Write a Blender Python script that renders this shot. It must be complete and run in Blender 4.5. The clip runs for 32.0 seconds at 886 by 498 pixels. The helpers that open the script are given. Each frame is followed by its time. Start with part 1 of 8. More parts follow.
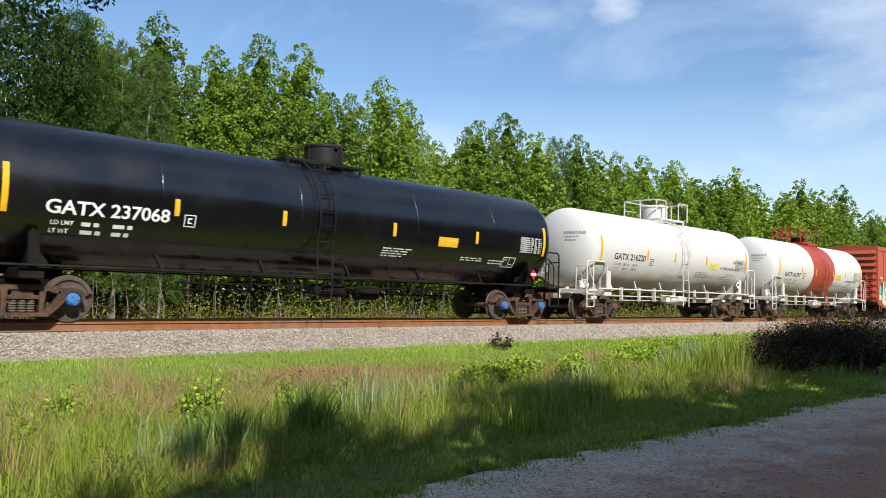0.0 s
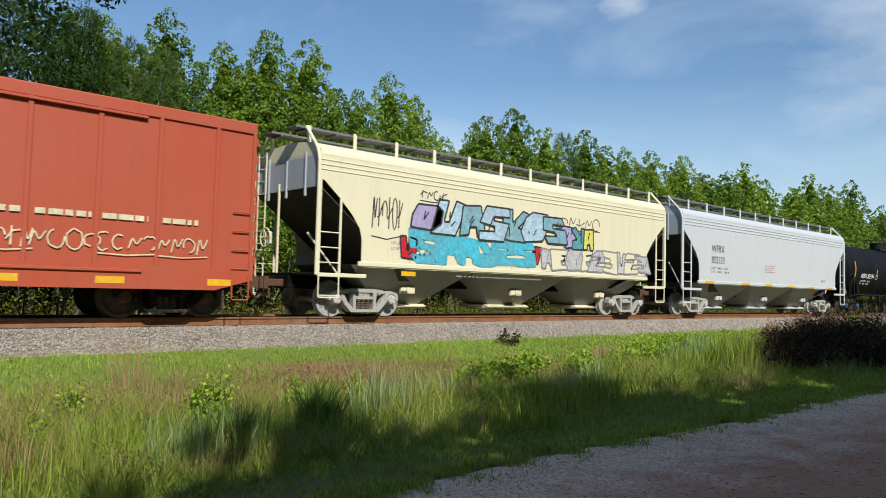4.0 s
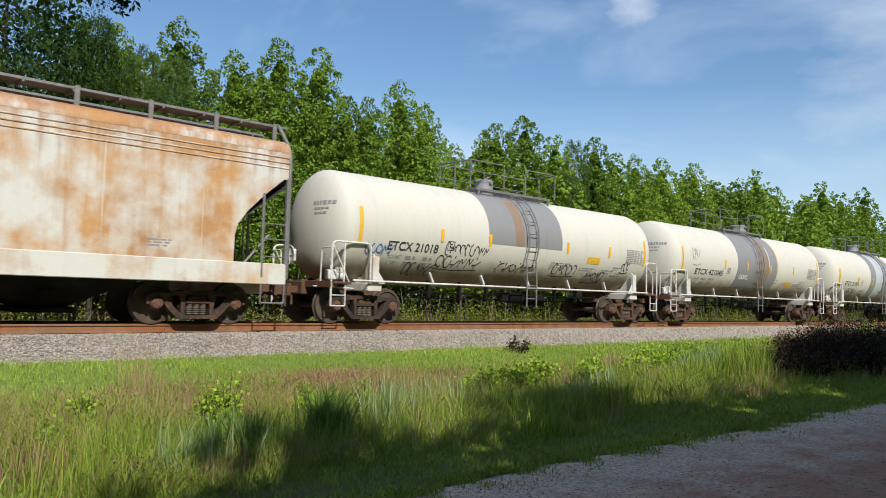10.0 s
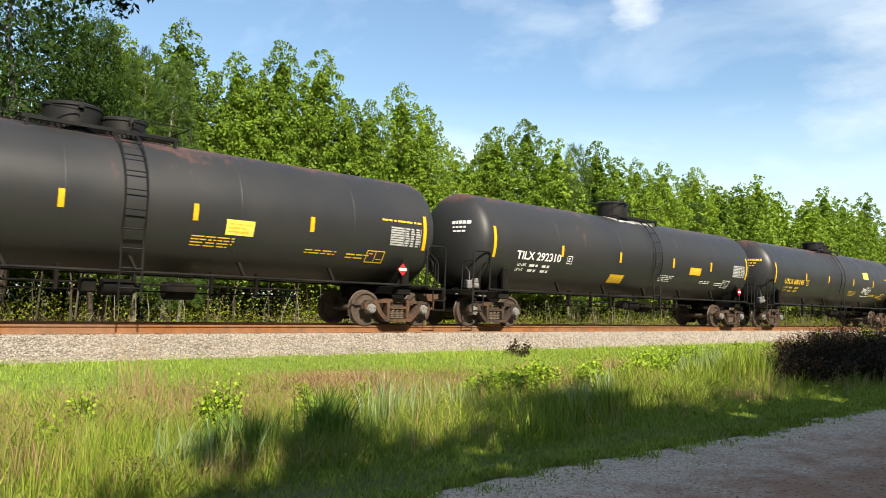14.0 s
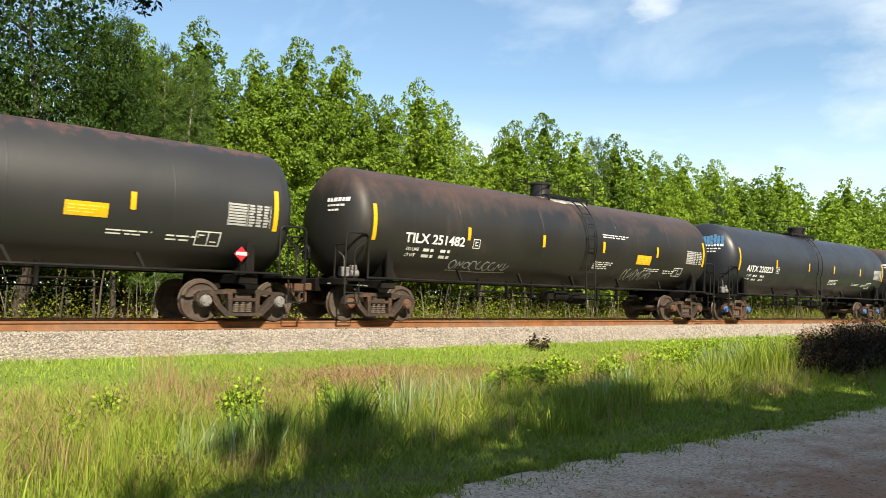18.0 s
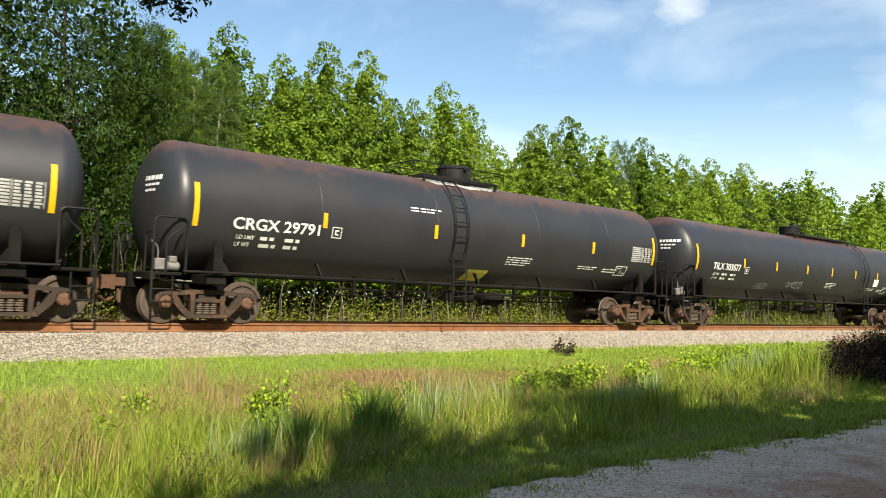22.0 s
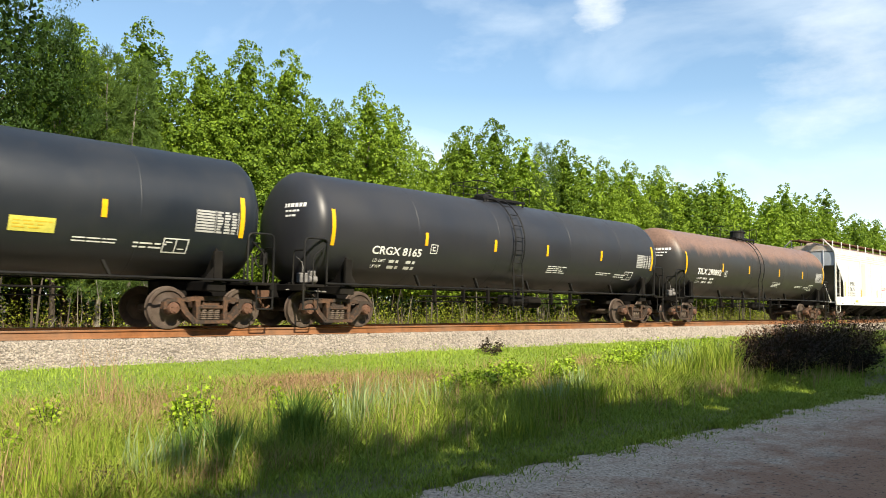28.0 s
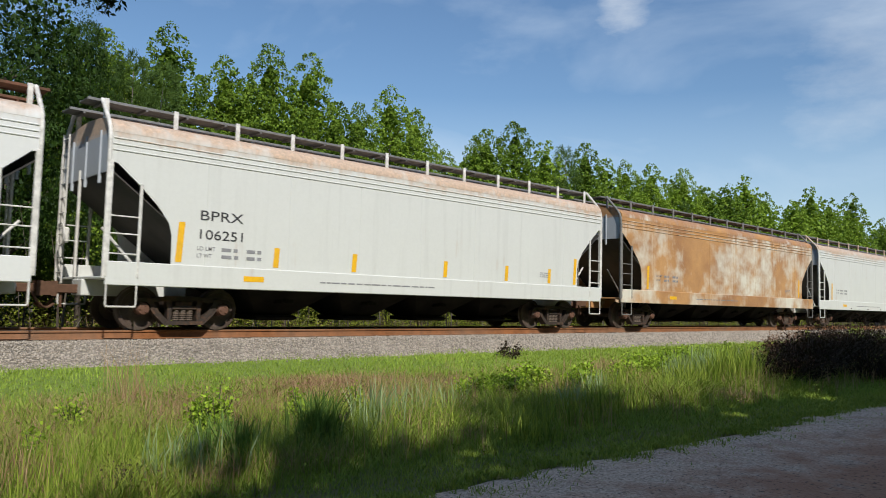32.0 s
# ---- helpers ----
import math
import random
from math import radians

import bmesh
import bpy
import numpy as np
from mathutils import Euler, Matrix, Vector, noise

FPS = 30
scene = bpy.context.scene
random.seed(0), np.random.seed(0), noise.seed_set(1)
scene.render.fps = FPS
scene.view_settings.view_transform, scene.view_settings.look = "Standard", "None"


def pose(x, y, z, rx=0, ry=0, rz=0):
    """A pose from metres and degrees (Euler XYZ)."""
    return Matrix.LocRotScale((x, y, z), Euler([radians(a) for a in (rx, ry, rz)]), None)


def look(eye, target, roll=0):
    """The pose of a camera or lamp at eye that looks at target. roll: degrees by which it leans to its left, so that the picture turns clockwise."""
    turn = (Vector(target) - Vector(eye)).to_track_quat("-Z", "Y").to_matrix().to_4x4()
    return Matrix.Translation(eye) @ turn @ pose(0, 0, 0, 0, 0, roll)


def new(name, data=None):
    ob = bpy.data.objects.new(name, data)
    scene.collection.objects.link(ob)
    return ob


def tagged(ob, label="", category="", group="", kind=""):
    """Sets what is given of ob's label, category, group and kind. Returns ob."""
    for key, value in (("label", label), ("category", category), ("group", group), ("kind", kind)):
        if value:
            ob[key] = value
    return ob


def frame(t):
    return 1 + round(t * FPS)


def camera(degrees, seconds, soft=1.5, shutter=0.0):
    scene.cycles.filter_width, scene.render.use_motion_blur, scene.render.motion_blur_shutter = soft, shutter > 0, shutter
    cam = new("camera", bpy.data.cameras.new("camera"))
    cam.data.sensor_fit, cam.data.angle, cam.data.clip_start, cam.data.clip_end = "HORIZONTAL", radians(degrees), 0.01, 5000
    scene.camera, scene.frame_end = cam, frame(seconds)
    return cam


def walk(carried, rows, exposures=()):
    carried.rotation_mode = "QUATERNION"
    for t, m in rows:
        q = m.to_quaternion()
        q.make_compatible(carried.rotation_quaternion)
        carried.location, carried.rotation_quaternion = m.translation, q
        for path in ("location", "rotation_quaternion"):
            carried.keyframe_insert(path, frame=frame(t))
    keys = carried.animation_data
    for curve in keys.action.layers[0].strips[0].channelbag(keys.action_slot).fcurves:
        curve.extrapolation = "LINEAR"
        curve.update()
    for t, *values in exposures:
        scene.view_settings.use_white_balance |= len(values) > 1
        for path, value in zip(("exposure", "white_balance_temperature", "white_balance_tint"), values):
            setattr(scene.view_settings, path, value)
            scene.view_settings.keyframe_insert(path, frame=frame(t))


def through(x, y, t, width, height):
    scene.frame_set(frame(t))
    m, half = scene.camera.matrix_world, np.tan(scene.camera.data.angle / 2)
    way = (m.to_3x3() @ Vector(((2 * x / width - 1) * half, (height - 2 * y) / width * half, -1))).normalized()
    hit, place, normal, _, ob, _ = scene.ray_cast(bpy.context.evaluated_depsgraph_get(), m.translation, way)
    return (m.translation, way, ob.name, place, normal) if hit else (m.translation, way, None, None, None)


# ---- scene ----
# x runs along the track, y across it, z = 0 at the rail head; the train rolls towards -x
TRACK_Y = 16.85
cam = camera(61.35, 32.0, soft=0.9, shutter=0.07)


def aim(yaw, pitch, roll, ex, ey, ez):
    """The camera's pose: yaw from the track's line, pitch, roll, and the eye."""
    a, p = radians(yaw), radians(pitch)
    return look((ex, ey, ez), (ex + math.cos(a) * math.cos(p), ey + math.sin(a) * math.cos(p), ez + math.sin(p)), roll)


EXPOSURES = [(0.0, 0.38, 6450, 11), (1.0, 0.4, 6600, 11), (2.0, 0.05, 6300, 8), (3.0, -0.02, 6300, 8), (5.5, 0.05, 6350, 8), (6.0, 0.1, 6350, 8), (7.0, 0.62, 6800, 9), (8.0, 0.7, 7000, 10), (9.0, 0.45, 6800, 10), (10.0, 0.1, 6300, 9), (13.0, 0.08, 6300, 9), (14.0, 0.76, 7300, 8),
             (17.0, 0.8, 7450, 7), (22.0, 0.78, 7450, 7), (25.0, 0.86, 7400, 7), (28.0, 0.82, 7400, 7), (29.0, 0.82, 7400, 7), (30.0, 0.7, 7200, 8), (30.6, 0.25, 6550, 8), (31.0, 0.08, 6450, 8), (32.0, -0.08, 6300, 9)]
walk(cam, [
    (0.0, aim(46.97, 3.49, 1.48, 0.010, -0.017, 0.744)),
    (0.5, aim(46.95, 3.59, 1.43, 0.010, -0.014, 0.745)),
    (1.0, aim(46.90, 3.54, 1.35, 0.008, -0.015, 0.741)),
    (1.5, aim(46.95, 3.34, 1.41, 0.007, -0.019, 0.744)),
    (2.0, aim(46.93, 3.28, 1.48, 0.012, -0.018, 0.744)),
    (2.5, aim(46.98, 3.19, 1.57, 0.007, -0.007, 0.747)),
    (3.0, aim(47.06, 3.16, 1.56, 0.005, 0.003, 0.747)),
    (3.5, aim(47.31, 3.17, 1.51, 0.001, -0.003, 0.748)),
    (5.5, aim(47.89, 3.22, 1.50, 0.008, -0.019, 0.748)),
    (6.0, aim(47.94, 3.53, 1.62, 0.002, -0.015, 0.748)),
    (6.5, aim(48.00, 3.71, 1.75, 0.003, -0.015, 0.750)),
    (7.0, aim(48.09, 3.70, 1.81, 0.008, -0.008, 0.746)),
    (7.5, aim(48.16, 3.53, 1.78, 0.006, -0.006, 0.740)),
    (8.0, aim(48.19, 3.35, 1.74, -0.001, 0.001, 0.742)),
    (8.5, aim(48.19, 3.39, 1.69, -0.001, 0.003, 0.739)),
    (9.0, aim(48.25, 3.54, 1.65, -0.003, -0.001, 0.739)),
    (9.5, aim(48.26, 3.65, 1.63, -0.001, -0.005, 0.741)),
    (10.0, aim(48.27, 3.69, 1.61, -0.002, -0.008, 0.743)),
    (10.5, aim(48.28, 3.76, 1.57, -0.003, -0.013, 0.742)),
    (11.0, aim(48.24, 3.81, 1.55, -0.001, -0.017, 0.742)),
    (11.5, aim(48.08, 3.84, 1.64, -0.004, 0.004, 0.741)),
    (12.0, aim(48.15, 3.92, 1.72, -0.006, 0.010, 0.741)),
    (12.5, aim(48.23, 3.99, 1.81, -0.007, 0.009, 0.737)),
    (13.0, aim(48.31, 3.97, 1.87, -0.007, -0.001, 0.739)),
    (13.5, aim(48.33, 3.97, 1.90, -0.003, -0.019, 0.743)),
    (14.0, aim(48.40, 3.90, 1.96, 0.006, -0.026, 0.744)),
    (14.5, aim(48.41, 3.71, 1.90, 0.011, -0.021, 0.743)),
    (16.5, aim(49.22, 3.19, 1.51, 0.008, -0.034, 0.746)),
    (17.0, aim(49.43, 3.24, 1.49, 0.005, -0.023, 0.743)),
    (17.5, aim(49.62, 3.30, 1.47, 0.002, -0.014, 0.738)),
    (18.0, aim(49.76, 3.47, 1.59, -0.004, -0.013, 0.739)),
    (18.5, aim(50.23, 3.71, 1.62, -0.011, -0.005, 0.743)),
    (19.0, aim(50.70, 3.87, 1.67, -0.014, -0.006, 0.743)),
    (19.5, aim(50.80, 3.88, 1.67, -0.013, -0.005, 0.739)),
    (20.0, aim(50.92, 3.89, 1.72, -0.014, -0.013, 0.738)),
    (20.5, aim(51.18, 3.76, 1.78, -0.018, -0.014, 0.742)),
    (21.0, aim(51.45, 3.57, 1.89, -0.023, -0.015, 0.744)),
    (21.5, aim(51.52, 3.60, 1.92, -0.020, -0.006, 0.740)),
    (22.0, aim(51.66, 3.70, 1.93, -0.020, -0.000, 0.740)),
    (22.5, aim(51.72, 3.84, 1.94, -0.019, 0.005, 0.735)),
    (23.0, aim(51.74, 4.00, 1.96, -0.025, 0.009, 0.736)),
    (23.5, aim(51.82, 4.14, 1.94, -0.023, -0.004, 0.735)),
    (24.0, aim(51.48, 4.13, 1.94, -0.021, -0.009, 0.736)),
    (24.5, aim(49.96, 3.98, 1.86, -0.009, -0.023, 0.738)),
    (25.0, aim(48.24, 3.92, 1.73, 0.005, -0.027, 0.737)),
    (25.5, aim(47.05, 3.79, 1.54, 0.013, -0.011, 0.733)),
    (27.5, aim(45.71, 3.90, 1.06, 0.007, 0.097, 0.720)),
    (28.0, aim(45.94, 3.99, 1.05, 0.010, 0.088, 0.719)),
    (28.5, aim(46.29, 4.01, 1.03, 0.017, 0.068, 0.723)),
    (29.0, aim(46.69, 4.00, 1.13, 0.016, 0.055, 0.722)),
    (29.5, aim(47.04, 4.06, 1.26, 0.026, 0.031, 0.718)),
    (30.0, aim(47.12, 4.06, 1.23, 0.013, 0.031, 0.725)),
    (30.5, aim(47.37, 4.10, 1.25, 0.019, 0.025, 0.723)),
    (31.0, aim(47.50, 4.13, 1.30, 0.009, 0.019, 0.729)),
    (31.5, aim(47.61, 4.16, 1.41, 0.013, 0.005, 0.730)),
    (32.0, aim(47.59, 4.15, 1.47, 0.015, 0.008, 0.733)),
], EXPOSURES)

# ---- light ----
SUN_EL, SUN_AZ = 40.0, -108.0  # degrees; azimuth from +x, so the sun stands behind the camera, to its left
SUN_WAY = Vector((math.cos(radians(SUN_AZ)) * math.cos(radians(SUN_EL)), math.sin(radians(SUN_AZ)) * math.cos(radians(SUN_EL)), math.sin(radians(SUN_EL))))
sun = new("sun", bpy.data.lights.new("sun", "SUN"))
sun.data.energy, sun.data.angle, sun.data.color = 5.0, radians(0.53), (1.0, 0.94, 0.84)
sun.matrix_world = look(SUN_WAY * 50, (0, 0, 0))

world = bpy.data.worlds.new("sky")
scene.world = world
world.use_nodes = True
wn, wl = world.node_tree.nodes, world.node_tree.links
wn.clear()
w_out, w_bg, w_sky = wn.new("ShaderNodeOutputWorld"), wn.new("ShaderNodeBackground"), wn.new("ShaderNodeTexSky")
w_sky.sky_type, w_sky.sun_disc = "NISHITA", False
w_sky.sun_elevation, w_sky.sun_rotation = radians(SUN_EL), radians(90 - SUN_AZ)
w_sky.air_density, w_sky.dust_density, w_sky.ozone_density = 1.25, 0.35, 5.5
# thin drifts of high cloud over the whole sky
w_co, w_map = wn.new("ShaderNodeTexCoord"), wn.new("ShaderNodeMapping")
w_map.inputs["Scale"].default_value = (1.2, 1.9, 4.2)
w_map.inputs["Location"].default_value = (0.62, 0.3, 0.45)
w_map.inputs["Rotation"].default_value = (0.2, 0.35, 0.4)
w_noise = wn.new("ShaderNodeTexNoise")
w_noise.inputs["Scale"].default_value, w_noise.inputs["Detail"].default_value = 1.7, 8
w_noise.inputs["Roughness"].default_value, w_noise.inputs["Distortion"].default_value = 0.52, 0.5
w_ramp = wn.new("ShaderNodeMapRange")
w_ramp.inputs["From Min"].default_value, w_ramp.inputs["From Max"].default_value = 0.47, 0.82
w_ramp.inputs["To Max"].default_value = 0.6
w_mix = wn.new("ShaderNodeMix")
w_mix.data_type = "RGBA"
w_mix.inputs["B"].default_value = (6.3, 7.2, 8.3, 1)
wl.new(w_co.outputs["Generated"], w_map.inputs["Vector"])
wl.new(w_map.outputs["Vector"], w_noise.inputs["Vector"])
wl.new(w_noise.outputs["Fac"], w_ramp.inputs["Value"])
wl.new(w_ramp.outputs["Result"], w_mix.inputs["Factor"])
wl.new(w_sky.outputs["Color"], w_mix.inputs["A"])
# two small bright clouds among the drifts, with ragged edges
w_fine = wn.new("ShaderNodeTexNoise")
w_fine.inputs["Scale"].default_value, w_fine.inputs["Detail"].default_value, w_fine.inputs["Roughness"].default_value = 14.0, 6, 0.6
w_flat = wn.new("ShaderNodeMapping")
w_flat.inputs["Scale"].default_value = (0.7, 0.7, 1.8)
wl.new(w_co.outputs["Generated"], w_flat.inputs["Vector"])
wl.new(w_flat.outputs["Vector"], w_fine.inputs["Vector"])
w_last = w_mix.outputs["Result"]
for way, inner, outer, most in (((0.769, 0.521, 0.37), 1.0, 0.9984, 0.6), ((0.915, 0.30, 0.275), 0.9999, 0.9900, 0.3)):
    w_dot, w_puff, w_ragged, w_edge, w_cloud = wn.new("ShaderNodeVectorMath"), wn.new("ShaderNodeMapRange"), wn.new("ShaderNodeMath"), wn.new("ShaderNodeMapRange"), wn.new("ShaderNodeMix")
    w_dot.operation, w_ragged.operation, w_cloud.data_type = "DOT_PRODUCT", "ADD", "RGBA"
    w_dot.inputs[1].default_value = Vector(way).normalized()
    w_puff.inputs["From Min"].default_value, w_puff.inputs["From Max"].default_value = outer, inner
    w_puff.inputs["To Min"].default_value, w_puff.inputs["To Max"].default_value = -0.5, 0.16
    w_edge.inputs["From Min"].default_value, w_edge.inputs["From Max"].default_value = 0.42, 0.85
    w_edge.inputs["To Max"].default_value = most
    w_cloud.inputs["B"].default_value = (7.4, 7.7, 8.0, 1)
    wl.new(w_co.outputs["Generated"], w_dot.inputs[0])
    wl.new(w_dot.outputs["Value"], w_puff.inputs["Value"])
    wl.new(w_puff.outputs["Result"], w_ragged.inputs[0])
    wl.new(w_fine.outputs["Fac"], w_ragged.inputs[1])
    wl.new(w_ragged.outputs["Value"], w_edge.inputs["Value"])
    wl.new(w_edge.outputs["Result"], w_cloud.inputs["Factor"])
    wl.new(w_last, w_cloud.inputs["A"])
    w_last = w_cloud.outputs["Result"]
# pale haze low over the horizon
w_sep, w_low, w_haze = wn.new("ShaderNodeSeparateXYZ"), wn.new("ShaderNodeMapRange"), wn.new("ShaderNodeMix")
w_low.inputs["From Min"].default_value, w_low.inputs["From Max"].default_value = 0.27, 0.05
w_low.inputs["To Max"].default_value = 0.6
w_haze.data_type = "RGBA"
w_haze.inputs["B"].default_value = (5.7, 6.9, 8.1, 1)
wl.new(w_co.outputs["Generated"], w_sep.inputs["Vector"])
wl.new(w_sep.outputs["Z"], w_low.inputs["Value"])
wl.new(w_low.outputs["Result"], w_haze.inputs["Factor"])
wl.new(w_last, w_haze.inputs["A"])
wl.new(w_haze.outputs["Result"], w_bg.inputs["Color"])
w_bg.inputs["Strength"].default_value = 0.115
wl.new(w_bg.outputs["Background"], w_out.inputs["Surface"])

# ---- materials ----
class Nodes:
    """A short hand for node materials."""

    def __init__(self, name):
        self.mat = bpy.data.materials.new(name)
        self.mat.use_nodes = True
        self.tree = self.mat.node_tree
        self.tree.nodes.clear()
        self.out = self.tree.nodes.new("ShaderNodeOutputMaterial")
        self.bsdf = self.tree.nodes.new("ShaderNodeBsdfPrincipled")
        self.link(self.bsdf.outputs["BSDF"], self.out.inputs["Surface"])

    def link(self, a, b):
        self.tree.links.new(a, b)

    def add(self, kind, **sets):
        node = self.tree.nodes.new(kind)
        for key, value in sets.items():
            sock = node.inputs[key.replace("_", " ")]
            if hasattr(value, "is_linked"):
                self.link(value, sock)
            else:
                sock.default_value = value
        return node

    def coord(self, which="Object", scale=(1, 1, 1)):
        co = self.tree.nodes.new("ShaderNodeTexCoord")
        return self.add("ShaderNodeMapping", Vector=co.outputs[which], Scale=scale).outputs["Vector"]

    def noise(self, vec, scale, detail=4.0, rough=0.55):
        return self.add("ShaderNodeTexNoise", Vector=vec, Scale=scale, Detail=detail, Roughness=rough).outputs["Fac"]

    def ramp(self, value, lo, hi, a=0.0, b=1.0):
        return self.add("ShaderNodeMapRange", Value=value, From_Min=lo, From_Max=hi, To_Min=a, To_Max=b).outputs["Result"]

    def math(self, op, a, b=0.0):
        node = self.tree.nodes.new("ShaderNodeMath")
        node.operation = op
        for sock, value in zip(node.inputs, (a, b)):
            if hasattr(value, "is_linked"):
                self.link(value, sock)
            else:
                sock.default_value = value
        return node.outputs[0]

    def mix(self, fac, a, b):
        node = self.tree.nodes.new("ShaderNodeMix")
        node.data_type = "RGBA"
        for sock, value in ((node.inputs["Factor"], fac), (node.inputs["A"], a), (node.inputs["B"], b)):
            if hasattr(value, "is_linked"):
                self.link(value, sock)
            else:
                sock.default_value = value if isinstance(value, float) else (*value, 1)
        return node.outputs["Result"]

    def rand(self, island=False):
        if island:
            return self.tree.nodes.new("ShaderNodeNewGeometry").outputs["Random Per Island"]
        return self.tree.nodes.new("ShaderNodeObjectInfo").outputs["Random"]

    def axis(self, vec, which):
        return self.add("ShaderNodeSeparateXYZ", Vector=vec).outputs[which]

    def done(self, color, rough=0.6, metal=0.0, bump=None, strength=0.3, dist=0.01, spec=0.5):
        for key, value in (("Base Color", color), ("Roughness", rough), ("Metallic", metal), ("Specular IOR Level", spec)):
            sock = self.bsdf.inputs[key]
            if hasattr(value, "is_linked"):
                self.link(value, sock)
            else:
                sock.default_value = (*value, 1) if key == "Base Color" else value
        if bump is not None:
            b = self.add("ShaderNodeBump", Height=bump, Strength=strength, Distance=dist)
            self.link(b.outputs["Normal"], self.bsdf.inputs["Normal"])
        return self.mat


RUST, RUST_DARK, DUST = (0.17, 0.09, 0.055), (0.045, 0.028, 0.02), (0.22, 0.19, 0.15)


def paint(name, base, rust=0.0, grime=0.4, top=0.0, top_color=(0.06, 0.03, 0.023), rough=0.42, streak=0.4, seed=0.0, gloss=0.4, top_z=(3.0, 3.95), wave=0.6, edge_soft=0.2, splash=0.0):
    """Car paint: two scales of grime, run-down streaks, rust patches, and a worn top."""
    n = Nodes(name)
    co = n.coord()
    shift = n.add("ShaderNodeMapping", Vector=co, Location=(seed * 7.3, seed * 3.1, seed * 1.7)).outputs["Vector"]
    own = n.tree.nodes.new("ShaderNodeVectorMath")
    n.link(shift, own.inputs[0])
    n.link(n.math("MULTIPLY", n.rand(), 40.0), own.inputs[1])
    shift = own.outputs["Vector"]
    big = n.noise(shift, 0.55, 5, 0.6)
    fine = n.noise(shift, 14.0, 5, 0.65)
    run = n.noise(n.add("ShaderNodeMapping", Vector=shift, Scale=(2.6, 2.6, 0.16)).outputs["Vector"], 1.6, 5, 0.6)
    col = n.mix(n.ramp(big, 0.35, 0.75, 0.0, 0.22 * grime), base, [c * 0.5 + d * 0.35 for c, d in zip(base, DUST)])
    col = n.mix(n.ramp(run, 0.52, 0.78, 0.0, streak), col, [c * 0.55 + d * 0.12 for c, d in zip(base, DUST)])
    col = n.mix(n.ramp(fine, 0.4, 0.8, 0.0, 0.25 * grime), col, [c * 0.6 for c in base])
    rgh = n.ramp(big, 0.3, 0.7, rough - 0.06, rough + 0.14)
    if top > 0:
        z = n.axis(co, "Z")
        up = n.math("ADD", n.ramp(z, top_z[0], top_z[1]), n.ramp(run, 0.3, 0.75, -0.6 * wave, 0.5 * wave))
        up = n.math("ADD", up, n.ramp(big, 0.35, 0.7, -0.6 * wave, 0.45 * wave))
        worn = n.mix(n.ramp(fine, 0.35, 0.7), [c * 0.8 for c in top_color], [c * 1.35 for c in top_color])
        col = n.mix(n.ramp(up, 0.5 - edge_soft, 0.5 + edge_soft, 0.0, top), col, worn)
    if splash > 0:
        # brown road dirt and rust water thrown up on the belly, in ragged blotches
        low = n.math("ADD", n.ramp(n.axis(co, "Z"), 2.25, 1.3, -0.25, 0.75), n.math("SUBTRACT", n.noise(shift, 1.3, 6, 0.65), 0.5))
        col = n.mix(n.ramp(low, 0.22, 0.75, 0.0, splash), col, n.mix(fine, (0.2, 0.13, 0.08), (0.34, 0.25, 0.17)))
    if rust > 0:
        patch = n.math("ADD", n.math("MULTIPLY", n.noise(shift, 0.3, 3, 0.5), 0.45), n.math("MULTIPLY", n.noise(shift, 1.15, 5, 0.6), 0.55))
        both = n.math("ADD", n.math("MULTIPLY", patch, 0.9), n.math("MULTIPLY", run, 0.1))
        edge = 0.66 - 0.175 * rust
        col = n.mix(n.ramp(both, edge, edge + 0.14, 0.0, min(0.95, 0.5 + 0.4 * rust)), col, n.mix(n.ramp(big, 0.35, 0.65), n.mix(fine, (0.24, 0.1, 0.035), (0.38, 0.19, 0.075)), n.mix(fine, (0.42, 0.19, 0.055), (0.58, 0.34, 0.13))))
    return n.done(col, rgh, 0.0, fine, 0.06, 0.004, gloss)


def plain(name, base, rough=0.6, metal=0.0, vary=0.3, scale=9.0, bump=0.15, spec=0.3):
    n = Nodes(name)
    co = n.coord()
    a, b = n.noise(co, scale, 6, 0.65), n.noise(co, scale * 0.12, 3)
    col = n.mix(n.ramp(a, 0.35, 0.7), [c * (1 - vary) for c in base], [min(1, c * (1 + vary * 0.6)) for c in base])
    col = n.mix(n.ramp(b, 0.4, 0.7, 0.0, vary), col, DUST)
    return n.done(col, rough, metal, a, bump, 0.006, spec)


def iron(name, base, rust):
    n = Nodes(name)
    co = n.coord()
    a, b = n.noise(co, 12.0, 6, 0.7), n.noise(co, 2.2, 4)
    both = n.math("ADD", n.math("MULTIPLY", a, 0.45), n.math("MULTIPLY", b, 0.55))
    both = n.math("ADD", both, n.ramp(n.rand(), 0.0, 1.0, -0.06, 0.06))
    col = n.mix(n.ramp(both, 0.6 - rust * 0.3, 0.72 - rust * 0.3), base, n.mix(a, RUST_DARK, RUST))
    return n.done(col, 0.8, 0.0, a, 0.35, 0.006, 0.15)


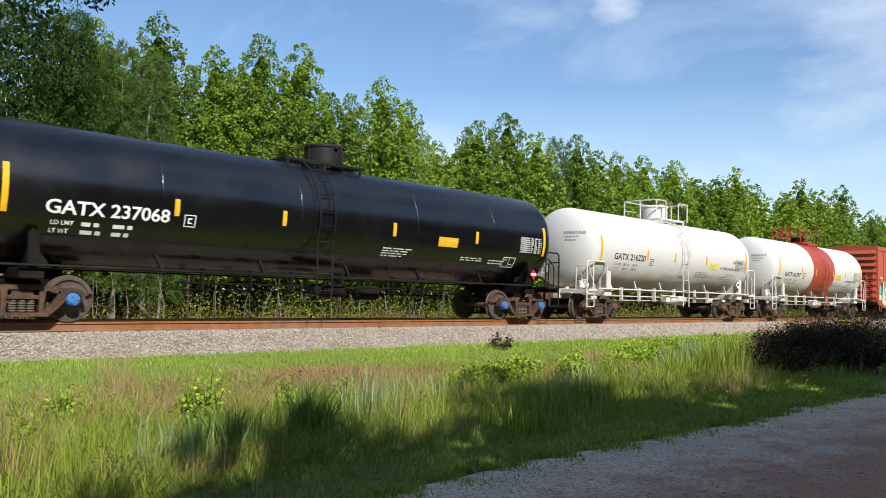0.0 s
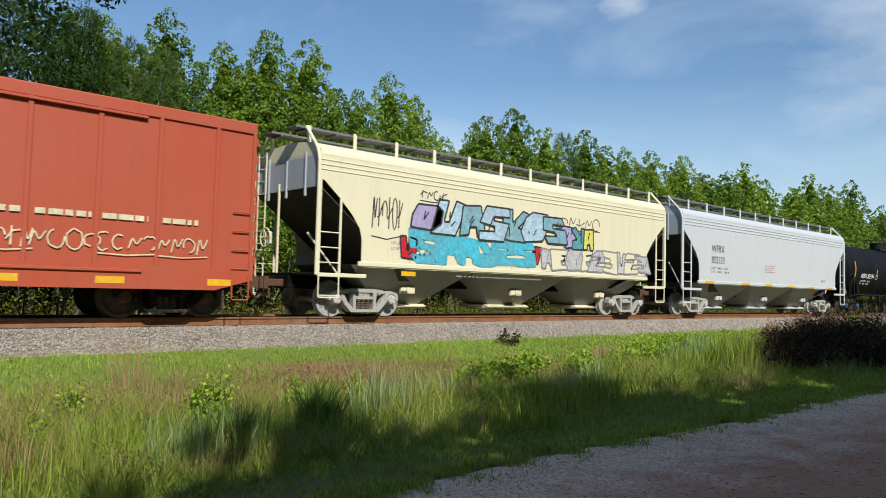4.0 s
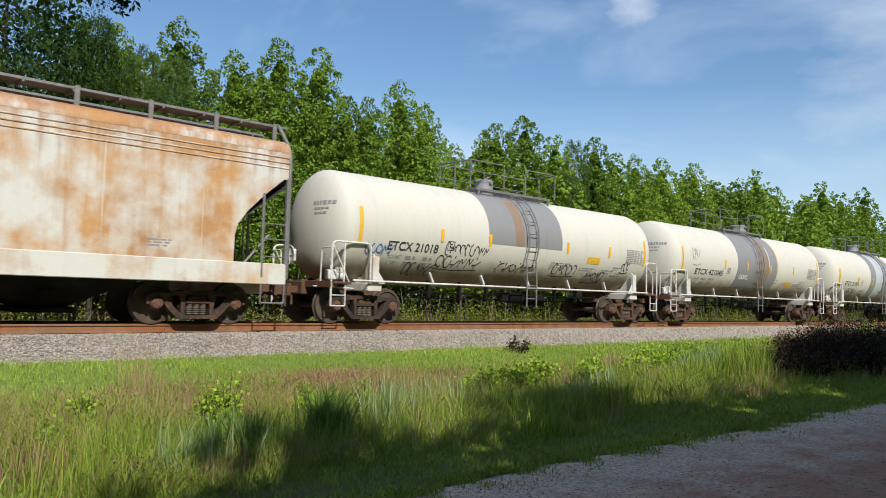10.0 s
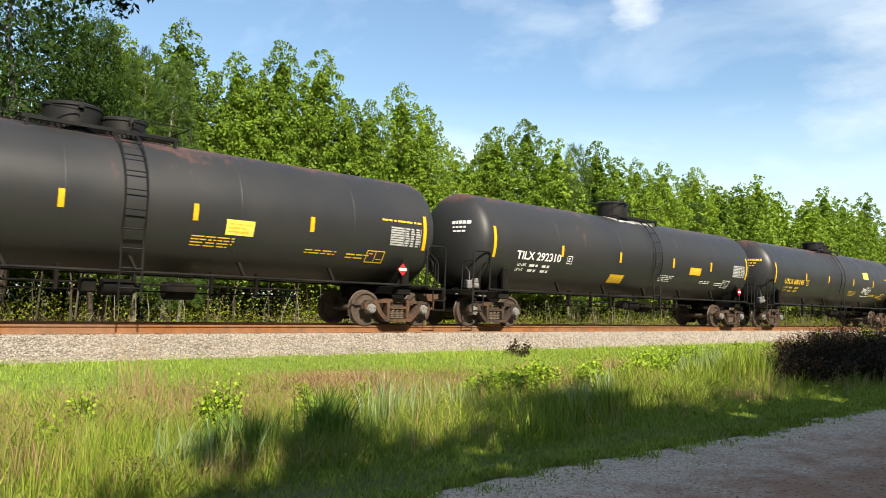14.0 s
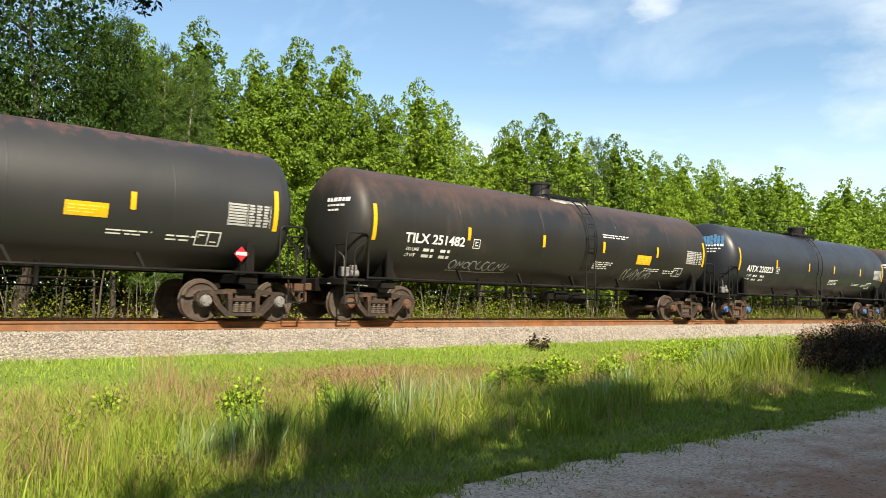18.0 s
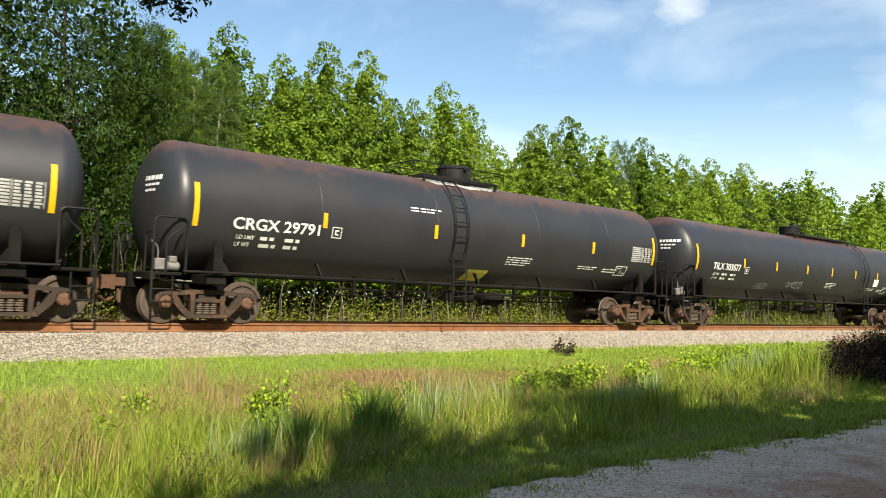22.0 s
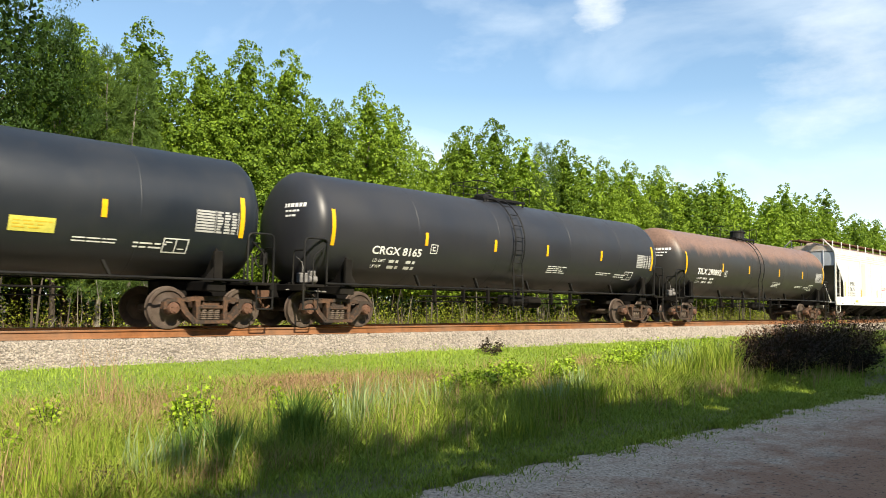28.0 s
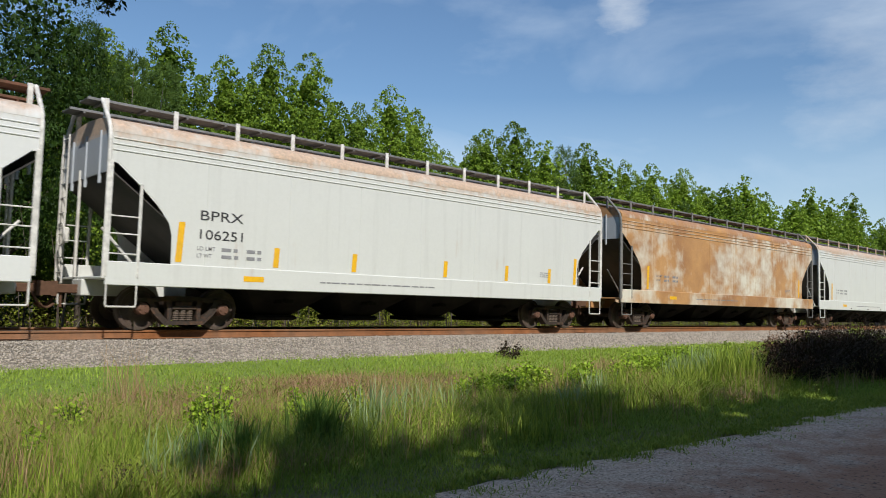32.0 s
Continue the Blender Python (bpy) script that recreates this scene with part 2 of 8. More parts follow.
def leafy(name, dark, light, through=0.35, spread=0.5, gloss=0.6):
    n = Nodes(name)
    fac = n.math("ADD", n.math("MULTIPLY", n.rand(True), spread), n.math("MULTIPLY", n.rand(), 1 - spread))
    col = n.mix(fac, dark, light)
    col = n.mix(n.ramp(n.noise(n.coord(), 0.35, 3), 0.4, 0.65, 0.0, 0.35), col, [c * 0.62 for c in dark])
    n.done(col, gloss, spec=0.2)
    trans = n.add("ShaderNodeBsdfTranslucent", Color=n.mix(0.35, col, (0.16, 0.22, 0.02)))
    blend = n.add("ShaderNodeMixShader", Fac=through)
    n.link(n.bsdf.outputs["BSDF"], blend.inputs[1])
    n.link(trans.outputs["BSDF"], blend.inputs[2])
    n.link(blend.outputs["Shader"], n.out.inputs["Surface"])
    return n.mat


M_TRUCK = iron("truck_iron", (0.045, 0.035, 0.029), 0.45)
M_TRUCK_BLACK = iron("truck_iron_dark", (0.014, 0.013, 0.013), 0.3)
M_TRUCK_PALE = iron("truck_iron_pale", (0.38, 0.37, 0.35), 0.2)
# black underframe paint, set near zero to hold the shade under cars too
M_UNDER = plain("underframe_black_and_shade", (0.006, 0.0055, 0.0055), 0.85, 0.0, 0.06, spec=0.08)
M_UNDER_WHITE = paint("underframe_white", (0.62, 0.6, 0.55), rust=0.75, grime=0.9)
M_RUSTY = iron("rusty_steel", (0.09, 0.05, 0.035), 0.95)
M_TREAD = plain("worn_wheel_steel", (0.085, 0.06, 0.048), 0.55, 0.15)
M_CAP_BLUE = plain("bearing_cap_blue", (0.05, 0.16, 0.42), 0.5)
M_CAP_RUST = plain("bearing_cap_rust", (0.13, 0.065, 0.042), 0.7)
M_CAP_GREY = plain("bearing_cap_grey", (0.2, 0.19, 0.185), 0.6)
M_CAP_PALE = plain("bearing_cap_pale", (0.5, 0.49, 0.46), 0.6)
M_SPRING = plain("spring_steel", (0.16, 0.12, 0.095), 0.6)
M_RAIL = plain("rail_rust", (0.25, 0.1, 0.036), 0.75, 0.0, 0.35, 3.0)
M_RAIL_TOP = plain("rail_polished", (0.42, 0.4, 0.38), 0.3, 0.9, 0.1)
M_SEAM = plain("stained_seam", (0.4, 0.34, 0.27), 0.7, 0.0, 0.35, 3.0)
M_WHITE = plain("lettering_white", (0.78, 0.78, 0.76), 0.6, 0.0, 0.08)
M_INK = plain("lettering_dark", (0.035, 0.036, 0.04), 0.6, 0.0, 0.1)
M_YELLOW = plain("reflective_yellow", (0.78, 0.43, 0.015), 0.45, 0.0, 0.12)
M_LEMON = plain("decal_lemon", (0.72, 0.66, 0.12), 0.5, 0.0, 0.15)
M_AMBER = plain("lettering_amber", (0.74, 0.47, 0.04), 0.55, 0.0, 0.1)
M_RED = plain("placard_red", (0.55, 0.02, 0.03), 0.5, 0.0, 0.1)
M_GREY = plain("decal_grey", (0.25, 0.25, 0.26), 0.6, 0.0, 0.2)
M_FADED = plain("faded_lettering", (0.3, 0.3, 0.29), 0.6, 0.0, 0.15)
M_PALE = plain("faint_lettering", (0.42, 0.42, 0.41), 0.6, 0.0, 0.2)
M_PIPE_WHITE = plain("handrail_white", (0.66, 0.64, 0.6), 0.5, 0.0, 0.25)
M_PIPE_BLACK = plain("handrail_black", (0.009, 0.009, 0.0095), 0.5, 0.0, 0.06, spec=0.2)
M_GALV = plain("weathered_galvanised", (0.2, 0.195, 0.185), 0.6, 0.2, 0.25)
M_GRATE = plain("grating_grey", (0.22, 0.22, 0.22), 0.6, 0.4)
M_BOXRED = paint("boxcar_red", (0.43, 0.082, 0.04), rust=0.14, grime=0.8, streak=0.4, rough=0.5)
M_CYAN = plain("spray_cyan", (0.10, 0.42, 0.55), 0.5, 0.0, 0.2)
M_CREAM_SPRAY = plain("spray_cream", (0.7, 0.62, 0.42), 0.55, 0.0, 0.25)
M_SPRAY_BLUE = plain("spray_blue", (0.06, 0.15, 0.42), 0.5, 0.0, 0.2)
M_SPRAY_PURPLE = plain("spray_lilac", (0.42, 0.36, 0.6), 0.5, 0.0, 0.2)
M_SPRAY_GREEN = plain("spray_green", (0.15, 0.25, 0.16), 0.5, 0.0, 0.2)
M_BARK = plain("bark", (0.07, 0.055, 0.042), 0.9, 0.0, 0.45, 7.0, 0.6)
M_PALE_BARK = plain("pale_bark", (0.26, 0.23, 0.19), 0.9, 0.0, 0.4, 7.0, 0.5)
M_LEAF = leafy("broad_leaves", (0.05, 0.11, 0.012), (0.35, 0.5, 0.048), 0.33, 0.6)
# dark green set low, so it also holds shade of crowns and deep wood
M_LEAF_DARK = leafy("dark_and_shaded_leaves", (0.01, 0.027, 0.004), (0.054, 0.11, 0.012), 0.15, 0.8)
M_NEEDLE = leafy("pine_needles", (0.06, 0.115, 0.024), (0.155, 0.245, 0.055), 0.3)
M_UNDERGROWTH = leafy("undergrowth_leaves", (0.08, 0.12, 0.014), (0.42, 0.47, 0.055), 0.33, 0.6)
M_WEED = leafy("weed_leaves", (0.13, 0.25, 0.015), (0.5, 0.66, 0.06), 0.32, 0.8)
# plum leaf colour, lowered further for the tree shade on these shrubs
M_SHRUB = leafy("plum_leaves_shaded", (0.006, 0.004, 0.0035), (0.028, 0.011, 0.008), 0.1, 0.85, 0.9)
M_BROWN_SHRUB = leafy("red_brown_bramble_leaves", (0.1, 0.045, 0.03), (0.28, 0.14, 0.09), 0.2, 0.85, 0.8)
M_BRAMBLE = leafy("dry_brambles", (0.1, 0.06, 0.035), (0.36, 0.25, 0.14), 0.15, 0.9)
M_DEAD = leafy("dead_leaves", (0.035, 0.024, 0.018), (0.09, 0.06, 0.04), 0.1)
M_GRASS = leafy("fresh_grass", (0.24, 0.36, 0.045), (0.41, 0.52, 0.08), 0.3, 0.9)
M_GRASS_TALL = leafy("tall_grass", (0.13, 0.215, 0.02), (0.4, 0.465, 0.07), 0.28, 0.9)
M_GRASS_DRY = leafy("dry_grass", (0.38, 0.23, 0.12), (0.6, 0.41, 0.25), 0.4, 0.9)
M_GRASS_MAT = leafy("matted_grass", (0.27, 0.14, 0.075), (0.52, 0.34, 0.2), 0.3, 0.9)
M_GRASS_BLUE = leafy("clump_blades", (0.07, 0.14, 0.024), (0.22, 0.34, 0.075), 0.35, 0.9)
M_REED = leafy("pale_reed_blades", (0.18, 0.27, 0.1), (0.44, 0.53, 0.28), 0.35, 0.9)


def ground_material():
    n = Nodes("soil_and_thatch")
    co = n.coord()
    a, b, c = n.noise(co, 0.35, 5), n.noise(co, 9.0, 6, 0.7), n.noise(co, 60.0, 4, 0.7)
    col = n.mix(n.ramp(a, 0.35, 0.65), (0.14, 0.17, 0.035), (0.26, 0.2, 0.09))
    turf = n.ramp(n.math("ADD", n.axis(co, "Y"), n.ramp(a, 0.3, 0.7, -1.2, 1.2)), 10.0, 11.6)
    col = n.mix(turf, col, n.mix(n.ramp(b, 0.3, 0.7), (0.16, 0.27, 0.03), (0.28, 0.36, 0.06)))
    col = n.mix(n.ramp(b, 0.4, 0.75, 0.0, 0.7), col, (0.05, 0.05, 0.022))
    litter = n.ramp(n.math("ADD", n.axis(co, "Y"), n.ramp(a, 0.3, 0.7, -1.5, 1.5)), 20.5, 23.0)
    col = n.mix(litter, col, n.mix(n.ramp(b, 0.3, 0.7), (0.05, 0.034, 0.02), (0.13, 0.085, 0.05)))
    return n.done(col, 0.95, 0.0, n.math("ADD", b, c), 0.8, 0.05)


def road_material():
    n = Nodes("weathered_gravel_lane")
    co = n.coord()
    a, b, c = n.noise(co, 0.28, 5, 0.6), n.noise(co, 38.0, 5, 0.8), n.noise(co, 2.1, 6, 0.65)
    lanes = n.noise(n.add("ShaderNodeMapping", Vector=co, Scale=(0.12, 1.6, 1.0)).outputs["Vector"], 1.3, 5, 0.6)
    cells = n.add("ShaderNodeTexVoronoi", Vector=co, Scale=48.0)
    stone = n.axis(cells.outputs["Color"], "X")
    col = n.mix(n.ramp(stone, 0.1, 0.9), (0.36, 0.18, 0.1), (0.64, 0.4, 0.25))
    col = n.mix(n.ramp(b, 0.35, 0.7, 0.0, 0.5), col, (0.55, 0.33, 0.2))
    col = n.mix(n.ramp(a, 0.4, 0.58, 0.1, 0.8), col, (0.3, 0.13, 0.07))
    col = n.mix(n.ramp(lanes, 0.55, 0.72, 0.0, 0.4), col, (0.76, 0.58, 0.43))
    col = n.mix(n.ramp(c, 0.56, 0.7, 0.0, 0.6), col, (0.17, 0.11, 0.07))
    # worn reddish earth where wheels run
    worn = n.ramp(n.math("ADD", n.axis(co, "Y"), n.ramp(c, 0.3, 0.7, -0.7, 0.7)), 3.9, 2.6, 0.0, 0.75)
    col = n.mix(worn, col, n.mix(b, (0.24, 0.11, 0.06), (0.5, 0.27, 0.16)))
    # pale loose grit along both edges
    grit = n.ramp(n.math("ADD", n.axis(co, "Y"), n.ramp(c, 0.3, 0.7, -0.8, 0.8)), 2.9, 4.3, 0.0, 0.8)
    col = n.mix(grit, col, n.mix(stone, (0.42, 0.31, 0.225), (0.8, 0.65, 0.5)))
    # dark pebbles and leaf scraps
    specks = n.noise(co, 21.0, 3, 0.6)
    col = n.mix(n.ramp(specks, 0.58, 0.66, 0.0, 0.85), col, (0.06, 0.04, 0.028))
    # low pale drifts of washed sand and dark damp patches
    drift = n.noise(n.add("ShaderNodeMapping", Vector=co, Scale=(0.6, 1.7, 1.0)).outputs["Vector"], 1.3, 6, 0.72)
    col = n.mix(n.ramp(drift, 0.6, 0.76, 0.0, 0.42), col, (0.82, 0.68, 0.53))
    col = n.mix(n.ramp(drift, 0.4, 0.3, 0.0, 0.5), col, (0.2, 0.12, 0.075))
    return n.done(col, 0.9, 0.0, n.math("ADD", b, cells.outputs["Distance"]), 0.8, 0.012)


def stone_material():
    n = Nodes("granite_ballast")
    col = n.mix(n.rand(True), (0.18, 0.158, 0.135), (0.45, 0.395, 0.335))
    a = n.noise(n.coord(), 30.0, 4)
    col = n.mix(n.ramp(a, 0.4, 0.7, 0.0, 0.5), col, (0.4, 0.34, 0.27))
    return n.done(col, 0.9, 0.0, a, 0.3, 0.01)


M_GROUND, M_ROAD, M_STONE = ground_material(), road_material(), stone_material()

# ---- mesh building ----
class Shape:
    """Collects vertices and faces of one mesh."""

    def __init__(self):
        self.v, self.f, self.m = [], [], []

    def face(self, pts, slot=0):
        k = len(self.v)
        self.v += [tuple(p) for p in pts]
        self.f.append(list(range(k, k + len(pts))))
        self.m.append(slot)

    def faces(self, verts, faces, slot=0):
        k = len(self.v)
        self.v += [tuple(p) for p in verts]
        self.f += [[k + i for i in f] for f in faces]
        self.m += [slot] * len(faces)

    def box(self, x0, x1, y0, y1, z0, z1, c=0.012, slot=0):
        """A box with chamfered edges."""
        c = min(c, (x1 - x0) * 0.3, (y1 - y0) * 0.3, (z1 - z0) * 0.3)
        lo, hi = (x0, y0, z0), (x1, y1, z1)
        verts, index = [], {}
        for sx in (0, 1):
            for sy in (0, 1):
                for sz in (0, 1):
                    s = (sx, sy, sz)
                    for ax in range(3):
                        p = [hi[i] - c if s[i] else lo[i] + c for i in range(3)]
                        p[ax] = hi[ax] if s[ax] else lo[ax]
                        index[s, ax] = len(verts)
                        verts.append(p)
        faces = []
        for ax in range(3):
            u, w = (ax + 1) % 3, (ax + 2) % 3
            for side in (0, 1):
                ring = []
                for a, b in ((0, 0), (1, 0), (1, 1), (0, 1)):
                    s = [0, 0, 0]
                    s[ax], s[u], s[w] = side, a, b
                    ring.append(index[tuple(s), ax])
                faces.append(ring if side else ring[::-1])
        for ax in range(3):
            u, w = (ax + 1) % 3, (ax + 2) % 3
            for a in (0, 1):
                for b in (0, 1):
                    s0, s1 = [0, 0, 0], [0, 0, 0]
                    s0[u] = s1[u] = a
                    s0[w] = s1[w] = b
                    s1[ax] = 1
                    q = [index[tuple(s0), u], index[tuple(s1), u], index[tuple(s1), w], index[tuple(s0), w]]
                    faces.append(q if a == b else q[::-1])
        for sx in (0, 1):
            for sy in (0, 1):
                for sz in (0, 1):
                    t = [index[(sx, sy, sz), ax] for ax in range(3)]
                    faces.append(t if (sx + sy + sz) % 2 else t[::-1])
        self.faces(verts, faces, slot)
        return self

    def prism(self, outline, y0, y1, slot=0):
        """An outline in x and z, pushed from y0 to y1."""
        n = len(outline)
        area = sum(outline[i][0] * outline[(i + 1) % n][1] - outline[(i + 1) % n][0] * outline[i][1] for i in range(n))
        if area < 0:
            outline = outline[::-1]
        verts = [(x, y0, z) for x, z in outline] + [(x, y1, z) for x, z in outline]
        faces = [list(range(n)), list(range(2 * n - 1, n - 1, -1))]
        faces += [[i, i + n, (i + 1) % n + n, (i + 1) % n] for i in range(n)]
        self.faces(verts, faces, slot)
        return self

    def slab(self, outline, x0, x1, slot=0):
        """An outline in y and z, pushed from x0 to x1."""
        n = len(outline)
        verts = [(x0, y, z) for y, z in outline] + [(x1, y, z) for y, z in outline]
        faces = [list(range(n)), list(range(2 * n - 1, n - 1, -1))]
        faces += [[i, i + n, (i + 1) % n + n, (i + 1) % n] for i in range(n)]
        self.faces(verts, faces, slot)
        return self

    def lathe(self, profile, axis, at=(0, 0, 0), n=20, slot=0):
        """Turns (along, radius) pairs about an axis through a point."""
        u, w = [(1, 2), (2, 0), (0, 1)][axis]
        verts, faces = [], []
        for along, rad in profile:
            for k in range(n):
                a = 2 * math.pi * k / n
                p = list(at)
                p[axis] += along
                p[u] += rad * math.cos(a)
                p[w] += rad * math.sin(a)
                verts.append(p)
        for i in range(len(profile) - 1):
            for k in range(n):
                faces.append([i * n + k, i * n + (k + 1) % n, (i + 1) * n + (k + 1) % n, (i + 1) * n + k])
        if profile[0][1] > 1e-4:
            faces.append(list(range(n - 1, -1, -1)))
        if profile[-1][1] > 1e-4:
            faces.append([(len(profile) - 1) * n + k for k in range(n)])
        self.faces(verts, faces, slot)
        return self

    def tube(self, pts, r, n=6, slot=0, taper=None):
        """A round bar along a line of points."""
        pts = [Vector(p) for p in pts]
        verts, faces = [], []
        last = None
        for i, p in enumerate(pts):
            way = (pts[min(i + 1, len(pts) - 1)] - pts[max(i - 1, 0)]).normalized()
            if last is None:
                side = way.orthogonal().normalized()
            else:
                side = (last - way * last.dot(way)).normalized()
            last = side
            other = way.cross(side)
            rad = r if taper is None else r + (taper - r) * i / (len(pts) - 1)
            verts += [p + (side * math.cos(2 * math.pi * k / n) + other * math.sin(2 * math.pi * k / n)) * rad for k in range(n)]
        for i in range(len(pts) - 1):
            faces += [[i * n + k, i * n + (k + 1) % n, (i + 1) * n + (k + 1) % n, (i + 1) * n + k] for k in range(n)]
        faces += [list(range(n - 1, -1, -1)), [(len(pts) - 1) * n + k for k in range(n)]]
        self.faces(verts, faces, slot)
        return self

    def mesh(self, name, mats, smooth=40):
        me = bpy.data.meshes.new(name)
        me.from_pydata(self.v, [], self.f)
        for m in mats if isinstance(mats, (list, tuple)) else [mats]:
            me.materials.append(m)
        if any(self.m):
            me.polygons.foreach_set("material_index", self.m)
        if smooth:
            me.polygons.foreach_set("use_smooth", [True] * len(self.f))
            me.set_sharp_from_angle(angle=radians(smooth))
        me.update()
        return me


def quads(name, verts, mat, per=4):
    """A mesh of loose faces of `per` corners each, from an array of corners."""
    verts = np.asarray(verts, dtype=np.float32).reshape(-1, 3)
    count = len(verts) // per
    me = bpy.data.meshes.new(name)
    me.vertices.add(len(verts))
    me.vertices.foreach_set("co", verts.ravel())
    me.loops.add(len(verts))
    me.loops.foreach_set("vertex_index", np.arange(len(verts), dtype=np.int32))
    me.polygons.add(count)
    me.polygons.foreach_set("loop_start", np.arange(0, len(verts), per, dtype=np.int32))
    me.materials.append(mat)
    me.update(calc_edges=True)
    return me


def part(name, me, parent, label="", at=None):
    """One mesh object under a thing or a part."""
    ob = new(name, me.mesh(name, M_UNDER) if isinstance(me, Shape) else me)
    ob.parent = parent
    if at is not None:
        ob.matrix_basis = at
    return tagged(ob, label)


def thing(name, label, category, group="", me=None, at=None, kind=""):
    ob = new(name, me)
    if at is not None:
        ob.matrix_basis = at
    return tagged(ob, label, category, group, kind)


CACHE = {}


def once(key, make):
    if key not in CACHE:
        CACHE[key] = make()
    return CACHE[key]


def arc(cy, cz, r, a0, a1, n, x=0.0):
    """Points on a circle across the track, angles from straight up towards the camera's side."""
    return [(x, cy - r * math.sin(radians(a0 + (a1 - a0) * i / n)), cz + r * math.cos(radians(a0 + (a1 - a0) * i / n))) for i in range(n + 1)]


def bent(pts, r=0.12, n=4):
    """Rounds the corners of a line of points."""
    pts = [Vector(p) for p in pts]
    out = [pts[0]]
    for a, b, c in zip(pts, pts[1:], pts[2:]):
        d0, d1 = min(r, (a - b).length * 0.45), min(r, (c - b).length * 0.45)
        p, q = b + (a - b).normalized() * d0, b + (c - b).normalized() * d1
        out += [p.lerp(b, t).lerp(b.lerp(q, t), t) for t in [i / n for i in range(n + 1)]]
    return out + [pts[-1]]

# ---- ground, lane and track ----
def ground_z(x, y):
    """Height of the ground: lane, shallow grass dip, the track's bank, the wood behind."""
    marks = ((-60, -0.6), (-6, -0.75), (-2.4, -0.93), (4.95, -0.93), (7.0, -0.98), (10.0, -0.92), (12.8, -0.74), (14.4, -0.6), (15.4, -0.42), (18.3, -0.42), (19.5, -0.7), (22.0, -0.85), (30.0, -0.6), (90, 0.0))
    if y <= marks[0][0]:
        return marks[0][1]
    for (y0, z0), (y1, z1) in zip(marks, marks[1:]):
        if y <= y1:
            z = z0 + (z1 - z0) * (y - y0) / (y1 - y0)
            break
    else:
        z = marks[-1][1]
    if 4.9 < y < 14.2:
        z += 0.07 * noise.noise((x * 0.35, y * 0.35, 0)) * min(1, (y - 4.9), (14.2 - y))
    return z


def lane_edge(x):
    """Where the lane meets the grass, at x along it."""
    return np.interp(x, [0, 3.9, 5.2, 6.5, 8.3, 10, 13, 16.4, 40], [4.7, 4.83, 4.95, 4.95, 4.85, 4.83, 4.92, 4.8, 4.8])


def build_ground():
    xs = [-700, -300, -120, -60, -30] + [-12 + 0.75 * i for i in range(77)] + [60, 90, 140, 220, 400, 800]
    ys = [-700, -300, -100, -60, -30, -12, -6, -4, -2.4, 0, 2, 4.6] + [5 + 0.4 * i for i in range(26)] + [15.4, 16.85, 18.3, 19.5, 22, 26, 30, 45, 90, 200, 400, 900]
    s = Shape()
    verts = [(x, y, ground_z(x, y)) for y in ys for x in xs]
    n = len(xs)
    s.faces(verts, [[j * n + i, j * n + i + 1, (j + 1) * n + i + 1, (j + 1) * n + i] for j in range(len(ys) - 1) for i in range(n - 1)])
    tagged(new("ground", s.mesh("ground", M_GROUND, 80)), "earth under grass and thatch beside the railway", "ground", kind="structure")
    # the lane, with a frayed edge towards the grass
    s = Shape()
    xs = [-200, -80, -30] + [-8 + 0.2 * i for i in range(250)] + [60, 100, 250, 600]
    rows = []
    for x in xs:
        edge = float(lane_edge(x)) + 0.1 * noise.noise((x * 0.55, 3.3, 0)) + 0.09 * noise.noise((x * 1.9, 8.1, 0)) + 0.06 * noise.noise((x * 5.0, 2.0, 0))
        far = -3.2 + 0.25 * noise.noise((x * 0.5, 9.1, 0)) + 0.12 * noise.noise((x * 2.3, 4.0, 0))
        rows.append([(x, y, -0.862 + 0.035 * math.exp(-((y - 1.2) / 1.7) ** 2) + 0.012 * noise.noise((x * 0.5, y * 0.9, 0))) for y in (far, -2.2, -1, 0, 1.2, 2.4, 3.4, edge - 0.6)] + [(x, edge - 0.2, -0.885), (x, edge, ground_z(x, edge) + 0.008)])
    k = len(rows[0])
    s.faces([p for r in rows for p in r], [[i * k + j, (i + 1) * k + j, (i + 1) * k + j + 1, i * k + j + 1] for i in range(len(xs) - 1) for j in range(k - 1)])
    tagged(new("road", s.mesh("road", M_ROAD, 80)), "worn grey gravel lane in tree shade", "road", kind="structure")


def rail_profile():
    return [(-0.075, -0.18), (0.075, -0.18), (0.075, -0.165), (0.012, -0.145), (0.009, -0.05), (0.036, -0.038), (0.036, -0.008), (0.028, 0.0), (-0.028, 0.0), (-0.036, -0.008), (-0.036, -0.038), (-0.009, -0.05), (-0.012, -0.145), (-0.075, -0.165)]


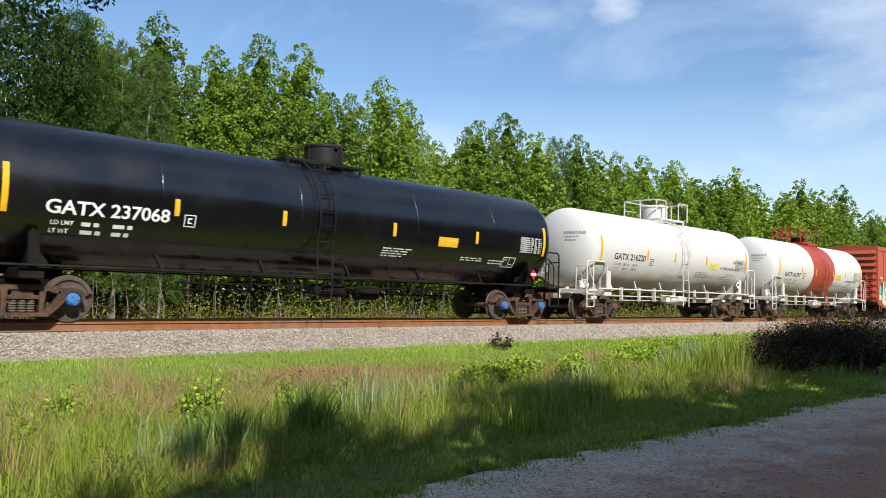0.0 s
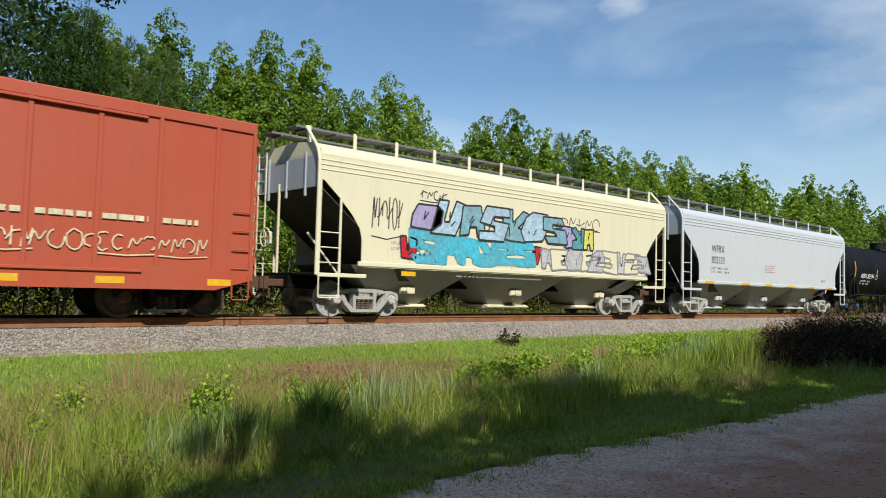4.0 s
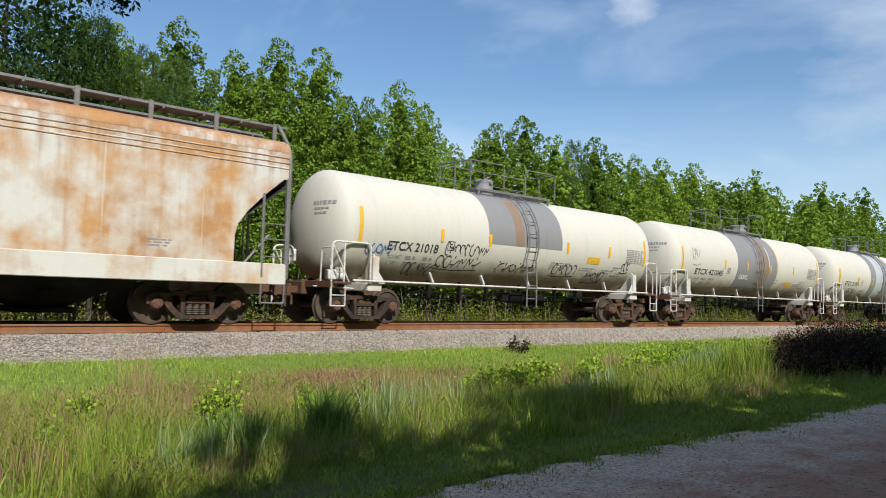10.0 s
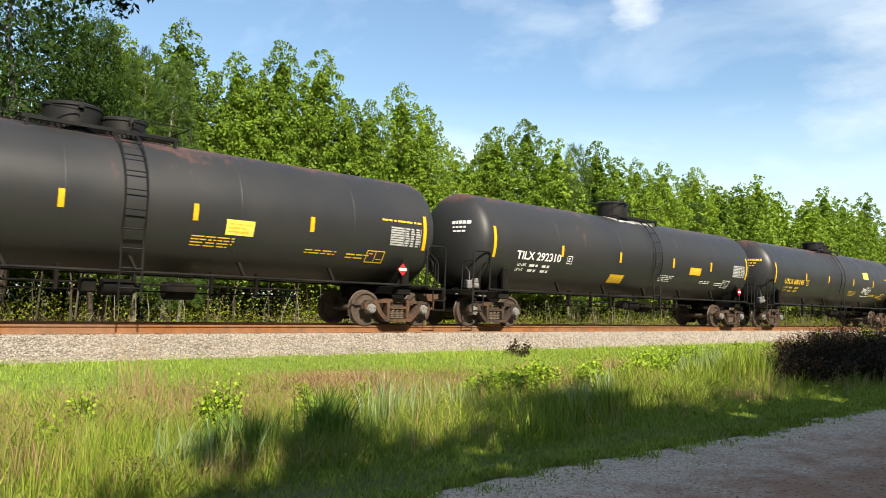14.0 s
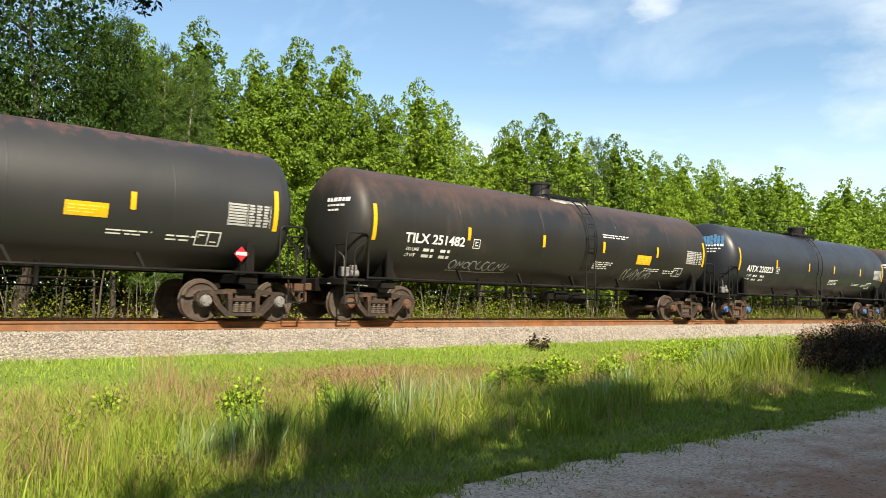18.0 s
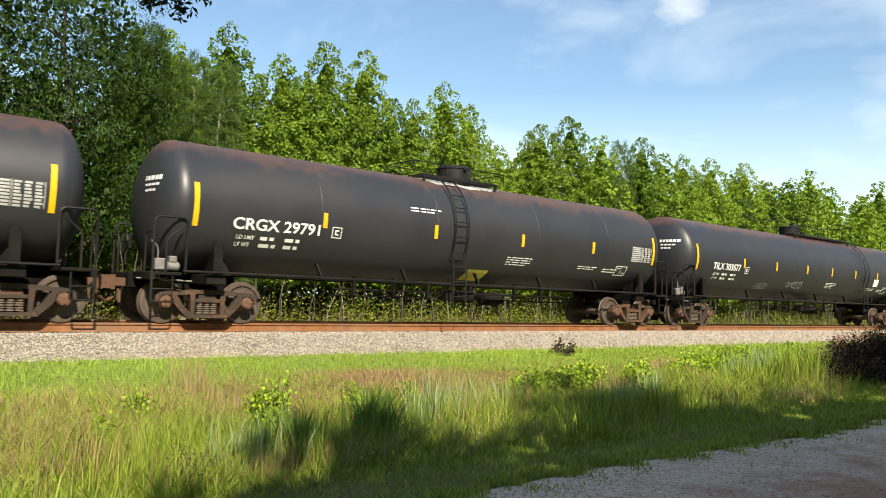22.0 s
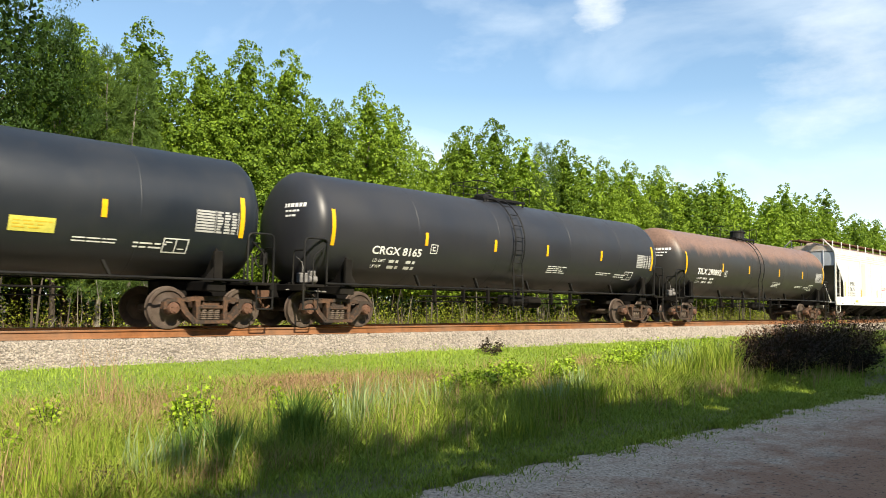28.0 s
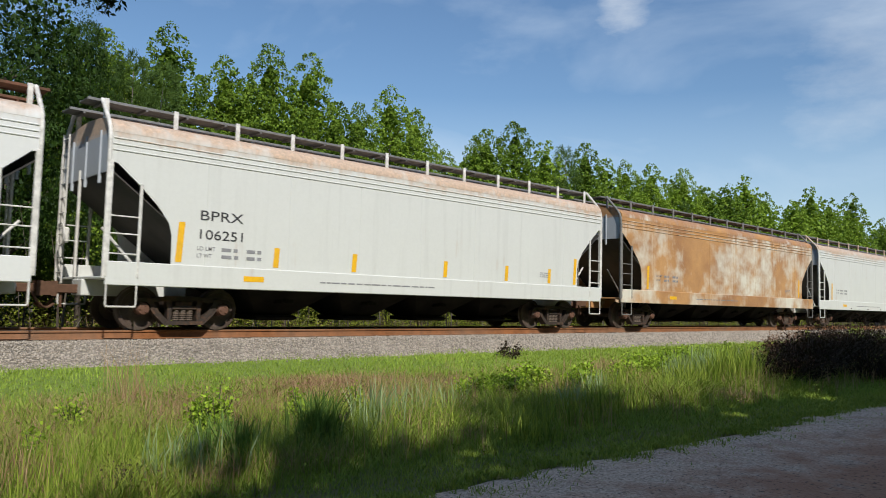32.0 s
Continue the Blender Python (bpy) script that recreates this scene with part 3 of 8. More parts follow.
def build_track():
    for y, label in ((TRACK_Y - 0.755, "rusty steel rail on the side of the lane"), (TRACK_Y + 0.755, "rusty steel rail on the side of the wood")):
        s = Shape().slab([(p, q) for p, q in rail_profile()], -150, 420)
        ob = thing("rail", label, "rail", "rails of the track", s.mesh("rail", M_RAIL, 30), pose(0, y, 0))
        band = Shape().box(-150, 420, -0.026, 0.026, -0.002, 0.0025, 0.001)
        part("running_face", band.mesh("running_face", M_RAIL_TOP), ob, "polished running face")
    s = Shape()
    prof = [(14.35, -0.62), (14.7, -0.5), (15.35, -0.25), (15.6, -0.215), (TRACK_Y, -0.215), (18.1, -0.215), (18.4, -0.25), (19.4, -0.72)]
    xs = [-150, -60, -20] + [-8 + 0.5 * i for i in range(137)] + [80, 120, 200, 420]
    verts = [(x, y, z + (0.03 * noise.noise((x * 1.3, y * 1.7, 0)) if -8 < x < 60 else 0)) for x in xs for y, z in prof]
    k = len(prof)
    s.faces(verts, [[i * k + j, (i + 1) * k + j, (i + 1) * k + j + 1, i * k + j + 1] for i in range(len(xs) - 1) for j in range(k - 1)])
    tagged(new("ballast_bed", s.mesh("ballast_bed", ballast_material(), 80)), "bank of pale crushed stone under the rails", "ballast", kind="structure")
    # the loose stones of the bank
    rng = np.random.default_rng(5)
    base = np.array([(1, 0, -0.5), (-0.5, 0.87, -0.5), (-0.5, -0.87, -0.5), (-0.9, 0.1, 0.45), (0.45, -0.8, 0.5), (0.5, 0.75, 0.42)])
    tris = np.array([(0, 2, 1), (3, 4, 5), (0, 5, 4), (0, 4, 2), (2, 4, 3), (2, 3, 1), (1, 3, 5), (1, 5, 0)])
    count = 32000
    x = -3 + 50 * rng.random(count) ** 1.35
    y = np.where(rng.random(count) < 0.86, 14.38 + 1.55 * rng.random(count), 14.2 + 5.0 * rng.random(count))
    z = np.interp(y, [p[0] for p in prof], [p[1] for p in prof])
    size = 0.011 + 0.017 * rng.random(count) + 0.0006 * np.clip(x, 0, 60)
    a = rng.random((count, 3)) * 6.3
    pts = np.repeat(base[None], count, 0) * (1 + 0.5 * (rng.random((count, 6, 3)) - 0.5)) * size[:, None, None] * np.array([1.15, 1.0, 0.8])
    for i, j, ang in ((0, 1, a[:, 0]), (1, 2, a[:, 1]), (0, 2, a[:, 2])):
        c, d = np.cos(ang)[:, None], np.sin(ang)[:, None]
        p, q = pts[..., i].copy(), pts[..., j].copy()
        pts[..., i], pts[..., j] = c * p - d * q, d * p + c * q
    pts += np.stack([x, y, z + 0.012], -1)[:, None]
    me = bpy.data.meshes.new("ballast_stones")
    nv = count * 6
    me.vertices.add(nv)
    me.vertices.foreach_set("co", pts.astype(np.float32).ravel())
    idx = (np.arange(count)[:, None, None] * 6 + tris[None]).astype(np.int32).ravel()
    me.loops.add(len(idx))
    me.loops.foreach_set("vertex_index", idx)
    me.polygons.add(len(idx) // 3)
    me.polygons.foreach_set("loop_start", np.arange(0, len(idx), 3, dtype=np.int32))
    me.materials.append(M_STONE)
    me.update(calc_edges=True)
    tagged(new("ballast_stones", me), "pale grey crushed granite stones beside the rails", "ballast", kind="stuff")


def ballast_material():
    n = Nodes("ballast_bed")
    co = n.coord()
    cell = n.add("ShaderNodeTexVoronoi", Vector=co, Scale=16.0)
    col = n.mix(n.axis(cell.outputs["Color"], "X"), (0.2, 0.175, 0.14), (0.5, 0.43, 0.34))
    col = n.mix(n.ramp(cell.outputs["Distance"], 0.35, 0.75, 0.0, 0.75), col, (0.15, 0.132, 0.112))
    return n.done(col, 0.95, 0.0, cell.outputs["Distance"], 1.0, 0.05)


build_ground()
build_track()

# ---- running gear shared by all cars ----
WHEEL_R = 0.457
SPINNING = []  # wheelsets, with the car and their place on it


def wheelset_mesh(cap):
    def make():
        s = Shape()
        s.lathe([(-0.74, 0.075), (0.74, 0.075)], 1, n=12)
        for side in (-1, 1):
            prof = [(0.66, 0.12), (0.70, 0.13), (0.735, 0.3), (0.69, 0.39), (0.685, 0.475), (0.70, 0.485), (0.725, 0.462), (0.82, WHEEL_R), (0.825, 0.44), (0.822, 0.385), (0.79, 0.37), (0.775, 0.28), (0.81, 0.17), (0.87, 0.14), (0.87, 0.08)]
            prof = [(a * side, r) for a, r in (prof if side > 0 else prof)]
            s.lathe(prof if side > 0 else prof[::-1], 1, n=36, slot=0)
            ring = [(0.87, 0.085), (0.9, 0.135), (1.08, 0.135), (1.1, 0.12), (1.135, 0.115), (1.15, 0.05)]
            ring = [(a * side, r) for a, r in ring]
            s.lathe(ring if side > 0 else ring[::-1], 1, n=20, slot=1)
            for k in range(3):
                a = 2 * math.pi * k / 3
                bx, bz = 0.07 * math.cos(a), 0.07 * math.sin(a)
                y0, y1 = sorted((1.13 * side, 1.165 * side))
                s.box(bx - 0.02, bx + 0.02, y0, y1, bz - 0.02, bz + 0.02, 0.005, 1)
        return s.mesh("wheelset", [M_TRUCK_PALE if cap is M_CAP_PALE else M_TREAD, cap], 35)
    return once(("wheelset", cap.name), make)


def side_frame_mesh(mat):
    """A cast frame: an arched top member, sloping struts to the spring seat, and jaws over the axle boxes."""
    def make():
        s = Shape()
        y0, y1 = -0.08, 0.08
        s.prism([(-0.74, 0.64), (-0.6, 0.70), (-0.3, 0.735), (0.3, 0.735), (0.6, 0.70), (0.74, 0.64), (0.6, 0.605), (0.3, 0.635), (-0.3, 0.635), (-0.6, 0.605)], y0, y1)
        for k in (-1, 1):
            # jaw round the axle box
            s.prism([(k * 0.66, 0.67), (k * 0.80, 0.69), (k * 1.0, 0.665), (k * 1.1, 0.59), (k * 1.115, 0.44), (k * 1.05, 0.43), (k * 1.03, 0.54), (k * 0.95, 0.60), (k * 0.82, 0.60), (k * 0.745, 0.54), (k * 0.73, 0.43), (k * 0.655, 0.45)], y0 - 0.012, y1 + 0.012)
            # sloping strut with a flange on its lower edge
            s.prism([(k * 0.735, 0.60), (k * 0.735, 0.46), (k * 0.64, 0.34), (k * 0.43, 0.145), (k * 0.33, 0.135), (k * 0.33, 0.20), (k * 0.545, 0.40), (k * 0.63, 0.56)], y0, y1)
            s.prism([(k * 0.745, 0.45), (k * 0.65, 0.325), (k * 0.44, 0.125), (k * 0.42, 0.165), (k * 0.63, 0.36), (k * 0.72, 0.47)], y0 - 0.035, y1 + 0.035)
            # column beside the springs
            s.prism([(k * 0.36, 0.19), (k * 0.285, 0.19), (k * 0.275, 0.65), (k * 0.4, 0.65), (k * 0.375, 0.5)], y0 - 0.01, y1 + 0.01)
        s.prism([(-0.44, 0.125), (-0.4, 0.2), (0.4, 0.2), (0.44, 0.125)], y0 - 0.05, y1 + 0.05)
        s.box(-0.27, 0.27, y0 - 0.02, y1 + 0.02, 0.45, 0.53, 0.012)
        return s.mesh("side_frame", mat, 30)
    return once(("side_frame", mat.name), make)


def spring_mesh():
    def make():
        s = Shape()
        prof = []
        for k in range(6):
            z = 0.215 + 0.235 * k / 5
            prof += [(z, 0.035), (z + 0.006, 0.074), (z + 0.03, 0.074), (z + 0.036, 0.035)] if k < 5 else [(z, 0.05)]
        s.lathe(prof, 2, (0, 0, 0), 8)
        return s.mesh("spring", M_SPRING, 50)
    return once("spring", make)


def bolster_mesh(mat):
    def make():
        s = Shape()
        s.box(-0.2, 0.2, -1.06, 1.06, 0.45, 0.62, 0.02)
        s.box(-0.17, 0.17, -0.55, 0.55, 0.6, 0.74, 0.03)
        s.lathe([(0.7, 0.2), (0.8, 0.2)], 2, n=16)
        s.box(-0.62, -0.55, -0.8, 0.8, 0.33, 0.43, 0.01)
        s.box(0.55, 0.62, -0.8, 0.8, 0.33, 0.43, 0.01)
        for k in (-1, 1):
            for y in (-0.74, 0.74):
                s.box(k * 0.5 - 0.05, k * 0.5 + 0.05, y - 0.05, y + 0.05, 0.3, 0.55, 0.012)
        return s.mesh("truck", mat, 35)
    return once(("bolster", mat.name), make)


def coupler_mesh(mat):
    def make():
        s = Shape()
        s.box(-0.75, 0.1, -0.09, 0.09, 0.74, 0.93, 0.02)
        s.prism([(0.08, 0.68), (0.08, 0.99), (0.2, 0.99), (0.2, 0.68)], -0.17, 0.15)
        s.prism([(0.2, 0.7), (0.2, 0.97), (0.36, 0.97), (0.36, 0.7)], -0.17, -0.06)
        s.lathe([(0.69, 0.06), (0.98, 0.06)], 2, (0.25, 0.09, 0), 10)
        s.box(-0.05, 0.0, -0.02, 0.02, 0.45, 0.74, 0.005)
        s.tube(bent([(-0.1, -0.45, 0.8), (0.05, -0.42, 0.55), (0.25, -0.25, 0.42), (0.42, -0.16, 0.52)], 0.15), 0.028, 7)
        return s.mesh("coupler", mat, 35)
    return once(("coupler", mat.name), make)


def add_truck(car, x, mat, cap):
    truck = part("truck", bolster_mesh(mat), car, "", pose(x, 0, 0))
    for y in (-1.0, 1.0):
        part("side_frame", side_frame_mesh(mat), truck, "", pose(0, y, 0))
        for dx in (-0.155, 0.0, 0.155):
            part("spring", spring_mesh(), truck, "", pose(dx, y, 0))
    for k in (-0.889, 0.889):
        w = part("wheelset", wheelset_mesh(cap), truck, "", pose(k, 0, WHEEL_R))
        SPINNING.append((w, car, k, x))


def add_couplers(car, face, mat):
    for k, turn in ((face, 0), (-face, 180)):
        part("coupler", coupler_mesh(mat), car, "", pose(k - 0.28 * (1 if turn == 0 else -1), 0, 0, 0, 0, turn))

# ---- lettering, decals and spray paint, laid on a tank's curve or on a flat side ----
TANK_R, TANK_Z = 1.48, 2.56
SIDE_Y = -1.57


def on_tank(x, z, off):
    d = z - TANK_Z
    return (x, -math.sqrt(max((TANK_R + off) ** 2 - d * d, 0.02)), z)


def on_side(x, z, off):
    return (x, SIDE_Y - off, z)


def patch(s, lay, x0, x1, z0, z1, off=0.006, slot=0, lean=0.0):
    n = max(1, math.ceil((z1 - z0) / 0.12)) if lay is on_tank else 1
    for i in range(n):
        a, b = z0 + (z1 - z0) * i / n, z0 + (z1 - z0) * (i + 1) / n
        la, lb = lean * (a - z0), lean * (b - z0)
        s.face([lay(x0 + la, a, off), lay(x1 + la, a, off), lay(x1 + lb, b, off), lay(x0 + lb, b, off)], slot)


def decal(car, lay, name, x0, x1, z0, z1, mat, label="", off=0.006, lean=0.0):
    s = Shape()
    patch(s, lay, x0, x1, z0, z1, off, 0, lean)
    return part(name, s.mesh(name, mat, 0), car, label)


def lettering(car, lay, text, x0, x1, z0, z1, mat, name="lettering", off=0.007, bold=0.02):
    cu = bpy.data.curves.new("text", "FONT")
    cu.body, cu.size, cu.offset, cu.resolution_u = text, 1.0, bold, 3
    ob = bpy.data.objects.new("text", cu)
    me = bpy.data.meshes.new_from_object(ob)
    bpy.data.objects.remove(ob)
    co = np.zeros(len(me.vertices) * 3, dtype=np.float32)
    me.vertices.foreach_get("co", co)
    co = co.reshape(-1, 3)
    lo, hi = co.min(0), co.max(0)
    out = [lay(x0 + (x1 - x0) * (p[0] - lo[0]) / (hi[0] - lo[0]), z0 + (z1 - z0) * (p[1] - lo[1]) / (hi[1] - lo[1]), off) for p in co]
    me.vertices.foreach_set("co", np.array(out, dtype=np.float32).ravel())
    me.materials.clear()
    me.materials.append(mat)
    me.update()
    return tagged(part(name, me, car), kind="stuff")


def bars(car, lay, x0, x1, z0, z1, rows, mat, seed, name="small_lettering", fill=0.75, off=0.006):
    """Lines of small writing, as bars of its size."""
    rng = random.Random(seed)
    s = Shape()
    step = (z1 - z0) / rows
    for r in range(rows):
        x, z = x0, z1 - (r + 1) * step
        end = x0 + (x1 - x0) * (1 if r == 0 else 0.7 + 0.3 * rng.random())
        while x < end - 0.02:
            w = min(rng.uniform(0.07, 0.3), end - x)
            patch(s, lay, x, x + w, z + step * 0.2, z + step * (0.2 + 0.55 * fill), off)
            x += w + rng.uniform(0.02, 0.07)
    return tagged(part(name, s.mesh(name, mat, 0), car), kind="stuff")


def load_lines(car, lay, x, z, mat, seed, h=0.085):
    """The two lines on load limit and light weight, their figures as bars."""
    rng = random.Random(seed)
    s = Shape()
    for k, word in enumerate(("LD LMT", "LT WT")):
        low = z - 0.155 * k
        lettering(car, lay, word, x, x + (0.42 if k == 0 else 0.34), low, low + h, mat, "load_lettering", bold=0.012)
        for a in (0.56, 1.16):
            at = x + a
            for w in (rng.uniform(0.16, 0.24), 0.1):
                patch(s, lay, at, at + w, low, low + h * 0.9)
                at += w + 0.06
    return tagged(part("load_data", s.mesh("load_data", mat, 0), car), kind="stuff")


def data_panel(car, lay, x0, x1, z0, z1, mat, seed):
    """A ruled table of small writing."""
    rng = random.Random(seed)
    s = Shape()
    rows = 8
    step = (z1 - z0) / rows
    for r in range(rows):
        z = z0 + r * step
        patch(s, lay, x0, x0 + (x1 - x0) * 0.42, z + step * 0.12, z + step * 0.8)
        for c in range(3):
            a = x0 + (x1 - x0) * (0.48 + 0.18 * c)
            patch(s, lay, a, a + (x1 - x0) * rng.uniform(0.09, 0.15), z + step * 0.12, z + step * 0.8)
    for x in (x0 - 0.02, x0 + (x1 - x0) * 0.44, x1):
        patch(s, lay, x, x + 0.015, z0, z1)
    return tagged(part("data_panel", s.mesh("data_panel", mat, 0), car, "ruled panel of small white lettering"), kind="stuff")


def ribbon(s, lay, pts, w, off=0.008, slot=0):
    pts = [Vector(p) for p in pts]
    left, right = [], []
    for i, p in enumerate(pts):
        d = pts[min(i + 1, len(pts) - 1)] - pts[max(i - 1, 0)]
        nrm = Vector((-d.y, d.x)).normalized() * w / 2 if d.length > 1e-6 else Vector((0, w / 2))
        left.append(p + nrm)
        right.append(p - nrm)
    for i in range(len(pts) - 1):
        s.face([lay(q.x, q.y, off) for q in (right[i], right[i + 1], left[i + 1], left[i])], slot)


def scrawl(car, lay, x0, x1, z0, z1, mat, seed, w=0.035, loops=7, label="sprayed scrawl of thin paint lines"):
    """A sprayed tag: one looping line with cross strokes; no letters."""
    rng = random.Random(seed)
    s = Shape()
    mid, h = (z0 + z1) / 2, (z1 - z0) / 2
    step = (x1 - x0) / loops
    for k in range(loops):
        cx = x0 + step * (k + 0.5)
        kind = rng.randrange(4)
        hh = h * rng.uniform(0.55, 1.0)
        a0, a1 = rng.uniform(-0.5, 0.6) * math.pi, rng.uniform(1.2, 2.2) * math.pi
        if kind < 2:
            ribbon(s, lay, [(cx + step * 0.46 * math.cos(a0 + a1 * i / 12), mid + hh * math.sin(a0 + a1 * i / 12) + rng.uniform(-0.02, 0.02)) for i in range(13)], w)
        elif kind == 2:
            pts = [(cx - step * 0.4, mid - hh), (cx - step * 0.15, mid + hh), (cx + step * 0.1, mid - hh * 0.5), (cx + step * 0.45, mid + hh * 0.8)]
            ribbon(s, lay, [tuple(p) for p in bent([(a, b, 0) for a, b in pts], 0.1, 3) for p in [(p.x, p.y)]], w)
        else:
            ribbon(s, lay, [(cx - step * 0.5, mid - hh * rng.uniform(0.2, 0.8)), (cx, mid + rng.uniform(-0.1, 0.1)), (cx + step * 0.55, mid + hh * rng.uniform(0.2, 0.9))], w)
            ribbon(s, lay, [(cx - step * 0.1, mid + hh), (cx - step * 0.15, mid - hh)], w)
    if rng.random() < 0.6:
        ribbon(s, lay, [(x0, z0 - h * 0.2), ((x0 + x1) / 2, z0 - h * 0.32), (x1, z0 - h * 0.1)], w * 0.8)
    return tagged(part("graffiti", s.mesh("graffiti", mat, 0), car, label), kind="stuff")


BLOCKS = (
    ((0, 0), (0.9, 0), (1, 0.25), (0.42, 0.28), (0.5, 0.45), (1, 0.5), (0.95, 1), (0.1, 1), (0, 0.72), (0.58, 0.72), (0.55, 0.6), (0, 0.55)),
    ((0, 0), (0.36, 0.05), (0.4, 0.3), (0.64, 0.3), (0.7, 0), (1, 0.05), (0.88, 1), (0.15, 0.95)),
    ((0.05, 0), (1, 0.1), (0.95, 0.33), (0.5, 0.28), (0.46, 0.46), (0.9, 0.5), (0.86, 0.7), (0.5, 0.68), (0.95, 0.78), (1, 1), (0, 0.95)),
    ((0, 0.1), (0.4, 0), (1, 0), (0.9, 0.4), (0.62, 0.45), (1, 0.9), (0.7, 1), (0.36, 0.6), (0.3, 1), (0, 0.95)),
    ((0.1, 0), (0.95, 0), (1, 1), (0.66, 1), (0.6, 0.38), (0.42, 0.38), (0.4, 1), (0, 0.9)),
    ((0.1, 0.05), (0.8, 0), (1, 0.3), (0.98, 0.8), (0.75, 1), (0.15, 0.97), (0, 0.6)),
)


def mural(car, lay, x0, x1, z0, z1, fills, line, seed, count, label, off=0.008, accent=None):
    """A large sprayed piece: chunky interlocked blocks with outlines; no letters."""
    rng = random.Random(seed)
    s = Shape()
    mats = list(fills) + [line] + ([accent] if accent else [])
    step = (x1 - x0) / count
    for k in range(count):
        block = BLOCKS[rng.randrange(len(BLOCKS))]
        flip = rng.random() < 0.5
        wide, lean = step * rng.uniform(1.1, 1.6), rng.uniform(-0.35, 0.45)
        low, high = z0 + rng.uniform(-0.08, 0.06) * (z1 - z0), z1 + rng.uniform(-0.06, 0.08) * (z1 - z0)
        left = x0 + step * k - (wide - step) / 2
        pts = []
        for a, b in block:
            a = 1 - a if flip else a
            pts.append((left + wide * (a + lean * (b - 0.5)) + rng.uniform(-0.03, 0.03), low + (high - low) * b + rng.uniform(-0.02, 0.02)))
        if flip:
            pts = pts[::-1]
        o = off + 0.003 * (k % 3)
        s.face([lay(x, z, o) for x, z in pts], k % len(fills))
        ring = pts + pts[:1]
        for p, q in zip(ring, ring[1:]):
            ribbon(s, lay, [p, q], 0.055, o + 0.002, len(fills))
        # inner strokes and a drip or two
        for j in range(2):
            ax, az = left + wide * rng.uniform(0.2, 0.7), low + (high - low) * rng.uniform(0.15, 0.6)
            ribbon(s, lay, [(ax, az), (ax + rng.uniform(-0.05, 0.2), az + rng.uniform(0.1, 0.3))], 0.045, o + 0.002, len(fills))
        if rng.random() < 0.5:
            ax = left + wide * rng.uniform(0.1, 0.9)
            ribbon(s, lay, [(ax, low + 0.05), (ax, low - rng.uniform(0.05, 0.2))], 0.014, o, k % len(fills))
        if accent and rng.random() < 0.7:
            ax, az = left + wide * rng.uniform(0.25, 0.75), (low + high) / 2 + rng.uniform(-0.3, 0.3) * (high - low)
            s.face([lay(ax + 0.08 * math.cos(b), az + 0.08 * math.sin(b), o + 0.003) for b in [2 * math.pi * i / 10 for i in range(10)]], len(fills) + 1)
    return tagged(part("graffiti", s.mesh("graffiti", mats, 0), car, label), kind="stuff")


def placard(car, x, z, y, mat):
    """A diamond hazard sign in its holder."""
    s = Shape()
    r = 0.165
    s.faces([(x - r, y, z), (x, y, z - r), (x + r, y, z), (x, y, z + r), (x - r, y + 0.015, z), (x, y + 0.015, z - r), (x + r, y + 0.015, z), (x, y + 0.015, z + r)], [[0, 1, 2, 3], [4, 7, 6, 5], [0, 4, 5, 1], [1, 5, 6, 2], [2, 6, 7, 3], [3, 7, 4, 0]])
    s.face([(x - 0.12, y - 0.003, z - 0.03), (x + 0.12, y - 0.003, z - 0.03), (x + 0.12, y - 0.003, z + 0.045), (x - 0.12, y - 0.003, z + 0.045)], 1)
    s.tube([(x, y + 0.02, z - r), (x, y + 0.05, z - 0.45)], 0.02, 5, 2)
    part("placard", s.mesh("placard", [mat, M_WHITE if mat is not M_WHITE else M_INK, M_UNDER], 0), car, "diamond hazard placard")


# ---- tank cars ----
CARS = []  # (car, x of its middle along the train, half the length it fills on screen)


def tank_mesh(half, mat):
    prof = []
    for i in range(9):
        a = math.pi / 2 * i / 8
        prof.append((-half - 0.6 * math.cos(a), max(TANK_R * math.sin(a), 0.001)))
    prof += [(-half + 0.05, TANK_R), (-half * 0.5, TANK_R), (0, TANK_R), (half * 0.5, TANK_R), (half - 0.05, TANK_R)]
    prof += [(-a, r) for a, r in prof[8::-1]]
    return Shape().lathe(prof, 0, (0, 0, TANK_Z), 72).mesh("tank", mat, 60)


def ladder(car, x, mat, top_z, foot, on_curve=True, y=SIDE_Y - 0.08, width=0.44, step=0.4, name="ladder"):
    """Two rails and their rungs; on a tank they follow its curve."""
    obs = part(name, ladder_mesh(mat, top_z, foot, on_curve, y, width, step), car, "", pose(x, 0, 0))
    return obs


def ladder_mesh(mat, top_z, foot, on_curve, y, width, step):
    def make():
        s = Shape()
        if on_curve:
            line = arc(0, TANK_Z, TANK_R + 0.13, 22, 112, 16) + [(0, -1.54, 1.35), (0, -1.54, foot)]
        else:
            line = [(0, y, top_z), (0, y, foot)]
        dist, marks, total = [0.0], [], 0.0
        for a, b in zip(line, line[1:]):
            total += (Vector(b) - Vector(a)).length
            dist.append(total)
        for k in (-width / 2, width / 2):
            s.tube([(k, p[1], p[2]) for p in line], 0.022, 6)
        d = 0.12
        while d < total:
            i = next(j for j in range(len(dist) - 1) if dist[j + 1] >= d)
            p = Vector(line[i]).lerp(Vector(line[i + 1]), (d - dist[i]) / (dist[i + 1] - dist[i]))
            s.tube([(-width / 2, p.y, p.z), (width / 2, p.y, p.z)], 0.014, 5)
            d += step
        return s.mesh("ladder", mat, 40)
    return once(("ladder", mat.name, top_z, foot, on_curve, y, width), make)


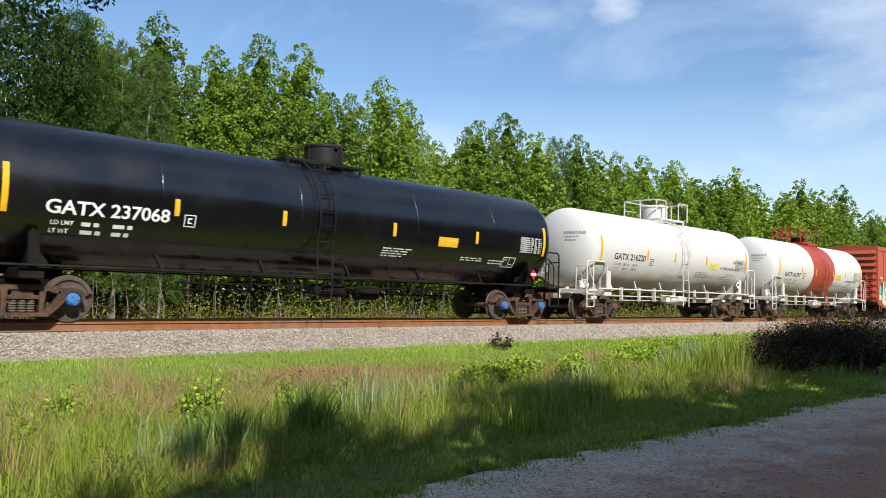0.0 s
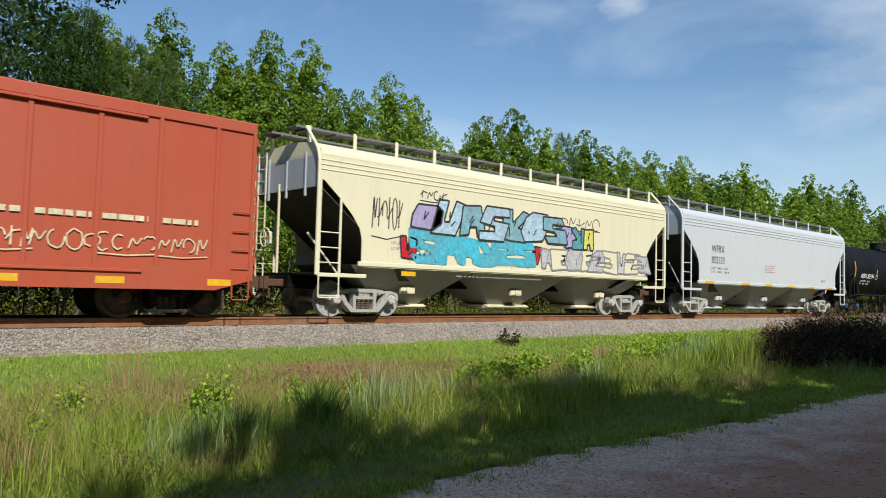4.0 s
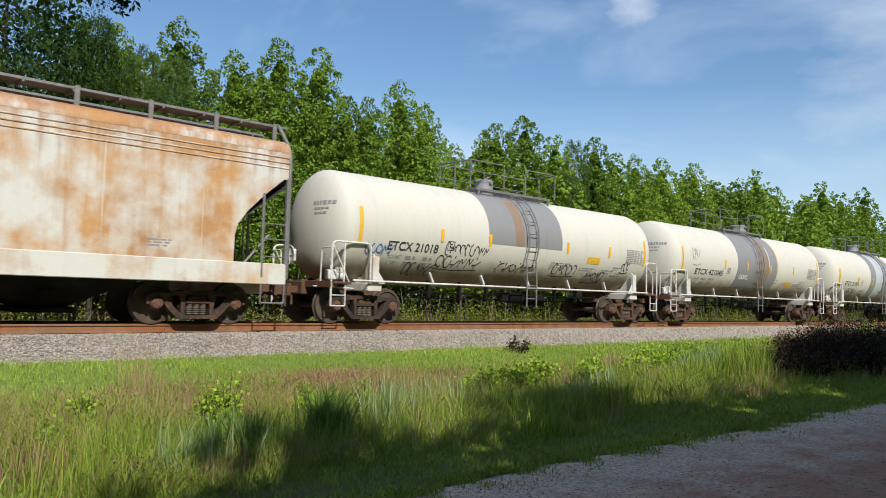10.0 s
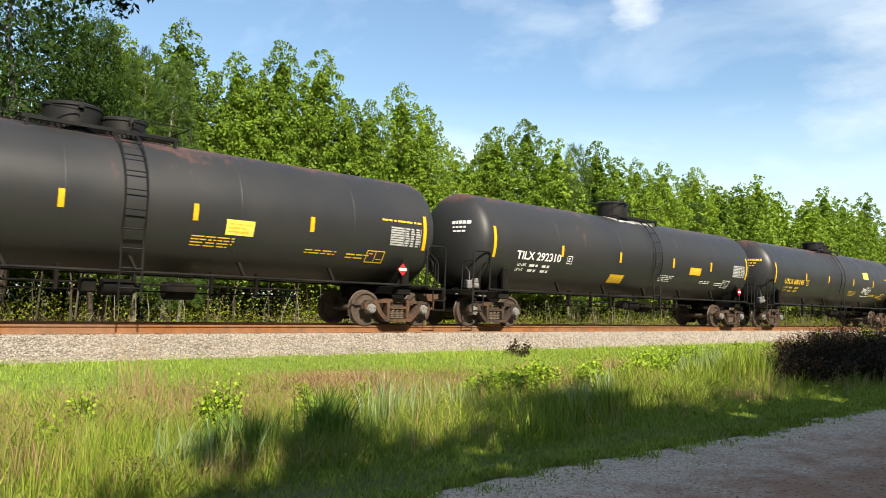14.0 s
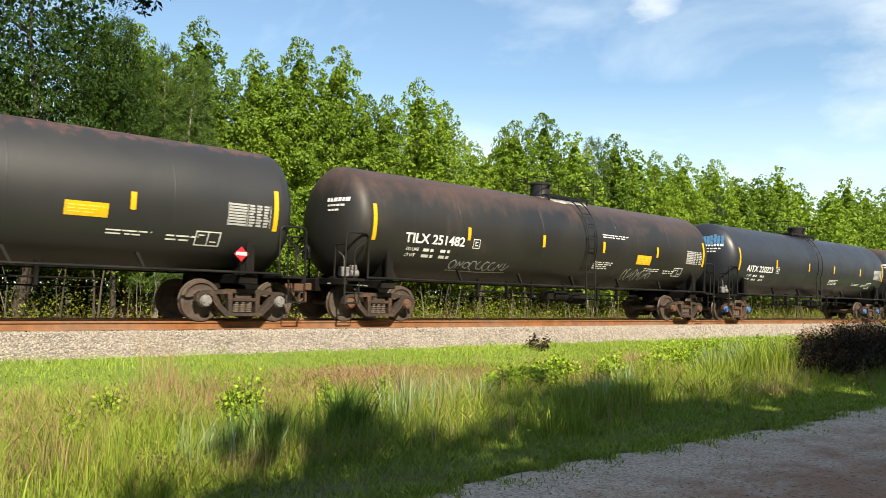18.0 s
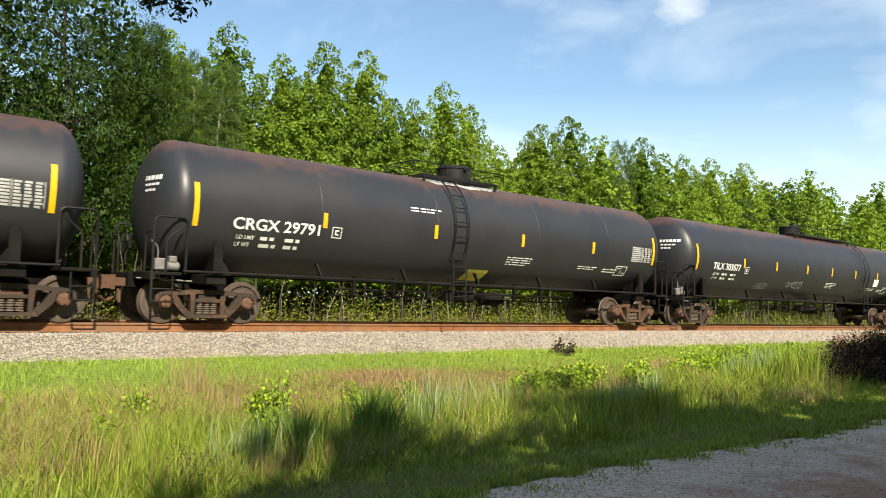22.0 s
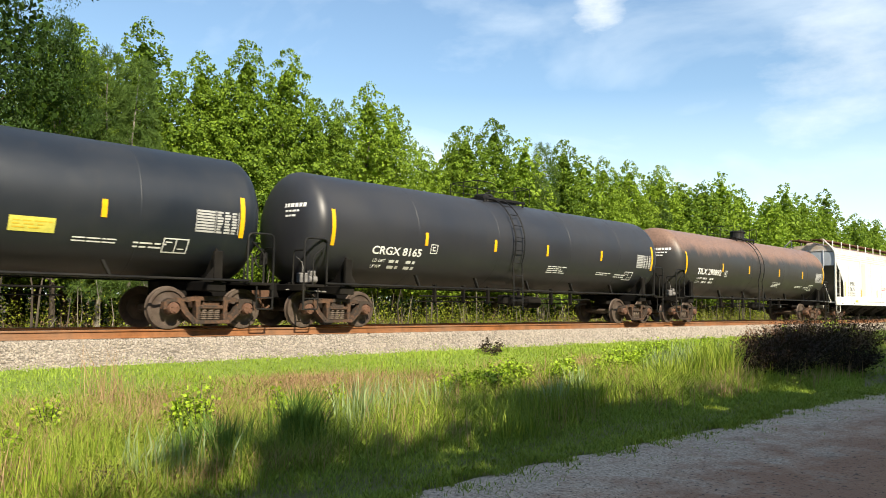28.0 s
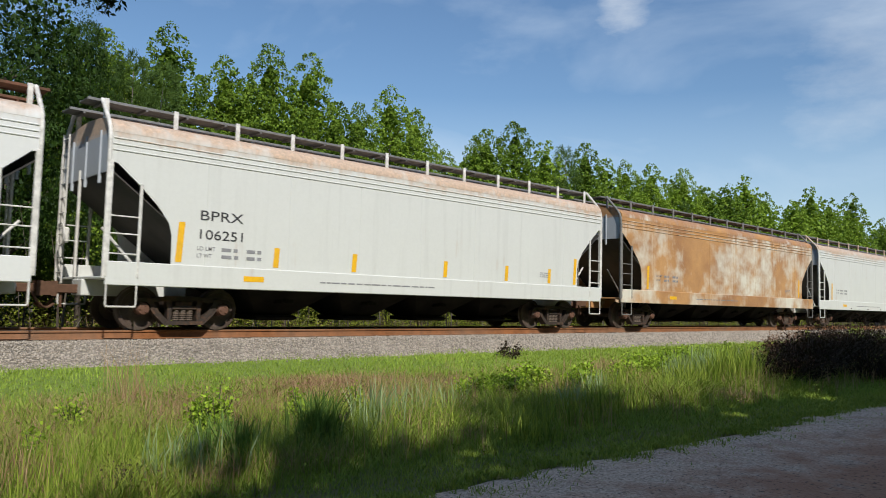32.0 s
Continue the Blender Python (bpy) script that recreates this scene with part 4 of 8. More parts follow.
def dome_mesh(r, h, mat, lid=True):
    def make():
        s = Shape()
        s.lathe([(-0.12, r * 1.04), (0.02, r * 1.04), (0.04, r), (h, r), (h + 0.01, r * 1.05), (h + 0.06, r * 1.05), (h + 0.1, r * 0.9), (h + 0.11, 0.0)], 2, (0, 0, TANK_Z + TANK_R), 26)
        s.box(-0.05, 0.05, -r - 0.08, -r + 0.02, TANK_Z + TANK_R + h - 0.05, TANK_Z + TANK_R + h + 0.04, 0.01)
        s.tube([(-0.16, -r * 0.6, TANK_Z + TANK_R + h + 0.1), (0, -r * 0.8, TANK_Z + TANK_R + h + 0.18), (0.16, -r * 0.6, TANK_Z + TANK_R + h + 0.1)], 0.015, 5)
        return s.mesh("dome", mat, 35)
    return once(("dome", r, h, mat.name), make)


def platform_mesh(length, width, mat, high=0.0):
    def make():
        s = Shape()
        z = TANK_Z + TANK_R + 0.03 + high
        for y in (-width / 2, width / 2):
            s.box(-length / 2, length / 2, y - 0.025, y + 0.025, z - 0.05, z + 0.03, 0.008)
        n = int(length / 0.09)
        for i in range(n + 1):
            x = -length / 2 + length * i / n
            s.box(x - 0.012, x + 0.012, -width / 2, width / 2, z - 0.015, z + 0.015, 0.003)
        for x in (-length / 2 + 0.1, length / 2 - 0.1):
            for y in (-width / 2, width / 2):
                s.box(x - 0.03, x + 0.03, y - 0.03, y + 0.03, z - 0.45 if abs(y) > 0.5 else z - 0.16, z, 0.008)
        return s.mesh("platform", mat, 35)
    return once(("platform", length, width, mat.name, high), make)


def railing_mesh(length, width, mat, h, r, gap):
    def make():
        s = Shape()
        z = TANK_Z + TANK_R + 0.03
        a, b = length / 2, width / 2
        s.tube(bent([(-gap, -b, z), (-gap, -b, z + h), (-a, -b, z + h), (-a, b, z + h), (a, b, z + h), (a, -b, z + h), (gap, -b, z + h), (gap, -b, z)], 0.12), r, 6)
        for x, y in ((-a, -b), (-a, b), (a, b), (a, -b), (0, b), (-a, 0), (a, 0)):
            s.tube([(x, y, z), (x, y, z + h)], r, 6)
        s.tube([(-a, b, z + h * 0.5), (a, b, z + h * 0.5)], r * 0.8, 5)
        return s.mesh("railing", mat, 40)
    return once(("railing", length, width, mat.name, h, r, gap), make)


def side_rail_mesh(run, mat, z=1.1):
    def make():
        s = Shape()
        s.tube([(-run, -1.47, z), (run, -1.47, z)], 0.028, 7)
        return s.mesh("side_rail", mat, 40)
    return once(("side_rail", round(run, 2), mat.name, z), make)


def bracket_mesh(mat):
    def make():
        return Shape().prism([(-0.14, 1.42), (-0.08, 1.42), (0.1, 1.08), (0.04, 1.08)], -1.49, -1.40).mesh("rail_bracket", mat, 30)
    return once(("bracket", mat.name), make)


def saddle_mesh(mat):
    def make():
        s = Shape()
        s.slab([(-1.36, 1.02), (-1.40, 1.65), (-1.28, 1.80), (-0.8, 1.22), (0.8, 1.22), (1.28, 1.80), (1.40, 1.65), (1.36, 1.02)], -0.02, 0.02)
        for k in (-1, 1):
            y0, y1 = sorted((k * 1.32, k * 1.42))
            s.box(-0.1, 0.1, y0, y1, 1.02, 1.74, 0.012)
            s.prism([(-0.1, 1.05), (-0.34, 1.05), (-0.05, 1.45)], k * 1.36 - 0.012, k * 1.36 + 0.012)
        s.box(-0.22, 0.22, -1.38, 1.38, 0.84, 1.06, 0.02)
        return s.mesh("saddle", mat, 30)
    return once(("saddle", mat.name), make)


def sill_mesh(mat, reach):
    def make():
        s = Shape()
        s.box(-reach, 0.75, -0.3, 0.3, 0.72, 1.06, 0.02)
        s.box(0.02, 0.62, -1.46, 1.46, 1.0, 1.07, 0.012)
        s.box(0.55, 0.66, -1.46, 1.46, 0.9, 1.07, 0.015)
        s.prism([(-0.9, 1.06), (0.5, 1.06), (-0.9, 1.5)], -0.3, -0.27)
        s.prism([(-0.9, 1.06), (0.5, 1.06), (-0.9, 1.5)], 0.27, 0.3)
        return s.mesh("stub_sill", mat, 30)
    return once(("sill", mat.name, reach), make)


def end_rail_mesh(mat, kind, side):
    """Handholds and steps at a tank car's end, for the end towards +x."""
    def make():
        s = Shape()
        y = -1.44 * side
        if kind == "tall":
            s.tube(bent([(0.62, y, 0.45), (0.62, y, 2.05), (-0.55, y, 2.05), (-0.55, y, 1.04)], 0.16), 0.026, 7)
            s.tube([(0.62, y, 2.0), (0.1, y, 1.05)], 0.02, 6)
            s.tube([(0.25, y, 1.06), (0.25, y, 2.03)], 0.024, 6)
        else:
            s.tube(bent([(0.62, y, 0.45), (0.62, y, 2.2), (-0.05, y, 2.2), (-0.05, y, 1.04)], 0.14), 0.026, 7)
            s.tube(bent([(0.36, y, 1.04), (0.36, y, 1.75), (0.05, y, 2.0)], 0.1), 0.022, 6)
        s.tube(bent([(0.62, y, 0.98), (0.62, y, 0.46), (0.2, y, 0.46), (0.2, y, 0.98)], 0.05), 0.018, 6)
        s.tube([(0.62, y, 0.72), (0.2, y, 0.72)], 0.016, 6)
        s.tube(bent([(0.64, y, 1.9), (0.64, y * 0.7, 1.9), (0.64, y * 0.68, 1.05)], 0.1), 0.02, 6)
        return s.mesh("end_handrail", mat, 40)
    return once(("end_rail", mat.name, kind, side), make)


def brake_gear_mesh(mat):
    def make():
        s = Shape()
        s.lathe([(-0.5, 0.05), (-0.48, 0.17), (0.1, 0.17), (0.16, 0.1), (0.3, 0.04)], 0, (0, -1.05, 0.78), 14)
        s.box(-0.9, -0.62, -1.25, -0.95, 0.66, 0.95, 0.03)
        s.lathe([(-0.35, 0.06), (-0.3, 0.2), (0.35, 0.2), (0.4, 0.06)], 0, (1.3, -0.5, 0.74), 14)
        s.tube([(-4.2, -0.9, 0.86), (4.2, -0.9, 0.86)], 0.022, 6)
        s.tube([(-4.2, -0.75, 0.7), (-1, -0.78, 0.72), (2, -0.7, 0.7), (4.2, -0.75, 0.7)], 0.018, 6)
        for x in (-3.6, -2.4, -1.3, 0.2, 1.9, 3.0):
            s.box(x - 0.035, x + 0.035, -0.98, -0.86, 0.66, 1.2, 0.008)
        return s.mesh("brake_gear", mat, 35)
    return once(("brake", mat.name), make)


def brake_valve_mesh(mat):
    """The brake valve and its pipes on the end sill of a tank car."""
    def make():
        s = Shape()
        s.box(-0.2, 0.05, -0.12, 0.12, 1.1, 1.36, 0.03)
        s.lathe([(-0.14, 0.05), (-0.12, 0.1), (0.1, 0.1), (0.13, 0.06)], 0, (0.2, 0.0, 1.2), 12)
        s.box(0.1, 0.26, -0.08, 0.08, 1.28, 1.42, 0.02)
        s.tube(bent([(-0.1, -0.05, 1.1), (-0.1, -0.05, 0.92), (0.6, -0.05, 0.9)], 0.1), 0.02, 6)
        s.tube(bent([(0.15, 0.06, 1.12), (0.15, 0.06, 0.95), (-0.5, 0.1, 0.93)], 0.1), 0.016, 6)
        s.tube(bent([(-0.15, -0.1, 1.36), (-0.15, -0.1, 1.6), (-0.35, -0.1, 1.75)], 0.1), 0.014, 6)
        return s.mesh("brake_valve", mat, 35)
    return once(("bvalve", mat.name), make)


def brake_wheel_mesh(mat):
    def make():
        s = Shape()
        ring = [(0, 0.25 * math.cos(2 * math.pi * i / 18), 0.25 * math.sin(2 * math.pi * i / 18)) for i in range(19)]
        s.tube(ring, 0.018, 6)
        for a in range(4):
            s.tube([(0, 0, 0), (-0.02, 0.25 * math.cos(a * math.pi / 2), 0.25 * math.sin(a * math.pi / 2))], 0.012, 5)
        s.box(-0.14, -0.02, -0.14, 0.14, -0.18, 0.16, 0.03)
        return s.mesh("brake_wheel", mat, 40)
    return once(("bwheel", mat.name), make)


def tank_car(x0, x1, label, mat, text="", ink=None, stripes=(), lad=0.0, domes=((0.0, 0.42, 0.4),), under=None, truck=None, cap=None, pipe=None, text_at=(1.0, 3.08), text_z=(2.07, 2.33), rail_h=0.55, panel=True, seed=1, stripe_mat=None, platform=(1.9, 1.3), end_kind="low", fittings=None, rail_r=0.014, gear=None, stub=None, ladder_mat=None, walk_dx=-0.15, top_mat=None, stripe_w=0.055, stripe_low=0.0):
    under, truck, cap, pipe, ink = under or M_UNDER, truck or M_TRUCK, cap or M_CAP_RUST, pipe or M_PIPE_BLACK, ink or M_WHITE
    stripe_mat = stripe_mat or M_YELLOW
    small = M_FADED if ink is M_INK else ink
    mid, half = (x0 + x1) / 2, (x1 - x0) / 2
    car = thing("tank_car", label, "tank car", "cars of the train", None, pose(mid, TRACK_Y, 0))
    CARS.append((car, mid, half))
    body = part("tank", tank_mesh(half + 0.17, mat), car)
    for k, turn in ((half, 0), (-half, 180)):
        part("stub_sill", sill_mesh(stub or under, 1.6), car, "", pose(k + 0.2 * (1 if k > 0 else -1), 0, 0, 0, 0, turn))
        part("saddle", saddle_mesh(under if under is not M_UNDER else M_UNDER), car, "", pose(k - 0.55 * (1 if k > 0 else -1), 0, 0, 0, 0, turn))
        for side in (-1, 1):
            part("end_handrail", end_rail_mesh(pipe, end_kind if k < 0 else "low", side), car, "", pose(k + 0.2 * (1 if k > 0 else -1), 0, 0, 0, 0, turn))
        add_truck(car, k - 0.5 * (1 if k > 0 else -1), truck, cap)
    add_couplers(car, half + 1.37, M_RUSTY)
    part("brake_wheel", brake_wheel_mesh(pipe), car, "", pose(-half - 0.85, 0.55, 1.75, 0, 0, 180))
    part("brake_valve", brake_valve_mesh(M_CAP_GREY if under is M_UNDER else M_PIPE_WHITE), car, "", pose(-half - 0.45, -0.95, 0))
    part("brake_gear", brake_gear_mesh(gear or under), car)
    for turn in (0, 180):
        part("side_rail", side_rail_mesh(half + 0.2, pipe), car, "", pose(0, 0, 0, 0, 0, turn))
    for i in range(5):
        x = -half * 0.62 + half * 1.24 * i / 4
        part("rail_bracket", bracket_mesh(pipe), car, "", pose(x, 0, 0))
    ladder(car, lad, ladder_mat or pipe, 0, 0.5)
    tagged(part("platform", platform_mesh(platform[0], platform[1], top_mat or pipe), car, "", pose(lad + walk_dx, 0, 0)), kind="stuff")
    if rail_h:
        part("railing", railing_mesh(platform[0] + 0.5, platform[1], top_mat or pipe, rail_h, rail_r, 0.5), car, "", pose(lad + walk_dx, 0, 0))
    for dx, r, h in domes:
        part("manway_dome", dome_mesh(r, h, fittings or (mat if mat in (WHITE_TANK, CREAM_TANK) else M_PIPE_BLACK)), car, "", pose(lad + dx, 0, 0))
    # welded ring seams
    for x in (-half * 0.62, -half * 0.18, half * 0.3, half * 0.7):
        me = once(("seam", mat.name), lambda: Shape().lathe([(-0.02, TANK_R - 0.005), (-0.008, TANK_R + 0.004), (0.008, TANK_R + 0.004), (0.02, TANK_R - 0.005)], 0, (0, 0, TANK_Z), 60).mesh("weld_seam", mat, 60))
        part("weld_seam", me, car, "", pose(x, 0, 0))
    head_marks(car, half + 0.17, small, seed)
    for x in stripes:
        end = x in (stripes[0], stripes[-1])
        z0, z1 = (2.06, 2.98) if end else (2.26, 2.62)
        x = min(max(x - mid, -half), half)
        decal(car, on_tank, "reflective_stripe", x - stripe_w, x + stripe_w, z0 - stripe_low, z1 - stripe_low, stripe_mat, "", 0.011)
    if text:
        lettering(car, on_tank, text, -half + text_at[0], -half + text_at[1], text_z[0], text_z[1], ink)
        load_lines(car, on_tank, -half + text_at[0] + 0.12, text_z[0] - 0.2, small, seed)
    bars(car, on_tank, 1.2, 2.2, 1.72, 1.98, 4, small, seed + 1)
    bars(car, on_tank, half - 3.6, half - 2.7, 1.75, 1.88, 2, small, seed + 2)
    bars(car, on_tank, half - 2.4, half - 1.7, 1.7, 1.86, 2, small, seed + 3)
    if panel:
        data_panel(car, on_tank, half - 1.12, half - 0.14, 2.12, 2.62, small if ink is M_INK else M_PALE, seed)
    s = Shape()
    bx = half - 1.78
    for a, b, c, d in ((bx, bx + 0.56, 1.64, 1.665), (bx, bx + 0.56, 1.925, 1.95), (bx, bx + 0.025, 1.64, 1.95), (bx + 0.535, bx + 0.56, 1.64, 1.95), (bx + 0.27, bx + 0.29, 1.64, 1.95), (bx + 0.06, bx + 0.2, 1.85, 1.875), (bx + 0.34, bx + 0.48, 1.72, 1.745)):
        patch(s, on_tank, a, b, c, d)
    part("test_stencil", s.mesh("test_stencil", small, 0), car)
    s = Shape()
    bx = -half + text_at[1] + 0.32
    for a, b, c, d in ((bx, bx + 0.26, 2.05, 2.07), (bx, bx + 0.26, 2.29, 2.31), (bx, bx + 0.02, 2.05, 2.31), (bx + 0.24, bx + 0.26, 2.05, 2.31), (bx + 0.08, bx + 0.18, 2.12, 2.15), (bx + 0.08, bx + 0.11, 2.12, 2.24), (bx + 0.08, bx + 0.18, 2.21, 2.24)):
        patch(s, on_tank, a, b, c, d)
    part("plate_mark", s.mesh("plate_mark", ink, 0), car)
    return car


def tank_band(car, half, x0, x1, mat, label=""):
    """A wider painted jacket band round a tank."""
    prof = [(x0, TANK_R - 0.01), (x0, TANK_R + 0.006), (x1, TANK_R + 0.006), (x1, TANK_R - 0.01)]
    part("band", Shape().lathe(prof, 0, (0, 0, TANK_Z), 144).mesh("band", mat, 60), car, label)


def tank_jacket(car, x0, x1, low, mat, label=""):
    """A painted jacket over the crown of a tank, down to the height low on both sides."""
    end = math.acos((low - TANK_Z) / TANK_R)
    n = 84
    s = Shape()
    verts = []
    for i in range(n + 1):
        a = -end + 2 * end * i / n
        for x, r in ((x0, TANK_R - 0.01), (x0, TANK_R + 0.006), (x1, TANK_R + 0.006), (x1, TANK_R - 0.01)):
            verts.append((x, r * math.sin(a), TANK_Z + r * math.cos(a)))
    s.faces(verts, [[4 * i + j, 4 * i + j + 1, 4 * i + j + 5, 4 * i + j + 4] for i in range(n) for j in range(3)])
    return part("band", s.mesh("band", mat, 60), car, label)


def on_head(half, y, z):
    rr = (y * y + (z - TANK_Z) ** 2) / TANK_R ** 2
    return (-half - 0.6 * math.sqrt(max(0.0, 1 - rr)) - 0.008, y, z)


def head_marks(car, half, mat, seed):
    """Three short lines of writing on the leading head."""
    rng = random.Random(seed)
    s = Shape()
    for r, (a, b, h) in enumerate(((-0.35, -1.0, 0.1), (-0.4, -0.85, 0.05), (-0.42, -0.75, 0.05))):
        z, y = 3.02 - 0.12 * r, a
        while y > b:
            w = rng.uniform(0.06, 0.14)
            s.face([on_head(half, y, z), on_head(half, y - w, z), on_head(half, y - w, z + h), on_head(half, y, z + h)][::-1])
            y -= w + 0.03
    tagged(part("head_lettering", s.mesh("head_lettering", mat, 0), car), kind="stuff")


def yellow_card(car, x, z, w=0.76, h=0.27, mat=None, lean=0.0):
    decal(car, on_tank, "notice", x, x + w, z, z + h, mat or M_YELLOW, "yellow notice", 0.007, lean)
    bars(car, on_tank, x + 0.06, x + w - 0.05, z + 0.05, z + h - 0.04, 3, M_AMBER if (mat or M_YELLOW) is not M_YELLOW else M_LEMON, 3, "notice_lettering", 0.6, 0.009)


# ---- covered hoppers ----
def side_sheet(L, sill, top):
    """Outline of a hopper's side: cut back at both ends over the slope sheets."""
    cut = [(0.0, 3.36), (0.12, 3.36), (0.6, 2.95), (1.0, 2.55), (1.22, 2.25), (1.29, 2.0), (1.3, sill)]
    left = [(-L + x, z) for x, z in cut]
    right = [(L - x, z) for x, z in cut]
    return [(-L, top)] + left + right[::-1] + [(L, top)]


def hopper_car(x0, x1, label, mat, dim, deep, lines, ink, truck, cap, seed, stripes=(), stripe_low=False, board=None, bays=3, bay_mat=None, lean_roof=4.45, text_x=(2.3, 3.3), text_z=((2.62, 2.92), (2.16, 2.45)), post=None):
    """deep: a deep side sill hides the bays; otherwise they show below a slim one."""
    mid, L = (x0 + x1) / 2, (x1 - x0) / 2
    car = thing("hopper_car", label, "hopper car", "cars of the train", None, pose(mid, TRACK_Y, 0))
    CARS.append((car, mid, L))
    post = post or mat
    sill = 1.37 if deep else 1.28
    top = 4.02
    Y = -SIDE_Y
    for k in (-1, 1):
        y0, y1 = sorted((k * Y, k * (Y - 0.02)))
        part("side_sheet", Shape().prism(side_sheet(L, sill, top), y0, y1).mesh("side_sheet", mat, 30), car)
        for z in (3.62, 3.74, 3.86):
            s = Shape().tube([(-L + 0.02, k * (Y + 0.004), z), (L - 0.02, k * (Y + 0.004), z)], 0.016, 6)
            part("bead", s.mesh("bead", mat, 40), car)
        for i in range(1, 8):
            x = -L + 2 * L * i / 8
            part("weld_seam", once(("hop_seam", mat.name, k), lambda: Shape().tube([(0, k * (Y - 0.001), 1.42), (0, k * (Y - 0.001), 3.6)], 0.008, 5).mesh("weld_seam", M_SEAM if mat.name == "hopper_off_white" else mat, 40)), car, "", pose(x, 0, 0))
        z0 = 0.92 if deep else 1.2
        s = Shape()
        y0, y1 = sorted((k * (Y + 0.03), k * (Y - 0.05)))
        s.box(-L + (0.0 if deep else 1.2), L - (0.0 if deep else 1.2), y0, y1, z0 if deep else 1.3, sill + 0.03 if deep else 1.42, 0.015)
        if deep:
            s.box(-L, L, k * Y - 0.03, k * Y + 0.03, 1.0, 1.1, 0.012)
        else:
            for a, b in ((-L, -L + 1.45), (L - 1.45, L)):
                s.box(a, b, k * Y - 0.03, k * Y + 0.03, 1.0, 1.1, 0.012)
        part("side_sill", s.mesh("side_sill", mat, 30), car)
    roof = [(-Y - 0.004, 3.98), (-Y + 0.0, 4.08), (-1.48, 4.2), (-1.25, 4.3), (-0.7, 4.38), (0, lean_roof - 0.03), (0.7, 4.38), (1.25, 4.3), (1.48, 4.2), (Y, 4.08), (Y + 0.004, 3.98)]
    part("roof", Shape().slab(roof, -L, L).mesh("roof", mat, 50), car)
    for k in (-1, 1):
        s = Shape()
        s.box(min(k * L, k * (L - 0.03)), max(k * L, k * (L - 0.03)), -Y + 0.03, Y - 0.03, 3.2, 4.06, 0.01)
        for y in (-0.9, 0.0, 0.9):
            s.box(k * L - 0.03, k * L + 0.03, y - 0.03, y + 0.03, 3.0, 4.1, 0.01)
        part("end_panel", s.mesh("end_panel", dim, 30), car)
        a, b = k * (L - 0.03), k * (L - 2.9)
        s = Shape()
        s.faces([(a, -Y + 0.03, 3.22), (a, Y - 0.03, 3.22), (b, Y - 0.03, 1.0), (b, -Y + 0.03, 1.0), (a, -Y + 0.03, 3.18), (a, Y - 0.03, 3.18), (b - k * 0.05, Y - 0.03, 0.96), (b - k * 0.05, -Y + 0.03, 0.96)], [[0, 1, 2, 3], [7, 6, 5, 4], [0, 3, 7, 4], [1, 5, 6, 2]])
        part("slope_sheet", s.mesh("slope_sheet", M_SLOPE, 0), car, "slope sheet, its recess shade in the colour")
        s = Shape()
        s.box(min(k * L, k * (L - 1.45)), max(k * L, k * (L - 1.45)), -Y, Y, 1.04, 1.1, 0.012)
        s.box(min(k * (L + 0.05), k * (L - 2.2)), max(k * (L + 0.05), k * (L - 2.2)), -0.32, 0.32, 0.7, 1.04, 0.02)
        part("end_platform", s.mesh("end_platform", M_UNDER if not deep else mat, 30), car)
        for y, w in ((-Y + 0.02, 0.05), (0.35, 0.03), (Y - 0.02, 0.05)):
            s = Shape().box(k * L - w, k * L + w, y - w, y + w, 1.08, 3.4, 0.012)
            part("end_post", s.mesh("end_post", post, 30), car)
        for side in (-1, 1):
            s = Shape().tube(bent([(k * (L + 0.03), side * (Y - 0.01), 1.05), (k * (L + 0.03), side * (Y - 0.01), 4.05), (k * (L + 0.03), side * 0.92, 4.74)], 0.3, 6), 0.042, 8)
            part("corner_stile", s.mesh("corner_stile", post, 40), car)
        for y in (-Y - 0.01, Y + 0.01):
            s = Shape()
            xa, xb = k * (L - 0.03), k * (L - 0.62)
            s.tube([(xb, y, 1.08), (xb, y, 2.98)], 0.035, 7)
            for z in (0.55, 1.35, 1.72, 2.09) if not deep else (0.5, 1.55, 1.95, 2.3):
                s.tube([(xa, y, z), (xb, y, z)], 0.016, 6)
            s.tube(bent([(xa, y, 1.06), (xa, y, 0.5), (xb, y, 0.5), (xb, y, 1.06)], 0.05), 0.02, 6)
            part("side_ladder", s.mesh("side_ladder", post, 40), car)
        s = Shape()
        for y in (0.85, 1.25):
            s.tube([(k * (L + 0.12), y, 0.95), (k * (L + 0.12), y, 4.3)], 0.02, 6)
        for i in range(10):
            z = 1.2 + 0.33 * i
            s.tube([(k * (L + 0.12), 0.85, z), (k * (L + 0.12), 1.25, z)], 0.014, 5)
        part("end_ladder", s.mesh("end_ladder", post, 40), car)
        part("brace", Shape().tube([(k * (L - 0.1), -0.9, 2.1), (k * (L - 1.0), -0.95, 1.1)], 0.03, 6).mesh("brace", post, 40), car)
        add_truck(car, k * (L - 1.85 if deep else L - 1.8), truck, cap)
    part("brake_wheel", brake_wheel_mesh(post), car, "", pose(-L - 0.28, 0.5, 2.0, 0, 0, 180))
    add_couplers(car, L + (0.65 if L > 8 else 0.7), M_RUSTY)
    # running boards on the roof
    bm = board or M_GRATE
